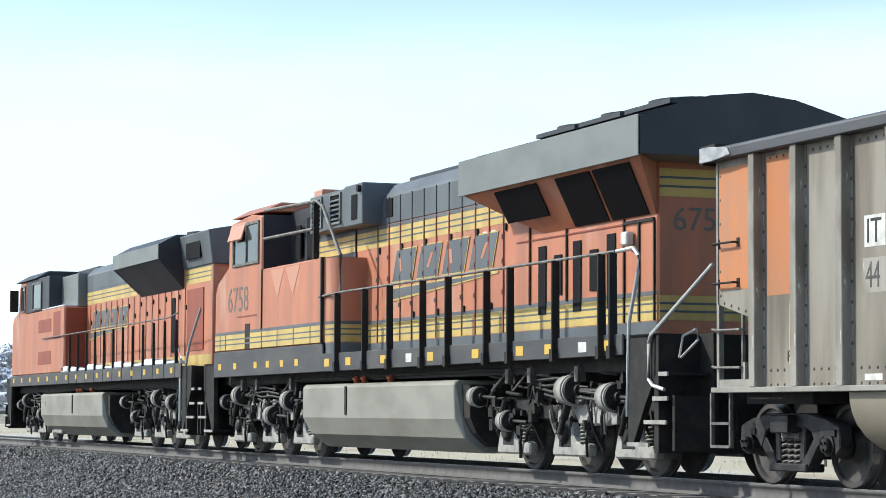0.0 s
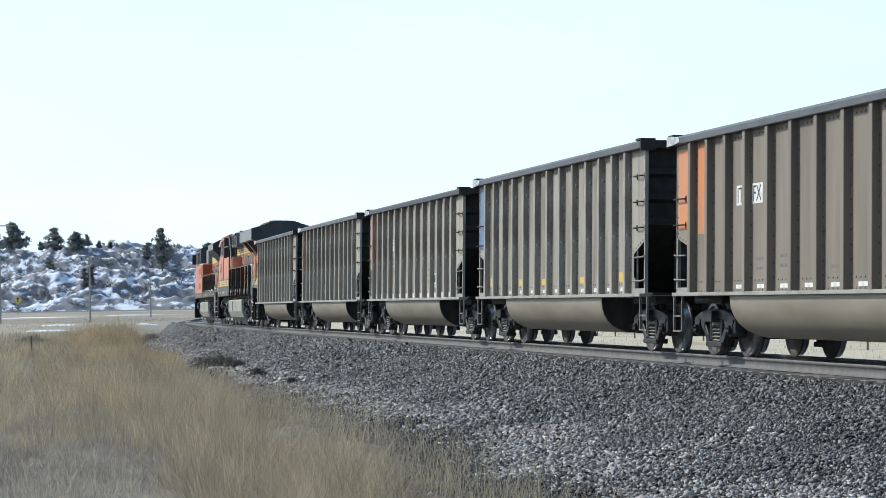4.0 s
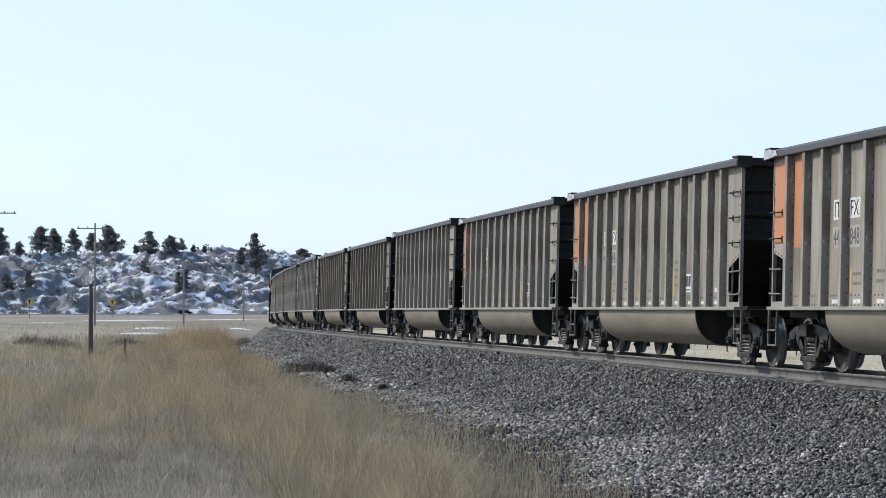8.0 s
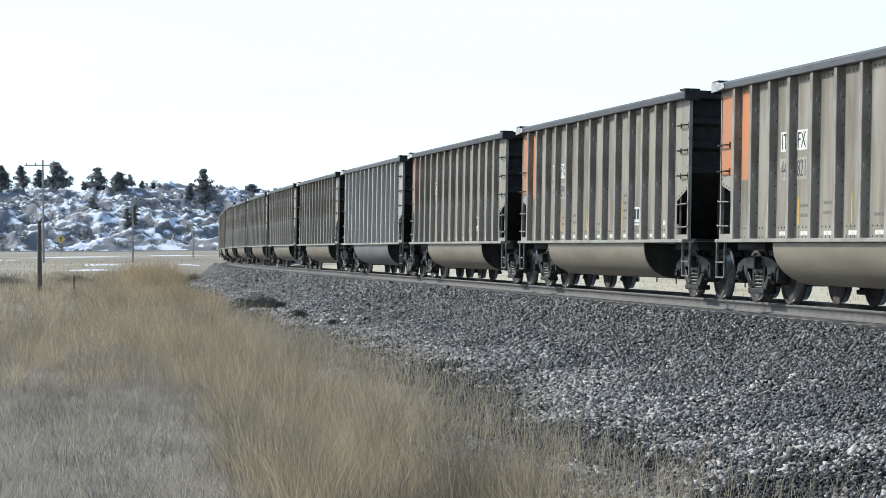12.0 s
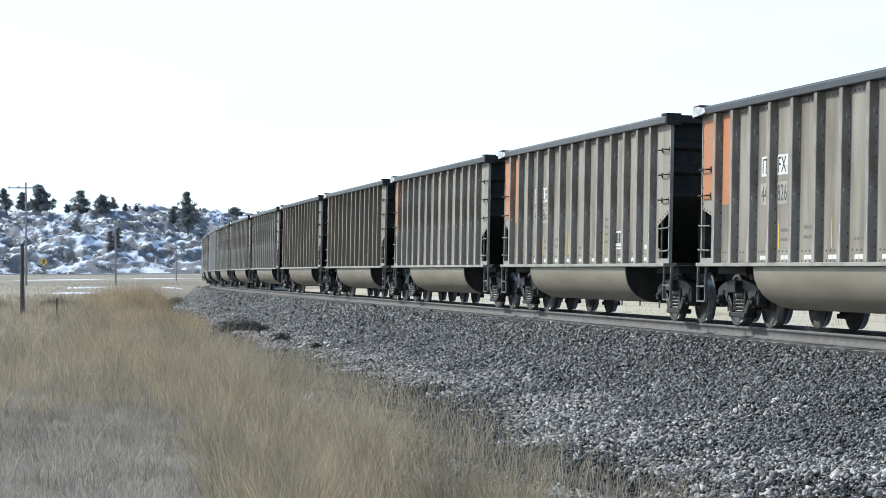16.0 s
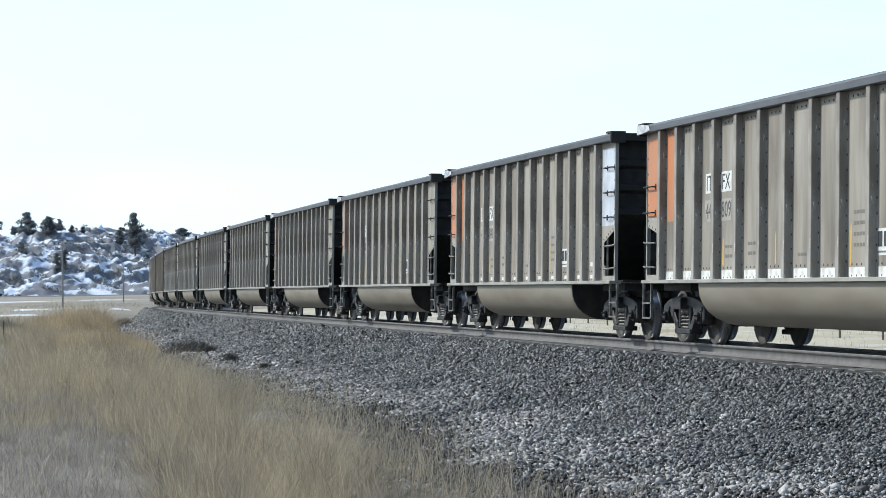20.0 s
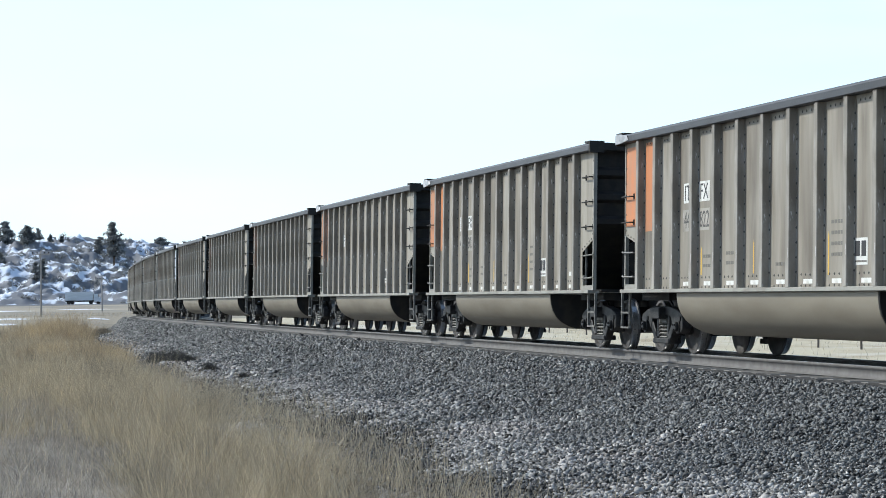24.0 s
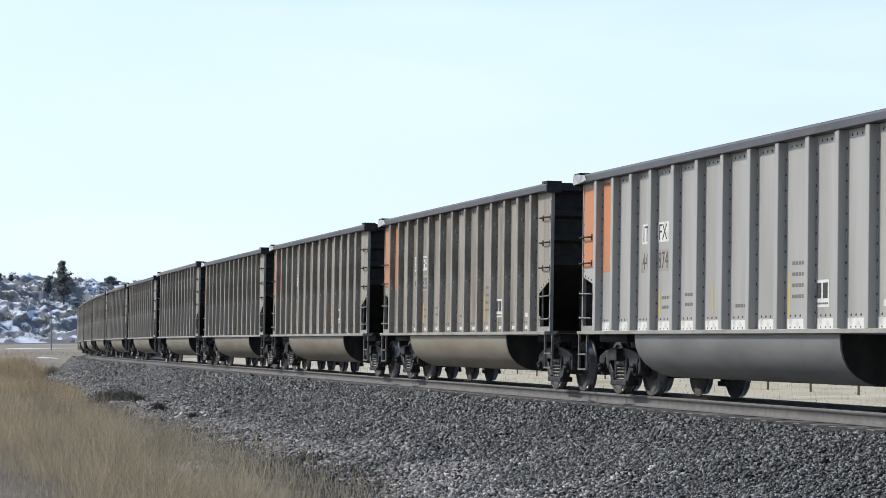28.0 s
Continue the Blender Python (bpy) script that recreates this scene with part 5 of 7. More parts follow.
    for k, x in enumerate((-5.4, -6.9, -8.4)):
        part("fan_hatch", mesh("fan_hatch_a", lambda bm: (rod(bm, [(0, 0, 4.7), (0, 0, 4.82)], 0.6, 24), box(bm, -0.68, 0.68, -0.68, 0.68, 4.7, 4.76)), ROOF_DARK), g, pose(x, 0, 0))

    def on_slope(x0, x1, k0, k1, lift=0.012):
        def build(bm):
            n = Vector((0, 0.65, -0.62)).normalized() * lift
            pts = []
            for x, k in ((x0, k0), (x1, k0), (x1, k1), (x0, k1)):
                pts.append(Vector((x + 0.62 * (1 - k), 0.93 + 0.62 * k, 3.28 + 0.65 * k)))
            a = [bm.verts.new(p + n) for p in pts]
            b = [bm.verts.new(p - n * 0.5) for p in pts]
            bm.faces.new(a), bm.faces.new(b[::-1])
            for i in range(4):
                bm.faces.new((a[i], b[i], b[(i + 1) % 4], a[(i + 1) % 4]))
        return build
    for k, (x0, x1) in enumerate(((-5.2, -6.7), (-7.35, -8.45), (-8.55, -9.65))):
        part("radiator_screen", mesh("screen_a%d" % k, on_slope(x0, x1, 0.02 if k else 0.3, 0.9), SCREEN), g, label="black radiator intake screen")
    for k, (x, z0, z1) in enumerate(((-5.55, 2.15, 3.1), (-6.1, 2.4, 2.95), (-6.75, 2.15, 3.1), (-7.3, 2.4, 2.95), (-7.85, 2.15, 3.12))):
        part("vent_slot", mesh("vent_slot_a%d" % k, block(x - 0.13, x + 0.13, 0.926, 0.938, z0, z1), SCREEN), g, label="tall black vent")
    for x, z0, z1 in ((-5.1, 2.3, 3.4), (-6.4, 2.3, 3.3), (-8.25, 1.95, 3.28), (-8.7, 1.95, 3.2), (-9.15, 1.95, 3.2)):
        part("door_joint", mesh("door_joint_%d" % (x * 100), block(x - 0.018, x + 0.018, 0.926, 0.945, z0, z1), DARK), g)
    part("door_head", mesh("door_head_a", block(-9.15, -8.25, 0.926, 0.95, 3.2, 3.24), DARK), g)
    part("panel_rule", mesh("panel_rule_a", block(-8.2, -4.6, 0.926, 0.935, 3.2, 3.22), DEEP_RED), g)
    part("junction_box", mesh("junction_box_a", block(-8.55, -8.36, 0.93, 1.04, 2.92, 3.1), WHITE, bevel=0.02), g)
    # rear end
    for z0, z1, key in ((1.95, 2.26, "end_low"), (3.5, 3.85, "end_high")):
        part("end_stripe", mesh("stripe_" + key, block(-9.228, -9.222, -0.9, 0.9, z0, z1), YELLOW), g)
        for k in (0.36, 0.68):
            z = z0 + (z1 - z0) * k
            part("stripe_line", mesh("line_%s_%d" % (key, k * 100), block(-9.234, -9.23, -0.9, 0.9, z - 0.014, z + 0.014), SLATE), g)
    part("end_panel", mesh("end_panel_a", block(-9.229, -9.223, -0.9, 0.9, 2.28, 3.48), ORANGE), g)
    part("end_number", lettering("loco_digits_end", "6758", 0.42, FADED, 1.0), g, pose(-9.233, 0.72, 3.08, 0, 0, 90))
    # rails, posts, steps
    for x in (1.75, 0.32, -0.89, -2.4, -3.48, -5.01, -5.89, -7.45, -8.91, -9.25):
        for m in (Matrix(), MIRROR_Y):
            part("rail_post", mesh("rail_post", post, DARK), g, pose(x, 0, 0) @ m, "black handrail post")
    rail_bar("side_a", [(2.95, 1.5, 2.76), (1.5, 1.54, 2.78), (-9.3, 1.54, 2.78)], 0.02, STRAP, g)
    rail_bar("drop_a", [(-9.25, 1.52, 2.78), (-9.75, 1.5, 2.8), (-9.9, 1.5, 2.7), (-9.88, 1.5, 2.5), (-9.62, 1.5, 1.9), (-9.58, 1.5, 0.75)], 0.026, CHROME, g, "grab_rail")
    rail_bar("end_a", [(-11.6, 1.36, 2.5), (-10.3, 1.53, 1.72), (-10.24, 1.53, 1.62), (-10.24, 1.53, 1.2), (-10.36, 1.53, 1.12), (-10.6, 1.5, 1.07)], 0.024, CHROME, g, "grab_rail")
    rail_bar("loop_a", [(-10.6, 1.3, 1.45), (-10.7, 1.3, 1.7), (-10.95, 1.25, 1.78), (-11.0, 1.25, 1.65), (-10.65, 1.3, 1.45)], 0.016, CHROME, g, "cable_loop")
    rail_bar("cab_top", [(6.3, 1.5, 4.5), (3.1, 1.5, 4.42), (2.75, 1.5, 4.3), (1.75, 1.5, 3.4), (1.72, 1.52, 2.8)], 0.03, STRAP, g)
    rail_bar("cab_mid", [(6.35, 1.5, 3.98), (3.3, 1.5, 3.95)], 0.03, STRAP, g)
    for m in (Matrix(), MIRROR_Y):
        part("rail_post", mesh("rail_post_cab", block(3.2, 3.26, 1.42, 1.52, 3.43, 4.45), DARK), g, m, "black handrail post")
        part("rail_post", mesh("rail_post_low", block(2.68, 2.74, 1.44, 1.54, 1.95, 3.43), DARK), g, m, "black handrail post")
    end_steps(g, "rear_a", -9.6, -1)
    end_steps(g, "front_a", 9.75, 1)
    for x in (9.2, 8.1, 6.7, 5.9, 5.0, 4.1):
        part("sill_mark", mesh("sill_mark_small", block(-0.1, 0.1, 1.535, 1.54, 1.6, 1.72), YELLOW_MARK if x != 6.7 else WHITE), g, pose(x, 0, 0))
    for i, x in enumerate((2.35, 1.2, -0.55, -1.75, -2.7, -4.55, -6.2, -7.2, -8.3, -9.1)):
        w = i in (3, 8)
        part("sill_mark", mesh("sill_mark_w" if w else "sill_mark_y", block(-0.13, 0.13, 1.535, 1.54, 1.56, 1.69), WHITE if w else YELLOW_MARK), g, pose(x, 0, 0))
    for x in (-6.0, -5.2, -7.6, 5.2, 7.4, 8.4):
        part("under_bracket", mesh("under_bracket", lambda bm: (box(bm, -0.06, 0.06, 1.2, 1.32, 1.2, 1.4), rod(bm, [(0, 1.26, 1.42), (0.6, 1.3, 1.1)], 0.018, 6)), STRAP), g, pose(x, 0, 0))
    rail_bar("pipe_a", [(9.2, 1.2, 1.3), (4.4, 1.25, 1.36), (-4.0, 1.25, 1.4), (-9.2, 1.2, 1.32)], 0.035, DARK, g, "air_pipe")
    return g


def lead_loco():
    """The leading locomotive: full-width cab, a flared brake housing and a tall dark tail."""
    g = thing("locomotive", "orange diesel locomotive with black housing and snowy walkway", "locomotive", "locomotives of the train")
    shared_running_gear(g, "b", 11.1, -11.1, (-1.9, 5.9), (-6.8, 6.9))
    for m in (Matrix(), MIRROR_Y):
        part("side_sill", mesh("sill_b", block(-10.1, 10.0, 1.5, 1.535, 1.5, 1.8), SILL_DARK, bevel=0.008), g, m)
        for i, x in enumerate(np.arange(-9.6, 2.0, 1.05)):
            part("walkway_snow", mesh("walkway_snow_%d" % (i % 3), block(0, 0.92, 1.3, 1.5, 1.8, 1.87 + 0.04 * (i % 3)), SNOW_DUST, bevel=0.02), g, pose(float(x), 0, 0) @ m, "crust of snow")
    line = [(2.5, 1.8), (2.5, 3.5), (7.9, 3.5), (7.9, 4.4), (8.7, 4.4), (8.95, 4.25), (9.0, 3.62), (9.85, 3.45), (10.0, 3.2), (10.0, 1.8)]
    part("cab", mesh("cab_b", lambda bm: prism(bm, line, -1.5, 1.5), ORANGE, bevel=0.03), g)
    part("cab_roof", mesh("cab_roof_b", lambda bm: prism(bm, [(1.58, 4.4), (1.2, 4.62), (-1.2, 4.62), (-1.58, 4.4)], 6.2, 9.2, "x"), ROOF_DARK, bevel=0.02), g)
    # Rear-facing side: its shade is put into a red-brown colour.
    part("cabinet_back", mesh("cabinet_back_b", block(2.46, 2.499, -1.45, 1.45, 1.8, 3.46), DEEP_RED), g)
    for m in (Matrix(), MIRROR_Y):
        for k, (a, b) in enumerate(((5.6, 6.9), (8.0, 8.6))):
            w = part("window", mesh("cab_window_b%d" % k, lambda bm: [box(bm, p, q, 1.5, 1.53, c, d) for p, q, c, d in ((a, b, 3.55, 3.6), (a, b, 4.25, 4.3), (a, a + 0.06, 3.6, 4.25), (b - 0.06, b, 3.6, 4.25))], STRAP), g, m)
            part("pane", mesh("pane_b%d" % k, block(a + 0.06, b - 0.06, 1.495, 1.506, 3.6, 4.25), PANE), w)
        part("upper_cabin", mesh("upper_b", block(4.6, 7.9, 0.6, 1.494, 3.5, 4.4), ROOF_DARK, bevel=0.02), g, m)
        part("upper_box", mesh("upper_box_b", block(2.5, 4.6, 0.6, 1.15, 3.5, 4.36), SILL_GREY, bevel=0.02), g, m)
        part("side_mirror", mesh("mirror_b", block(9.0, 9.1, 1.52, 1.75, 3.6, 4.2), DARK), g, m)
    part("cabinet_snow", mesh("cabinet_snow", block(2.6, 5.6, 0.9, 1.5, 3.5, 3.55), SNOW_DUST, bevel=0.02), g, label="crust of snow")
    for x0, x1, z0, z1 in ((4.2, 6.0, 2.9, 3.25), (4.2, 6.0, 2.05, 2.4), (3.0, 3.9, 2.7, 3.4)):
        part("grille", mesh("grille_%d_%d" % (x0 * 10, z0 * 100), block(x0, x1, 1.5, 1.506, z0, z1), DEEP_RED), g)
    part("hood", mesh("hood_b", hood_shape(-10.3, 2.46, 0.92, 1.74, 3.86, 4.0, 0.9), ORANGE, bevel=0.02), g, label="long orange engine hood")
    part("hood_roof", mesh("hood_roof_b", hood_shape(-3.6, 2.46, 0.93, 3.87, 4.3, 4.5, 0.7), SLATE, bevel=0.03), g)
    part("tail_roof", mesh("tail_roof_b", lambda bm: prism(bm, [(0.95, 3.87), (1.05, 4.58), (0.6, 4.66), (-0.6, 4.66), (-1.05, 4.58), (-0.95, 3.87)], -10.4, -7.9, "x"), SLATE, bevel=0.02), g, label="tall dark grey radiator housing")
    part("tail_grille", mesh("tail_grille_b", block(-9.6, -8.4, 1.0, 1.03, 4.05, 4.4), SCREEN), g)
    stripes(g, -3.5, 2.4, 3.53, 3.84, 0.921, "high_b")
    stripes(g, -10.2, -8.0, 3.53, 3.84, 0.921, "tail_b")
    part("hood_foot", mesh("hood_foot_b", block(-10.2, 2.4, 0.92, 0.926, 1.75, 2.0), YELLOW), g)

    def housing(bm):
        line = [(0.93, 3.46), (1.5, 4.1), (1.5, 4.42), (1.1, 4.64), (0, 4.68)]
        prism(bm, line + [(-y, z) for y, z in line[-2::-1]], -7.85, -3.3, "x")
        for v in bm.verts:
            if v.co.z < 4.0 and v.co.x > -5:
                v.co.x -= 0.5
    part("brake_housing", mesh("housing_b", housing, ROOF_DARK), g, label="flared black brake housing")
    for s in (1, -1):
        part("housing_face", mesh("housing_face_b%d" % s, lambda bm: box(bm, -7.86, -3.29, *sorted((s * 1.5, s * 1.512)), 4.1, 4.43), SILL_GREY), g)
    for x in (-4.2, -5.4, -6.6):
        part("roof_fan", mesh("roof_fan_b", lambda bm: rod(bm, [(0, 0, 4.66), (0, 0, 4.8)], 0.55, 24), ROOF_DARK), g, pose(x, 0, 0))
    part("roof_box", mesh("roof_box_b", block(3.2, 5.8, -0.5, 0.5, 4.4, 4.6), ROOF_DARK, bevel=0.03), g)
    sign(g, 1.7, 2.9, 0.42, 0.82, 0.2, 0.93)
    for i, x in enumerate(np.arange(-8.0, 2.2, 0.62)):
        part("door_joint", mesh("door_joint_b", block(-0.014, 0.014, 0.928, 0.94, 2.0, 3.5), DEEP_RED), g, pose(float(x), 0, 0))
        part("latch", mesh("latch", latch, DARK), g, pose(float(x) - 0.12, 0, 3.25 if i % 2 else 3.0))
    # A flat plate; its red-brown carries the shade of the recess.
    part("open_doorway", mesh("doorway_b", block(-9.6, -8.2, 0.926, 0.94, 2.1, 3.42), DEEP_RED), g, label="recessed doors, their shade put in as red-brown")
    part("vent_slot", mesh("vent_b", block(-7.1, -6.8, 0.926, 0.94, 2.1, 3.3), SCREEN), g)
    for x in np.arange(-9.6, 2.2, 1.02):
        for m in (Matrix(), MIRROR_Y):
            part("rail_post", mesh("rail_post_thin", lambda bm: prism(bm, [(1.47, 1.5), (1.54, 1.5), (1.54, 2.72), (1.49, 2.72)], -0.02, 0.02, "x"), DARK), g, pose(float(x), 0, 0) @ m, "black handrail post")
    rail_bar("side_b", [(5.2, 1.54, 2.74), (-9.0, 1.54, 2.78), (-9.8, 1.54, 2.85)], 0.016, STRAP, g)
    rail_bar("end_b", [(-11.2, 1.4, 2.9), (-10.5, 1.45, 2.2), (-10.2, 1.46, 1.7), (-10.2, 1.46, 0.6)], 0.03, CHROME, g, "grab_rail")
    rail_bar("drop_b", [(-9.8, 1.5, 2.1), (-9.95, 1.5, 1.9), (-9.95, 1.5, 0.6)], 0.03, CHROME, g, "grab_rail")
    end_steps(g, "rear_b", -10.1, -1)
    end_steps(g, "front_b", 10.0, 1)
    for x in np.arange(-9.3, 9.8, 1.25):
        part("sill_mark", mesh("sill_mark_small", block(-0.1, 0.1, 1.535, 1.54, 1.6, 1.72), YELLOW_MARK), g, pose(float(x), 0, 0))
    rail_bar("pipe_b", [(6.6, 1.2, 1.3), (2.0, 1.25, 1.36), (-9.0, 1.2, 1.32)], 0.035, DARK, g, "air_pipe")
    return g

# ---- grass ----
GREY_STRAW = mat("grey_dead_grass", (0.42, 0.378, 0.325), 0.85, 0, (0.2, 0.178, 0.155), 0.85, (1.1, 1.1, 1.1), (0.42, 0.6), 0.15, 20, 0, island=0.4, thin=0.35)
PALE_STRAW = mat("pale_straw", (0.44, 0.385, 0.285), 0.8, 0, (0.32, 0.275, 0.21), 0.8, (0.12, 0.12, 0.12), (0.4, 0.62), 0.15, 20, 0, island=0.3, thin=0.4)
DRY_BRUSH = mat("grey_brown_brush", (0.29, 0.25, 0.195), 0.9, 0, (0.38, 0.33, 0.25), 0.7, (2, 2, 2), (0.4, 0.6), 0.2, 20, 0, island=0.4)
SAGE = mat("dark_brush", (0.075, 0.073, 0.068), 0.9, 0, (0.13, 0.125, 0.112), 0.7, (4, 4, 4), (0.4, 0.6), 0.2, 20, 0, island=0.4)


def blades(seed, p, height, width, lean=0.35):
    """Bent, tapering blades, three triangles each, at the places p."""
    r = np.random.RandomState(seed)
    n = len(p)
    h = height * np.exp(r.normal(0, 0.22, n))
    a, b = r.uniform(0, math.tau, n), r.uniform(0, math.tau, n)
    side = np.stack([np.cos(a), np.sin(a), 0 * a], -1) * (width * r.uniform(0.6, 1.4, n))[:, None] / 2
    bend = np.stack([np.cos(b), np.sin(b), 0 * b], -1) * (h * lean * r.uniform(0.1, 1.0, n))[:, None]
    up = np.stack([0 * h, 0 * h, h], -1)
    base = p - np.array([0, 0, 0.03])
    v = np.stack([base - side, base + side, base + 0.55 * up + 0.35 * bend - side * 0.7, base + 0.55 * up + 0.35 * bend + side * 0.7, base + up + bend], 1)
    f = np.array([[0, 1, 3], [0, 3, 2], [2, 3, 4]])
    return v.reshape(-1, 3), (f[None] + 5 * np.arange(n)[:, None, None]).reshape(-1, 3)


def joined(groups):
    ks = np.cumsum([0] + [len(v) for v, f in groups[:-1]])
    return np.concatenate([v for v, f in groups]), np.concatenate([f + k for (v, f), k in zip(groups, ks)])


def grass_places(seed, n, s0, s1, lat0, width, clump=0.0, d0=17, d1=400, thin=0.0):
    """Places on the ground beside the stones, thinning out away from them, thicker in clumps."""
    r = np.random.RandomState(seed)
    s = r.uniform(s0, s1, n)
    lat = toe(s) + lat0 + r.gamma(1.7, width / 2.2, n)
    p = on_line(s, lat)
    p = p[in_view(p)]
    d = np.hypot(p[:, 0], p[:, 1])
    p = p[(d > d0) & (d < d1)]
    if clump:
        keep = waves(p[:, 0], p[:, 1], clump, seed) + 0.7 * waves(p[:, 0], p[:, 1], clump * 0.33, seed + 1) + r.uniform(-0.5, 0.5, len(p)) > thin
        p = p[keep]
    p[:, 2] = ground_z(p[:, 0], p[:, 1])
    return p


def field_places(seed, n, d0, d1, clump=0.0, beyond=2.5):
    r = np.random.RandomState(seed)
    d, a = np.sqrt(r.uniform(d0 ** 2, d1 ** 2, n)), np.radians(r.uniform(-20, 13, n))
    p = np.stack([-d * np.sin(a), d * np.cos(a), 0 * d], -1)
    s, lat = beside(p[:, 0], p[:, 1])
    p = p[lat > toe(s) + beyond]
    if clump:
        p = p[waves(p[:, 0], p[:, 1], clump, seed) + 0.6 * waves(p[:, 0], p[:, 1], clump * 0.3, seed + 1) + r.uniform(-0.4, 0.4, len(p)) > 0]
    p[:, 2] = ground_z(p[:, 0], p[:, 1])
    return p


def tussocks(seed, p, height, reach, per, width):
    """Clumps of blades that fan out from each of the places p."""
    r = np.random.RandomState(seed)
    k = np.repeat(np.arange(len(p)), per)
    a, q = r.uniform(0, math.tau, len(k)), reach * np.sqrt(r.uniform(0, 1, len(k)))
    c = p[k] + np.stack([q * np.cos(a), q * np.sin(a), 0 * a], -1)
    v, f = blades(seed + 1, c, height, width, 0.95)
    v = v.reshape(-1, 5, 3)
    tall_k = np.repeat(r.uniform(0.4, 1.4, len(p)), per)[:, None]
    v[:, :, 2] = c[:, None, 2] + (v[:, :, 2] - c[:, None, 2]) * tall_k
    out = np.stack([np.cos(a), np.sin(a)], -1) * (q * 0.9)[:, None]
    v[:, 2:4, :2] += 0.35 * out[:, None]
    v[:, 4, :2] += out
    return v.reshape(-1, 3), f


def band(seed, n, s0, s1, lat0, lat1, d0, d1, clump=0.0, keep=0.0):
    """Places in a strip beside the stones, gathered in patches."""
    r = np.random.RandomState(seed)
    s = r.uniform(s0, s1, n)
    p = on_line(s, toe(s) + r.uniform(lat0, lat1, n))
    d = np.hypot(p[:, 0], p[:, 1])
    ok = in_view(p) & (d > d0) & (d < d1)
    if clump:
        ok &= waves(p[:, 0], p[:, 1], clump, 210) + 0.6 * waves(p[:, 0], p[:, 1], clump * 0.35, 211) + r.uniform(-0.3, 0.3, n) > keep
    p = p[ok]
    p[:, 2] = ground_z(p[:, 0], p[:, 1])
    return p


tall = [tussocks(311, band(311, 340, -40, 22, -0.4, 0.5, 17, 62, 1.7, 0.0), 0.45, 0.24, 70, 0.005),
        tussocks(301, band(301, 520, -40, 22, 0.2, 2.4, 17, 62, 2.0, -0.08), 0.62, 0.3, 160, 0.005),
        tussocks(303, band(303, 820, -30, 30, 1.6, 8.5, 37, 66, 2.6, 0.1), 0.62, 0.36, 100, 0.0055),
        tussocks(305, band(305, 300, -40, 25, 2.0, 11.0, 17, 42, 2.2, 0.42), 0.4, 0.3, 60, 0.005),
        tussocks(307, band(307, 520, 8, 66, 0.1, 3.0, 55, 112, 4.0, -0.25), 0.72, 0.45, 90, 0.009),
        tussocks(309, band(309, 480, 8, 62, 2.0, 11.0, 55, 112, 5.0, 0.2), 0.55, 0.5, 70, 0.009),
        blades(23, grass_places(23, 40000, 50, 140, 0.2, 6.0, 7.0, 100, 200), 0.42, 0.02),
        blades(29, grass_places(29, 20000, -40, 20, -0.3, 1.2, 1.6, 17, 62), 0.3, 0.005, 0.7)]
plume = []
r = np.random.RandomState(95)
for k, (turn, d, size, high) in enumerate(((8.32, 104, 0.7, 1.1), (8.02, 106, 0.8, 1.25), (7.7, 105, 0.8, 1.3), (7.45, 103, 0.7, 1.2), (8.2, 100, 0.6, 1.0), (7.82, 100, 0.7, 1.1), (7.55, 98, 0.6, 1.0), (8.8, 108, 0.6, 0.8),
                                              (7.95, 78, 0.5, 0.8), (7.6, 76, 0.6, 0.85), (7.25, 77, 0.5, 0.8), (7.0, 74, 0.5, 0.75), (6.7, 75, 0.5, 0.8), (6.45, 72, 0.45, 0.7), (8.4, 80, 0.5, 0.7))):
    a, q = r.uniform(0, math.tau, 2200), size * np.sqrt(r.uniform(0, 1, 2200))
    p = np.stack([-d * math.sin(radians(turn)) + q * np.cos(a), d * math.cos(radians(turn)) + 2 * q * np.sin(a), 0 * a], -1)
    p[:, 2] = ground_z(p[:, 0], p[:, 1])
    plume.append(blades(96 + k, p, high, 0.013, 0.55))
tagged(new("tall_grass", raw_mesh("tall_grass", *joined(tall), STRAW)), "tall dry straw-coloured grass in clumps beside the gravel", "grass", kind="stuff")
tagged(new("plume_grass", raw_mesh("plume_grass", *joined(plume), PLUME)), "tall golden-brown bunch grass in dense heads", "grass", kind="stuff")
# lone stalks that stand out over the stones
def stalk_places(seed, n, lat0, lat1):
    r = np.random.RandomState(seed)
    s = r.uniform(-40, 25, n)
    lat = toe(s) + lat0 + (lat1 - lat0) * r.uniform(0, 1, n) ** 0.6
    p = on_line(s, lat, bank_z(s, lat))
    p[:, 2] = np.maximum(p[:, 2], ground_z(p[:, 0], p[:, 1]))
    return p[in_view(p) & (waves(p[:, 0], p[:, 1], 1.3, 77) > r.uniform(-0.5, 0.25, n))]


stalks = [blades(321, stalk_places(321, 9000, -2.0, 0.5), 0.42, 0.007, 0.8), blades(323, band(323, 5000, -40, 25, 0.3, 8.0, 17, 64), 0.6, 0.005, 0.9)]
tagged(new("grass_stalks", raw_mesh("grass_stalks", *joined(stalks), PALE_STRAW)), "thin pale stalks standing out over the gravel edge", "grass", kind="stuff")
r = np.random.RandomState(97)
round_eye = r.uniform(-22, 22, (24000, 3))
_s, _lat = beside(round_eye[:, 0], round_eye[:, 1])
round_eye = round_eye[(_lat > toe(_s) - 0.2) & ~in_view(round_eye) & (np.hypot(round_eye[:, 0], round_eye[:, 1]) > 0.6)]
round_eye[:, 2] = ground_z(round_eye[:, 0], round_eye[:, 1])
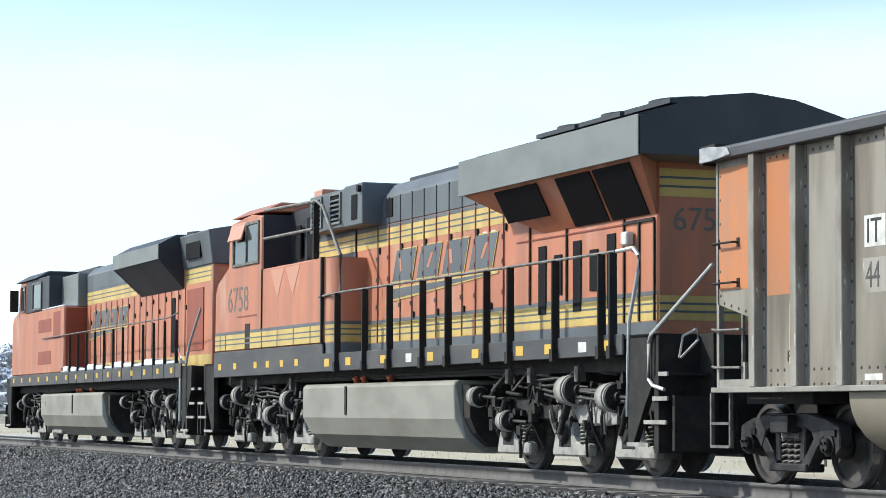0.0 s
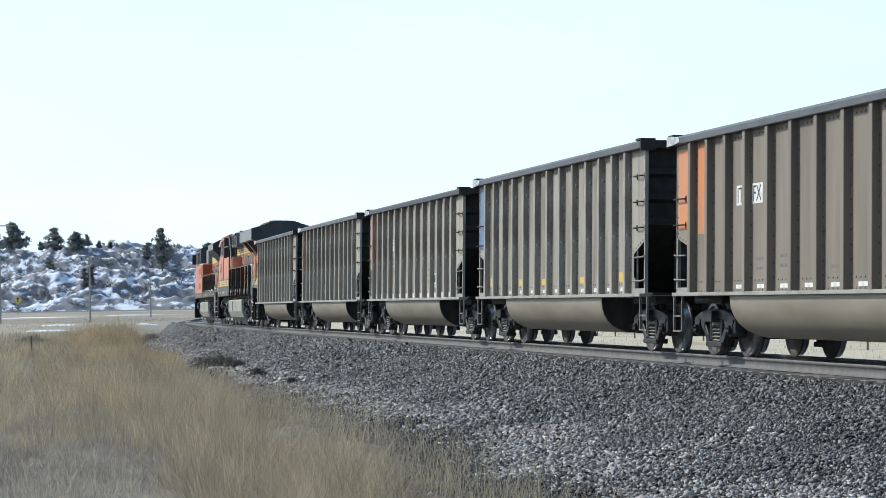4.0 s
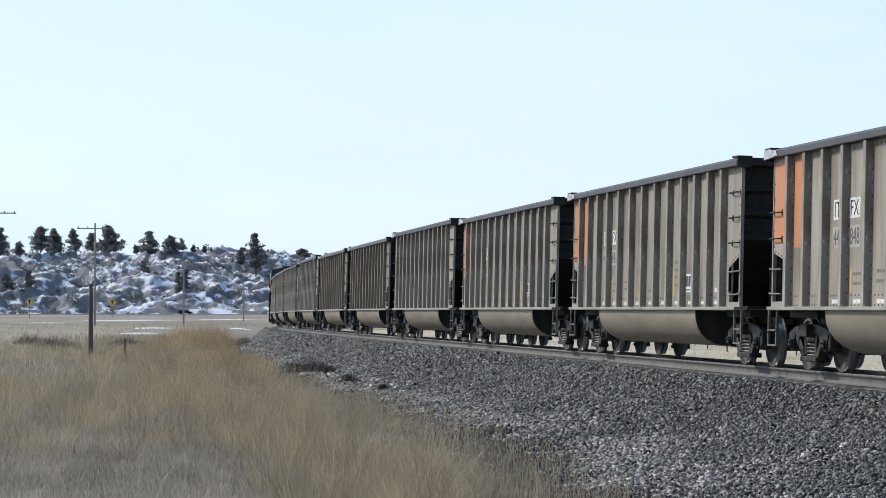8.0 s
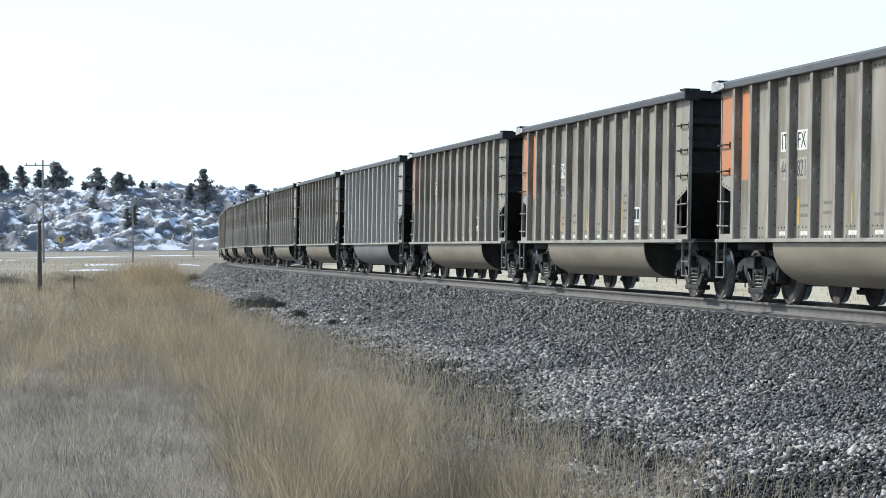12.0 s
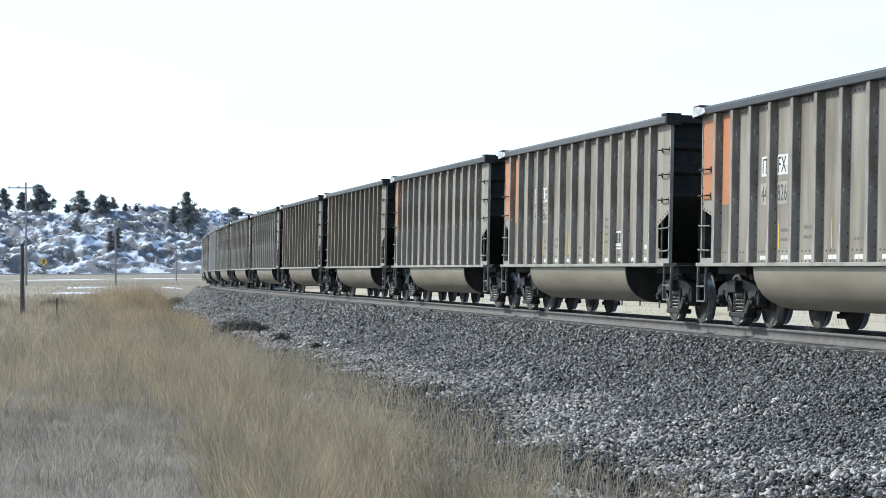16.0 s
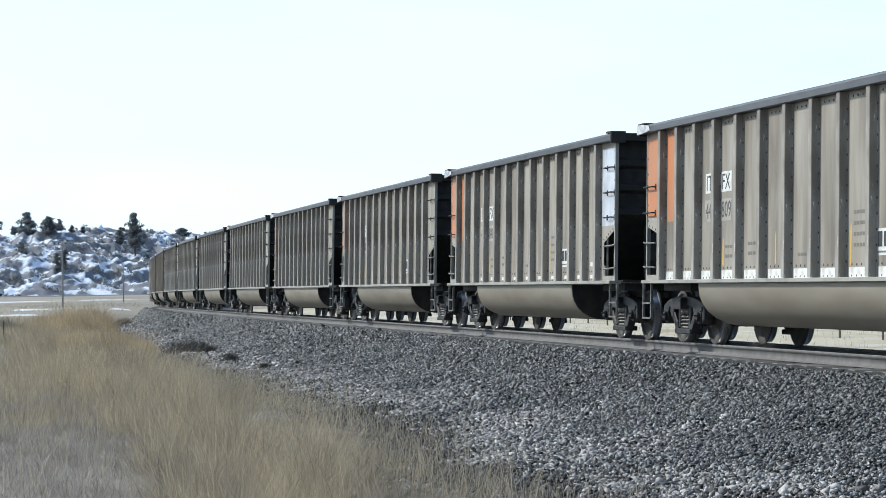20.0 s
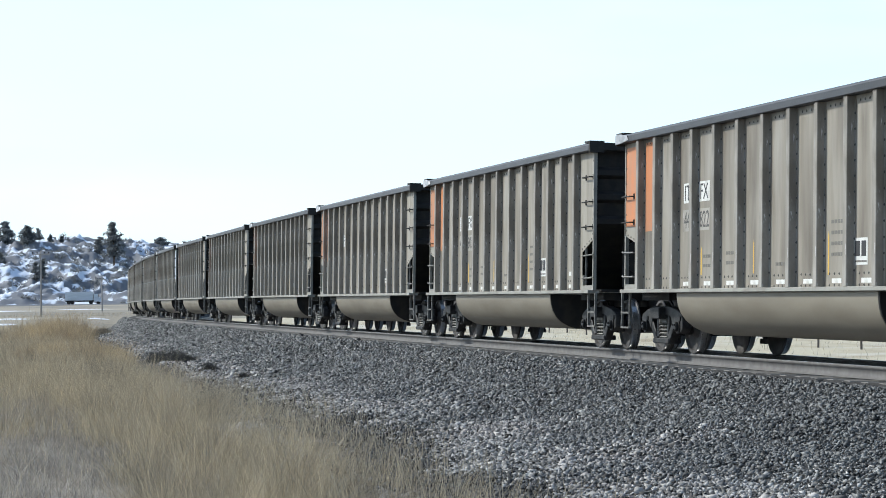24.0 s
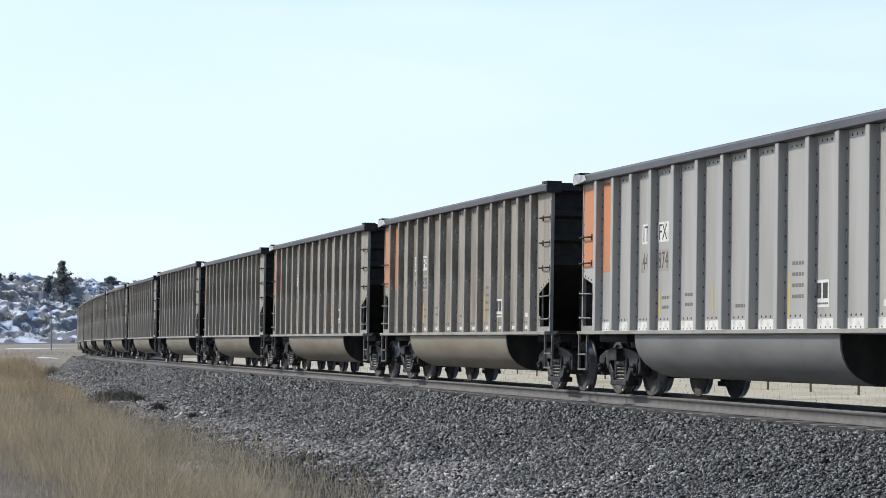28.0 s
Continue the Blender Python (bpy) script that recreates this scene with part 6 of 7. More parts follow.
short = [blades(98, round_eye, 0.16, 0.012, 1.0), blades(24, field_places(24, 140000, 17, 48, 0, 0.4), 0.13, 0.009, 1.3), blades(25, field_places(25, 80000, 45, 110, 0, 0.8), 0.18, 0.02, 1.0), blades(28, field_places(28, 90000, 17, 60, 1.4, 0.6), 0.24, 0.007, 0.9), blades(33, field_places(33, 40000, 17, 50, 0.8, 0.5), 0.2, 0.014, 1.6)]
tagged(new("short_grass", raw_mesh("short_grass", *joined(short), GREY_STRAW)), "short matted grey-brown dead grass on the field", "grass", kind="stuff")
r = np.random.RandomState(90)
far_side = on_line(r.uniform(-48, 150, 9000), -r.uniform(4.8, 34, 9000))
far_side[:, 2] = ground_z(far_side[:, 0], far_side[:, 1])
# Strong sun on the far side is put into this paler colour.
SUN_PALE = mat("bleached_grass", (0.66, 0.6, 0.48), 0.8, 0, (0.5, 0.45, 0.36), 0.8, (0.2, 0.2, 0.2), (0.45, 0.65), 0.15, 20, 0, island=0.2, thin=0.35)
tagged(new("bleached_grass", raw_mesh("bleached_grass", *blades(31, far_side, 0.22, 0.03, 0.9), SUN_PALE)), "bleached dry grass on the slope behind the line", "grass", kind="stuff")
VERGE = mat("pale_matted_grass", (0.5, 0.44, 0.315), 0.9, 0, (0.32, 0.255, 0.165), 0.8, (0.5, 0.15, 0.5), (0.48, 0.68), 0.2, 9, 0.3, 6, third=(0.54, 0.5, 0.41), third_scale=(0.12, 0.12, 0.12), third_range=(0.52, 0.6))
vs, vl = np.arange(-120, 221, 3.0), -np.concatenate([np.arange(7, 40, 2.0), np.arange(40, 170, 8.0)])
VS, VL = np.meshgrid(vs, vl, indexing="ij")
verge_v = on_line(VS, VL).reshape(-1, 3)
verge_v[:, 2] = ground_z(verge_v[:, 0], verge_v[:, 1]) + 0.05 + 0.03 * waves(verge_v[:, 0], verge_v[:, 1], 5, 92)
tagged(new("verge", raw_mesh("verge", verge_v, grid_faces(len(vs), len(vl)), VERGE, smooth=True)), "pale matted grass with thin snow behind the line", "verge", kind="structure")
meadow = [blades(26, field_places(26, 110000, 60, 170, 6.0, 3.0), 0.28, 0.018, 0.8), blades(27, field_places(27, 60000, 160, 420, 18.0, 3.5), 0.26, 0.045, 0.8)]
tagged(new("meadow_grass", raw_mesh("meadow_grass", *joined(meadow), PALE_STRAW)), "patches of pale dry grass across the field", "grass", kind="stuff")


def brush(name, x, y, size, seed, label, twig=0.012):
    """A low dark bush of many twigs."""
    r = np.random.RandomState(seed)
    a, k = r.uniform(0, math.tau, 900), np.sqrt(r.uniform(0, 1, 900))
    p = np.stack([x + size * k * np.cos(a), y + size * k * np.sin(a), 0 * a], -1)
    s, lat = beside(p[:, 0], p[:, 1])
    p[:, 2] = np.maximum(ground_z(p[:, 0], p[:, 1]), on_line(s, lat, bank_z(s, lat))[:, 2])
    v, f = blades(seed, p, 0.16 + 0.45 * size, twig, 0.9)
    v = v.reshape(-1, 5, 3)
    v[:, 2:, 2] = p[:, None, 2] + (v[:, 2:, 2] - p[:, None, 2]) * (1 - 0.75 * k ** 2)[:, None]
    v = v.reshape(-1, 3)
    return tagged(new(name, raw_mesh(name, v, f, SAGE if twig < 0.02 else DRY_BRUSH)), label, "bush", "low bushes by the line")


def at_angle(turn, d, z=0.0):
    return -d * math.sin(radians(turn)), d * math.cos(radians(turn)), z


for k, (turn, d, size) in enumerate(((5.3, 77, 0.75), (4.95, 76, 0.5), (5.6, 78, 0.4),  (4.3, 66, 0.2), (3.5, 60, 0.1))):
    x, y, _ = at_angle(turn, d)
    brush("bush", x, y, size, 40 + k, "low dark dead bush on the gravel bank")
for k, (turn, d, size) in enumerate(((7.95, 136, 1.1), (7.3, 142, 1.0), (7.62, 130, 0.7), (9.6, 150, 1.2), (11.2, 145, 1.4), (11.8, 160, 1.2), (6.9, 150, 0.8))):
    x, y, _ = at_angle(turn, d)
    brush("bush", x, y, size, 50 + k, "low grey-brown brush in the dry field", 0.03)

# ---- poles, posts, signs ----
POLE = mat("weathered_pole_wood", (0.1, 0.085, 0.072), 0.9, 0, (0.17, 0.15, 0.13), 0.7, (6, 6, 0.4), (0.4, 0.65), 0.2, 30, 0.2)
# Far poles get a lighter wood that stands in for distance haze.
POLE_HAZY = mat("hazy_far_pole_wood", (0.27, 0.25, 0.235), 0.9, 0, (0.36, 0.34, 0.32), 0.7, (6, 6, 0.4), (0.4, 0.65), 0.2, 30, 0.2)
SIGN_Y = mat("yellow_sign_face", (0.66, 0.48, 0.16), 0.5, 0, fine=0.08, bump=0.02)


def footing(x, y):
    return float(ground_z(np.array([x]), np.array([y]))[0])


def pole(turn, d, height, r, arms=(), label="weathered wooden line pole with a crossarm", wood=None):
    x, y, _ = at_angle(turn, d)
    z = footing(x, y) - 0.2
    ob = thing("utility_pole", label, "pole", "line poles")
    ob.matrix_basis = pose(x, y, z, 0, 0, turn)
    n = 10
    def shaft(bm):
        rings = []
        for k in range(6):
            h, rr = height * k / 5, r * (1 - 0.35 * k / 5)
            rings.append([bm.verts.new((rr * math.cos(a * math.tau / n), rr * math.sin(a * math.tau / n), h)) for a in range(n)])
        for q, w in zip(rings, rings[1:]):
            for a in range(n):
                bm.faces.new((q[a], q[(a + 1) % n], w[(a + 1) % n], w[a]))
        bm.faces.new(rings[-1])
    part("shaft", mesh("shaft_%.1f_%.2f" % (height, r), shaft, wood or POLE, smooth=True), ob)
    for h, half in arms:
        part("crossarm", mesh("crossarm_%.1f" % half, lambda bm: box(bm, -half, half, -0.16, -0.04, -0.08, 0.08), wood or POLE, bevel=0.015), ob, pose(0, 0, h))
        for k in (-0.9, -0.4, 0.4, 0.9):
            part("insulator", mesh("insulator", lambda bm: rod(bm, [(0, -0.1, 0.08), (0, -0.1, 0.3)], 0.07, 8), DARK), ob, pose(k * half, 0, h))
    return ob


pole(10.42, 118, 3.75, 0.125, (), "weathered wooden pole stub standing in the grass")
pole(10.33, 350, 15.1, 0.17, ((14.3, 2.6),), "tall bleached wooden power pole with a wide crossarm", POLE_HAZY)
pole(12.62, 330, 16.4, 0.17, ((15.6, 2.6),), "tall bleached wooden power pole with a wide crossarm", POLE_HAZY)
pole(8.24, 330, 9.2, 0.14, ((8.7, 1.2),), wood=POLE_HAZY)
pole(6.82, 480, 7.0, 0.14, ((6.6, 1.0),), wood=POLE_HAZY)
pole(5.7, 640, 7.0, 0.14, ((6.6, 1.0),), wood=POLE_HAZY)
pole(9.62, 112, 1.15, 0.05, (), "thin weathered fence post in the grass")


def road_sign(turn, d, size, high):
    x, y, _ = at_angle(turn, d)
    ob = thing("road_sign", "yellow diamond warning sign on a thin post", "road sign", "road signs")
    ob.matrix_basis = pose(x, y, footing(x, y), 0, 0, turn)
    part("post", mesh("sign_post", lambda bm: box(bm, -0.06, 0.06, -0.05, 0.05, -0.2, 4.0), STRAP), ob)
    part("plate", mesh("sign_plate", lambda bm: prism(bm, [(-1, 0), (0, -1), (1, 0), (0, 1)], -0.09, -0.06), SIGN_Y), ob, pose(0, 0, high) @ Matrix.Scale(size, 4))
    part("symbol", mesh("sign_symbol", lambda bm: (box(bm, -0.12, 0.12, -0.096, -0.091, -0.45, 0.3), prism(bm, [(-0.4, 0.2), (0.4, 0.2), (0, 0.6)], -0.096, -0.091)), BLACK), ob, pose(0, 0, high) @ Matrix.Scale(size, 4), "black arrow")


road_sign(9.92, 600, 1.1, 4.0)
road_sign(11.85, 600, 1.1, 4.2)

# fence behind the line
fence = thing("fence", "low wire fence of weathered wooden posts behind the line", "fence")
fence_line = [on_line(s, -21.0) for s in np.arange(-45, 130, 4.6)]
for k, p in enumerate(fence_line):
    z = footing(p[0], p[1])
    part("post", mesh("fence_post_%d" % (k % 3), lambda bm: rod(bm, [(0, 0, -0.2), (0.02 * (k % 3), 0, 0.95 + 0.08 * (k % 3))], 0.045, 7), POLE), fence, pose(float(p[0]), float(p[1]), z))
for h in (0.45, 0.75, 1.05):
    part("wire", mesh("fence_wire_%d" % (h * 100), lambda bm: rod(bm, [(float(p[0]), float(p[1]), footing(p[0], p[1]) + h) for p in fence_line[::3]], 0.008, 4), STRAP), fence)

# ---- snow left on the fields ----
SNOW = mat("old_snow", (0.78, 0.8, 0.84), 0.8, 0, (0.6, 0.62, 0.65), 0.5, (0.6, 0.6, 0.6), (0.4, 0.65), 0.05, 8, 0.3, 3)


def snow_patch(x, y, a, b, seed):
    r = np.random.RandomState(seed)
    n, rings = 26, 4
    rough = 1 + 0.25 * np.cumsum(r.normal(0, 0.35, n)) / 3
    verts, faces = [], []
    for j in range(rings + 1):
        for k in range(n):
            q = j / rings * rough[k]
            px, py = x + a * q * math.cos(k * math.tau / n), y + b * q * math.sin(k * math.tau / n)
            verts.append((px, py, footing(px, py) + 0.08 * (1 - (j / rings) ** 2) - (0.1 if j == rings else -0.03)))
    for j in range(rings):
        for k in range(n):
            faces.append((j * n + k, j * n + (k + 1) % n, (j + 1) * n + (k + 1) % n, (j + 1) * n + k))
    tagged(new("snow_patch", raw_mesh("snow_patch", verts, faces, SNOW, smooth=True)), "thin patch of old snow lying on the grass", "snow", "snow patches on the field")


for k, (turn, d, a, b) in enumerate(((9.3, 240, 2.4, 3), (9.0, 300, 2.6, 5), (6.9, 300, 1.6, 3), (11.5, 420, 5, 8), (9.6, 520, 14, 6), (7.2, 560, 9, 5))):
    x, y, _ = at_angle(turn, d)
    snow_patch(x, y, a, b, 60 + k)
# ---- road, hill, trees ----
ASPHALT = mat("grey_road", (0.16, 0.16, 0.165), 0.85, 0, (0.11, 0.11, 0.115), 0.6, (0.1, 0.3, 0.3), (0.4, 0.65), 0.1, 5, 0.1)
rx = np.linspace(-900, 500, 120)
road_v = np.concatenate([np.stack([rx, 0 * rx + y, ground_z(rx, 0 * rx + 775) + z], -1) for y, z in ((765, -0.1), (767, 0.25), (781, 0.3), (783, -0.1))])
road_f = np.concatenate([np.stack([np.arange(119) + k * 120, np.arange(119) + k * 120 + 1, np.arange(119) + k * 120 + 121, np.arange(119) + k * 120 + 120], -1) for k in range(3)])
tagged(new("road", raw_mesh("road", road_v, road_f, ASPHALT)), "grey two-lane road across the field below the hill", "road", kind="structure")

SNOW_AT = 1.785
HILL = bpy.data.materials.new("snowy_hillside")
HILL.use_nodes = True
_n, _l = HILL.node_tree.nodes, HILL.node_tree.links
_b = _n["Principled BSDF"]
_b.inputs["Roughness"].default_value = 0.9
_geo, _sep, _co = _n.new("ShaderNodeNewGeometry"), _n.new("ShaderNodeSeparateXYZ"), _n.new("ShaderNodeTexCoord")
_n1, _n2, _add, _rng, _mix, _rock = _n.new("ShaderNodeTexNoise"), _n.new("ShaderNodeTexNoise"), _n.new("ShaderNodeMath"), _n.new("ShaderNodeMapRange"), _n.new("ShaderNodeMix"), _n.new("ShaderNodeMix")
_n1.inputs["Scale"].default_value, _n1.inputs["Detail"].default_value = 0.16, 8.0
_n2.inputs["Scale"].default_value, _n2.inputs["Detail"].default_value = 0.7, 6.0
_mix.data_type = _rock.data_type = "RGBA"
# Rock blued as if by distance haze, snow blued as if in shade.
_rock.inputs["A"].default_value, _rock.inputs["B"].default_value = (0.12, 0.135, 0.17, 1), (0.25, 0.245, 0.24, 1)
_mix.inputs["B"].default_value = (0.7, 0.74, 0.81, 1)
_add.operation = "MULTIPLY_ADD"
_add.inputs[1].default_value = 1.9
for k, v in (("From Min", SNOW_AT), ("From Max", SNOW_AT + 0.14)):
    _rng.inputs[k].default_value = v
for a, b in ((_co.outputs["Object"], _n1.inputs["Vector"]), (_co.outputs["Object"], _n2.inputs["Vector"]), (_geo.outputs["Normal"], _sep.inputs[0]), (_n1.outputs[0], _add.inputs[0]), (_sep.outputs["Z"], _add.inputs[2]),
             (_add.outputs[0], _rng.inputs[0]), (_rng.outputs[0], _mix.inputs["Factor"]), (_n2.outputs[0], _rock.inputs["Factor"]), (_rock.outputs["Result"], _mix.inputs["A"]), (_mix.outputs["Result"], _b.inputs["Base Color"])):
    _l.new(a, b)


def hill_z(x, y):
    """A slope of broken ledges: flat treads where snow lies, steep rock between."""
    foot = 789 + 5 * waves(x, 0 * x, 120, 31)
    rise = np.clip((y - foot) / 92, 0, 1)
    h = 20.5 * rise ** 0.85 * (1 + 0.1 * waves(x, y * 0.3, 160, 34))
    on = np.clip(rise * 8, 0, 1)
    wx, wy = x + 5 * waves(x, y, 24, 41), y + 5 * waves(x, y, 24, 42)
    lump = 1 - np.abs(waves(wx, wy, 15, 36)) * 2.2
    lump2 = 1 - np.abs(waves(wx, wy, 7, 43)) * 2.2
    u = h + on * (3.6 * waves(x, y, 34, 35) + 2.4 * lump + 1.3 * lump2 + 0.9 * waves(x, y, 5, 37))
    ledge = 2.6 + 0.6 * waves(x, y, 70, 38)
    k = u / ledge
    q = k - np.floor(k)
    t = np.clip((q - 0.5) / 0.42, 0, 1)
    broken = ledge * (np.floor(k) + 0.35 * q + 0.65 * t * t * (3 - 2 * t))
    z = 0.3 * broken + 0.7 * u + on * (0.45 * waves(x, y, 2.6, 39) + 0.3 * waves(x, y, 1.6, 40)) - 1.2 * on
    return np.where(y < 787, -1.6, -0.75) + np.maximum(z, -0.2) + 0.01 * np.clip(y - 890, 0, 400)


hx, hy = spread(-1400, 1400, -225, 10, 0.9), spread(784, 1500, 785, 900, 0.8)
HX, HY = np.meshgrid(hx, hy, indexing="ij")
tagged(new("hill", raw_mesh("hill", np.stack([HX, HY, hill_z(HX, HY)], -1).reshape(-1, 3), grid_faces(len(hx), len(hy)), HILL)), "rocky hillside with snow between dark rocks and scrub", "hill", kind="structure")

# Needles paled to blue-grey: distance haze is put into the colour.
NEEDLES = mat("hazy_pine_needles", (0.18, 0.192, 0.195), 0.85, 0, (0.225, 0.222, 0.21), 0.7, (0.8, 0.8, 0.8), (0.4, 0.62), 0.2, 6, 0, island=0.35, thin=0.4)
BARK = mat("pine_bark", (0.1, 0.075, 0.055), 0.9, 0, (0.16, 0.12, 0.09), 0.7, (2, 2, 0.5), (0.4, 0.6), 0.2, 12, 0.2)


def tufts(r, centres, sizes, per):
    """Small leafy triangles scattered round the centres."""
    n = len(centres) * per
    c = np.repeat(centres, per, 0)
    w = np.repeat(sizes, per)
    u = r.normal(size=(n, 3))
    u /= np.linalg.norm(u, axis=1, keepdims=True)
    p = c + u * (w * r.uniform(0.2, 1, n) ** 0.5)[:, None] * np.array([1, 1, 0.55])
    v = p[:, None] + r.normal(0, 1, (n, 3, 3)) * (0.26 * w)[:, None, None]
    return v.reshape(-1, 3), np.arange(3 * n).reshape(-1, 3)


def pine(x, y, z, height, width, seed, bare=0.35):
    """A ponderosa: a tapering trunk, limbs, and a crown of many small tufts with gaps."""
    r = np.random.RandomState(seed)
    ob = thing("pine_tree", "ponderosa pine on the snowy hill, needles greyed for haze", "tree", "pines on the hill")
    ob.matrix_basis = pose(x, y, z)
    lean = r.uniform(-0.3, 0.3, 2)
    n_limb = 30
    hs = np.linspace(bare, 0.97, n_limb) * height
    limbs, centres, sizes = [], [], []
    for k, h in enumerate(hs):
        q = (h / height - bare) / (1 - bare)
        reach = width / 2 * (0.35 + 0.85 * math.sin(math.pi * min(1, 0.25 + q * 0.72))) * r.uniform(0.55, 1.15) * (1 - 0.5 * q)
        a = r.uniform(0, math.tau)
        base = Vector((lean[0] * q, lean[1] * q, h))
        tip = base + Vector((math.cos(a) * reach, math.sin(a) * reach, r.uniform(-0.2, 0.7)))
        limbs.append((base, tip))
        for f in (0.15, 0.55, 0.95):
            centres.append(base.lerp(tip, f))
            sizes.append(max(0.45, width * 0.16 * r.uniform(0.7, 1.3) * (1.15 - 0.5 * q)))
    centres.append(Vector((lean[0], lean[1], height * 0.97)))
    sizes.append(width * 0.12)

    def wood(bm):
        rod(bm, [(0, 0, -0.6), (lean[0] * 0.2, lean[1] * 0.2, height * 0.35)], 0.3 * height / 14, 8)
        rod(bm, [(lean[0] * 0.2, lean[1] * 0.2, height * 0.33), (lean[0] * 0.7, lean[1] * 0.7, height * 0.7)], 0.2 * height / 14, 7)
        rod(bm, [(lean[0] * 0.7, lean[1] * 0.7, height * 0.68), (lean[0], lean[1], height * 0.98)], 0.1 * height / 14, 6)
    part("trunk", mesh("trunk_%d" % seed, wood, BARK), ob)
    for k, (p, q) in enumerate(limbs[::3]):
        part("limb", mesh("limb_%d_%d" % (seed, k), lambda bm: rod(bm, [p, p.lerp(q, 0.6) + Vector((0, 0, 0.1)), q], 0.06, 5), BARK), ob)
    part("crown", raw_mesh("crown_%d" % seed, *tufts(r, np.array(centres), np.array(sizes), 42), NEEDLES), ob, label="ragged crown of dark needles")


# turn to the left; the rise of top and foot over the eye's level, and width, as slopes times 4245
SKYLINE = ((12.55, 142, 80, 40), (12.1, 117, 98, 20), (11.6, 144, 96, 36), (11.28, 141, 97, 30), (10.82, 140, 99, 30), (10.4, 134, 99, 26), (10.0, 145, 96, 46), (9.36, 112, 98, 14), (9.05, 137, 80, 38),
           (8.55, 129, 98, 32), (8.28, 124, 98, 20), (8.02, 112, 99, 11), (7.75, 106, 99, 8), (6.87, 110, 82, 22), (6.53, 134, 60, 38), (5.43, 107, 94, 26), (4.78, 98, 76, 32), (4.55, 101, 78, 26), (3.9, 100, 80, 30), (13.2, 130, 85, 36), (9.2, 84, 50, 26), (8.35, 66, 34, 20), (11.9, 70, 30, 26), (8.2, 72, 36, 22), (12.4, 60, 28, 30))
for k, (turn, top, foot_px, w) in enumerate(SKYLINE):
    best, place = 1e9, None
    for d in np.arange(800, 960, 2.0):
        x, y, _ = at_angle(turn, d)
        e = abs((float(hill_z(np.array([x]), np.array([y]))[0]) - EYE[2]) / d * 4245 - foot_px)
        if e < best - 0.3:
            best, place, dist = e, (x, y), d
    z = float(hill_z(np.array([place[0]]), np.array([place[1]]))[0])
    high = max(2.5, top / 4245 * dist + EYE[2] - z)
    pine(place[0], place[1], z, high, max(1.6, w / 4245 * dist), 100 + k, 0.12 if top - foot_px < 46 else 0.22)

r = np.random.RandomState(77)
n = 2000
sx, sy = r.uniform(-235, 20, n), 786 + 112 * r.uniform(0, 1, n) ** 1.15
keep = waves(sx, sy, 40, 78) + 0.5 * waves(sx, sy, 15, 79) > -0.12
sx, sy = sx[keep], sy[keep]
sz = hill_z(sx, sy)
scrub = tufts(r, np.stack([sx, sy, sz + 0.7], -1), r.uniform(0.6, 1.8, len(sx)), 22)
tagged(new("hill_scrub", raw_mesh("hill_scrub", *scrub, NEEDLES)), "juniper scrub scattered over the snowy slope, greyed for haze", "scrub", kind="stuff")

# ---- traffic on the road ----
TRAILER = {"grey": mat("grey_trailer", (0.2, 0.22, 0.23), 0.5, 0.1, fine=0.08, bump=0.03), "white": mat("white_trailer", (0.62, 0.64, 0.66), 0.5, 0.0, (0.5, 0.52, 0.54), 0.5, (0.5, 0.5, 2), (0.4, 0.6), 0.05, 8, 0.03)}


def lorry(colour, label, length):
    ob = thing("truck", label, "truck", "trucks on the road")
    part("trailer", mesh("trailer_" + colour, lambda bm: box(bm, -length / 2, length / 2 - 2.6, -1.28, 1.28, 1.25, 4.0), TRAILER[colour], bevel=0.06), ob)
    part("chassis", mesh("chassis_" + colour, lambda bm: box(bm, -length / 2, length / 2, -0.6, 0.6, 0.8, 1.24), DARK), ob)
    part("cab", mesh("lorry_cab_" + colour, lambda bm: prism(bm, [(length / 2 - 2.3, 0.7), (length / 2, 0.7), (length / 2, 1.9), (length / 2 - 0.8, 2.1), (length / 2 - 1.1, 3.2), (length / 2 - 2.3, 3.3)], -1.2, 1.2), TRAILER[colour], bevel=0.06), ob)
    part("windscreen", mesh("lorry_glass_" + colour, lambda bm: prism(bm, [(length / 2 - 0.78, 2.15), (length / 2 - 0.74, 2.17), (length / 2 - 1.02, 3.1), (length / 2 - 1.06, 3.08)], -1.05, 1.05), PANE), ob)
    for x in (-length / 2 + 1.0, -length / 2 + 2.2, length / 2 - 3.4, length / 2 - 1.0):
        for y in (-1.05, 1.05):
            part("wheel", mesh("lorry_wheel", lambda bm: spun(bm, [(0.1, -0.16), (0.3, -0.16), (0.5, -0.14), (0.52, 0.0), (0.5, 0.14), (0.3, 0.16), (0.1, 0.16)], 16), DARK), ob, pose(x, y, 0.52))
    return ob


GREY_LORRY = lorry("grey", "dark grey truck with a box trailer on the road", 11.0)
WHITE_LORRY = lorry("white", "white truck with a box trailer on the road", 11.5)


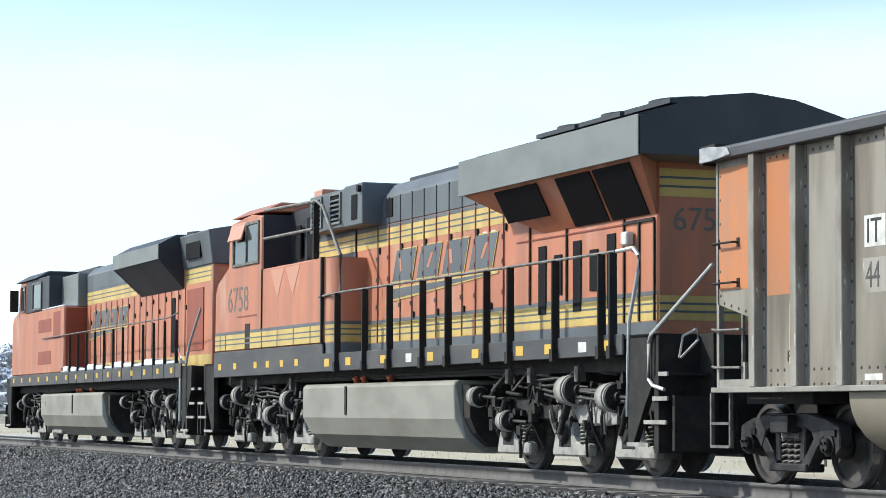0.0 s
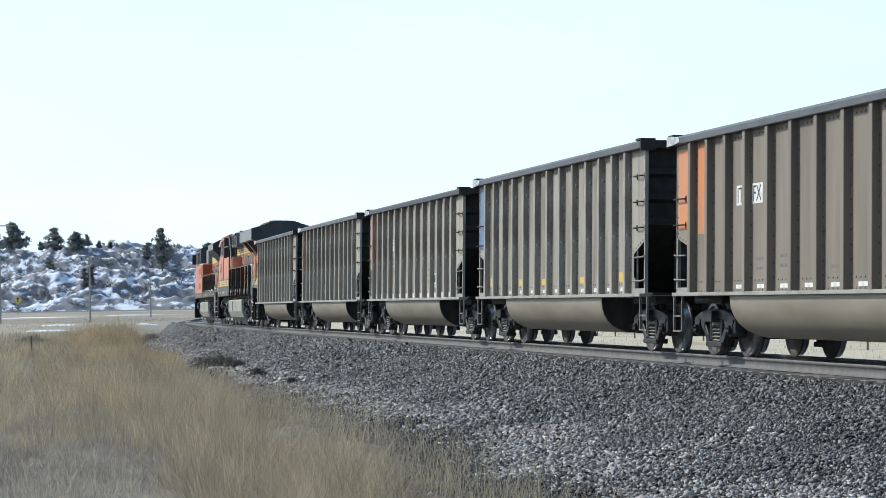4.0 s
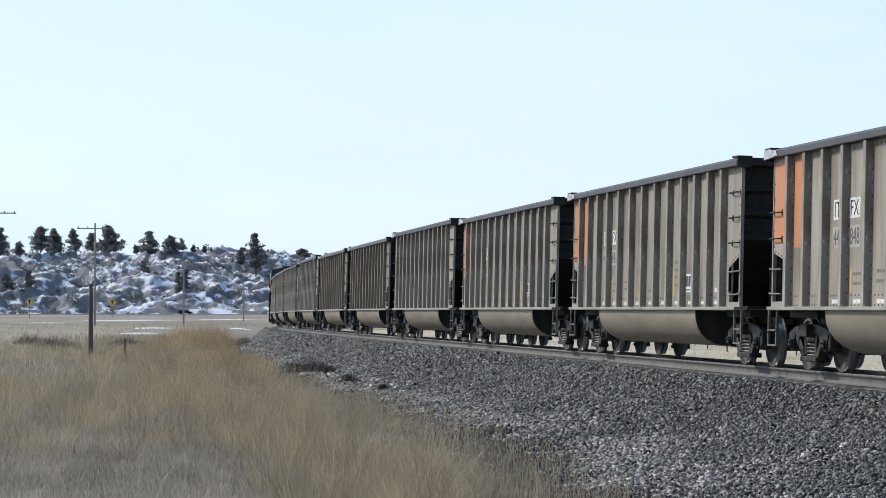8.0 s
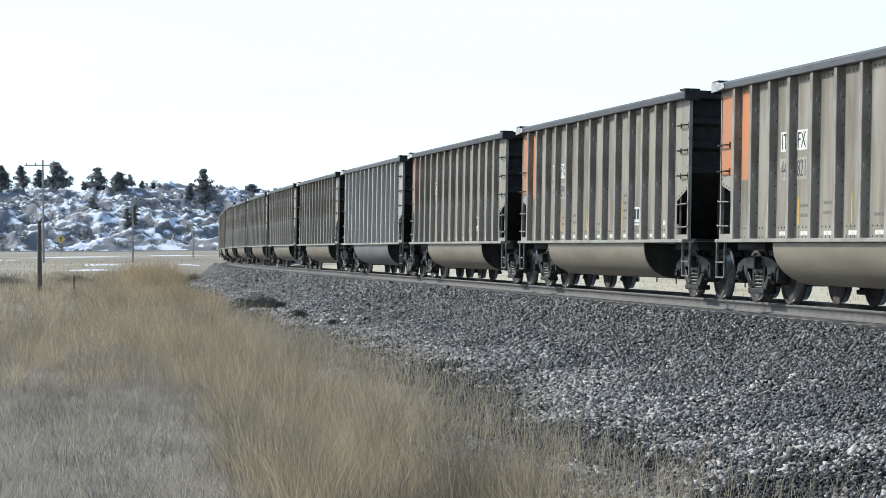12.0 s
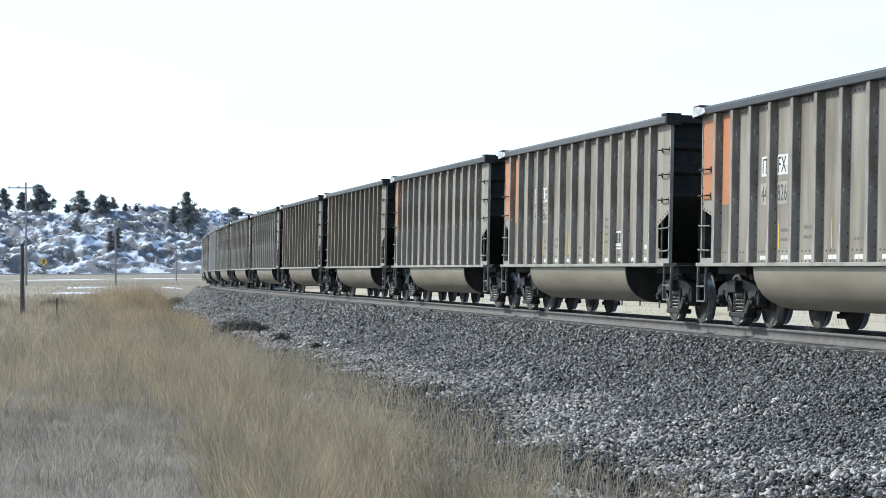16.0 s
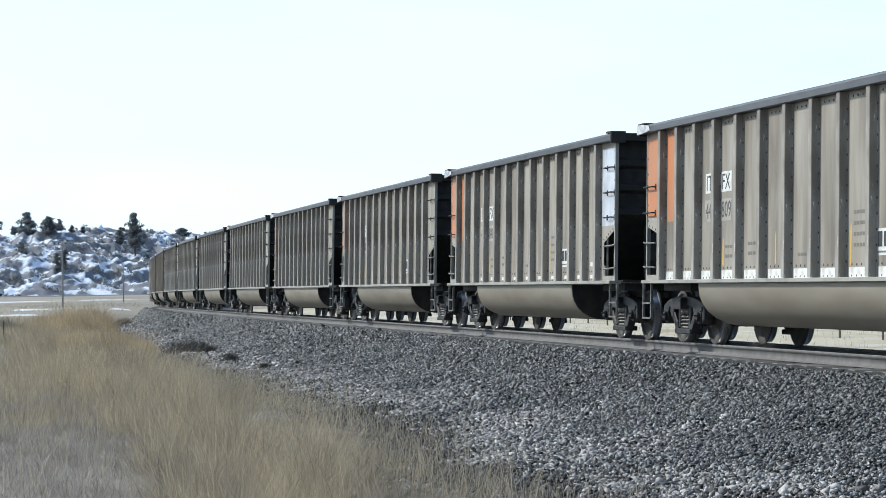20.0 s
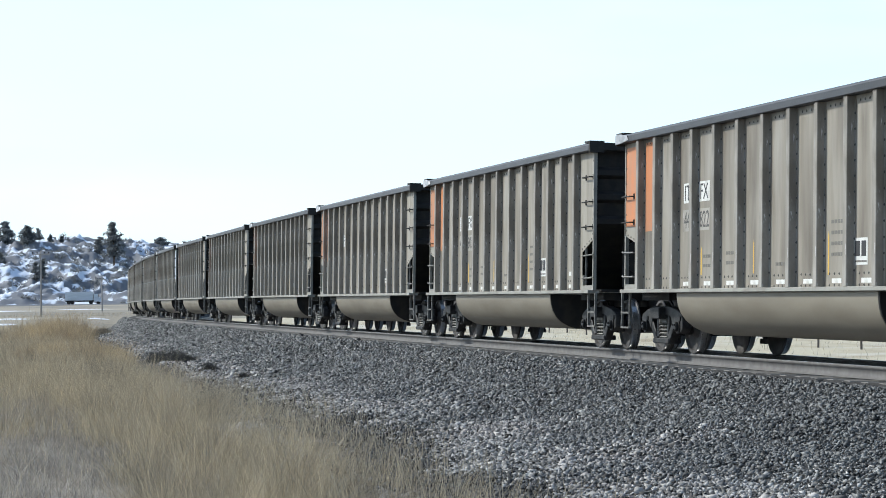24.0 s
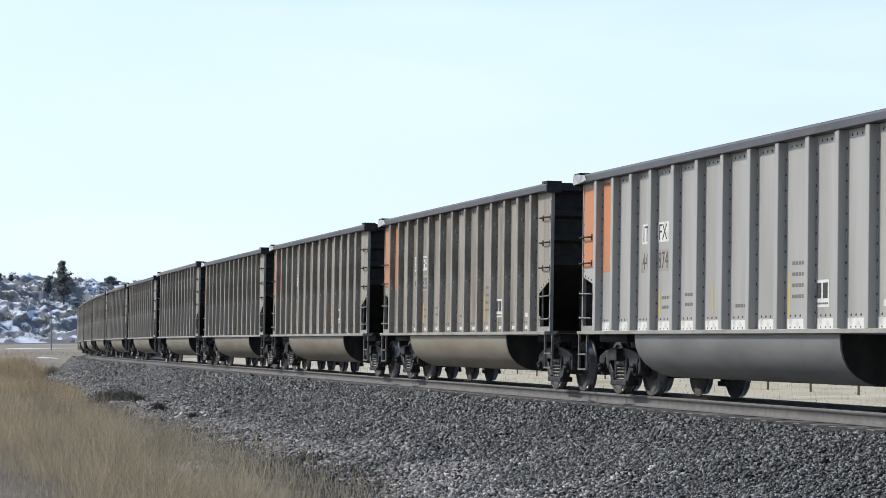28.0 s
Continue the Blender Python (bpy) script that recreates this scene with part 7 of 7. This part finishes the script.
def small_car():
    ob = thing("car", "dark car driving on the road below the hill", "car")
    part("body", mesh("car_body", lambda bm: prism(bm, [(-2.2, 0.35), (2.2, 0.35), (2.25, 0.75), (1.3, 0.95), (0.7, 1.45), (-1.2, 1.5), (-2.0, 1.0), (-2.25, 0.9)], -0.88, 0.88), DARK, bevel=0.05), ob)
    for y in (-0.885, 0.885):
        part("side_window", mesh("car_glass_%d" % (y > 0), lambda bm: prism(bm, [(-1.6, 1.0), (1.0, 1.0), (0.6, 1.38), (-1.15, 1.42)], y - 0.005, y + 0.005), PANE), ob)
        for x in (-1.4, 1.4):
            part("wheel", mesh("car_wheel", lambda bm: spun(bm, [(0.08, -0.1), (0.2, -0.1), (0.32, -0.08), (0.33, 0), (0.32, 0.08), (0.2, 0.1), (0.08, 0.1)], 14), DARK), ob, pose(x, y * 0.9, 0.33))
    return ob


SMALL_CAR = small_car()

# ---- the train ----
GREY = "grey ribbed aluminium coal car "
KINDS = {  # number in the train: panel colour, road number, marks, squares, foot, label
    1: ("orange", "44912"), 2: ("orange", "44816"), 3: ("orange", "44850"), 4: ("blue", ""), 7: ("blue", ""), 10: ("orange", "44848"), 15: ("orange", "44821"), 20: ("orange", "44826"), 30: ("orange", "44822"),
    12: (None, ""), 13: ("orange", "44842"), 18: ("orange", "44798"), 21: ("orange", "44824"), 24: ("silver", "44848"), 25: ("orange", "44809"),
    26: ("orange", "44793"), 27: ("orange", "44852"), 29: ("orange", "44801"), 31: ("green", "44769"), 32: ("orange", "44901"), 33: ("orange", "44863"),
    34: ("orange", "44828"), 35: ("orange", "44874"),
    8: ("orange", "44817"), 9: ("orange", "44841"), 11: ("orange", "44910"), 14: ("orange", "44896"), 19: ("orange", "44867"), 22: ("orange", "44872"), 23: ("orange", "44880"),
}
WORDS = {"orange": "with a faded orange panel", "blue": "with blue panel and yellow squares", "green": "with green panel and yellow squares",
         "silver": "with orange panel and silver corner", None: "of lighter clean bare metal"}
CARS = []
for i in range(1, 41):
    panel, number = KINDS.get(i, ("orange", ""))
    CARS.append(coal_car(GREY + WORDS[panel] + (" and graffiti" if i == 32 else ""), panel, number, marks=panel != "blue" and i not in (12, 18), squares=panel in ("blue", "green") or i in (12, 27),
                         foot="white" if i in (3, 35, 25, 26) else "pale", clean=i in (12, 35), old=i in (16, 17, 5, 6), letters="LX" if i == 19 else "FX"))
graffiti(CARS[31])
LOCOS = [lead_loco(), big_loco()]
PITCH = 16.18
PACE = ((0, 1, 3, 5.5, 11, 14.5, 17, 21, 23.5, 26, 28), (0.28, 0.22, -0.02, -0.17, -0.15, -0.02, 0.03, 0.16, 0.2, 0.0, -0.24))  # the train slows and gains a little


def motions():
    """The train rolls away along the line; its wheels turn."""
    seconds = [float(t) for t in range(29)]

    def run(t):
        return START + SPEED * t + float(np.interp(t, PACE[0], PACE[1]))
    for i, car in enumerate(CARS):
        walk(car, [(t, riding(run(t) + PITCH * (0.5 - i))) for t in seconds])
    for ob, ahead in ((LOCOS[1], PITCH + 10.9), (LOCOS[0], PITCH + 22.3 + 11.0)):
        walk(ob, [(t, riding(run(t) + ahead)) for t in seconds])
    for ob, t0, turn, rate in ((GREY_LORRY, 2.4, 6.06, 0.87), (WHITE_LORRY, 23.5, 7.6, 0.71), (SMALL_CAR, 8.0, 8.2, 0.93)):
        rows = []
        for t in (0.0, 7.0, 14.0, 21.0, 28.0):
            x = -774 * math.tan(radians(turn)) + (t - t0) * 774 * radians(rate)
            rows.append((t, pose(x, 774, footing(x, 775) + 0.28)))
        walk(ob, rows)
    for (kind, x), wheels in WHEELSETS.items():
        r = R_WHEEL if kind == "car" else 0.533
        walk(wheels[0], [(k / 30, pose(x, 0, r) @ Matrix.Rotation(SPEED / r * k / 30, 4, "Y")) for k in range(841)])
        keys = wheels[0].animation_data
        for w in wheels[1:]:
            w.rotation_mode = "QUATERNION"
            own = w.animation_data_create()
            own.action, own.action_slot = keys.action, keys.action_slot


motions()
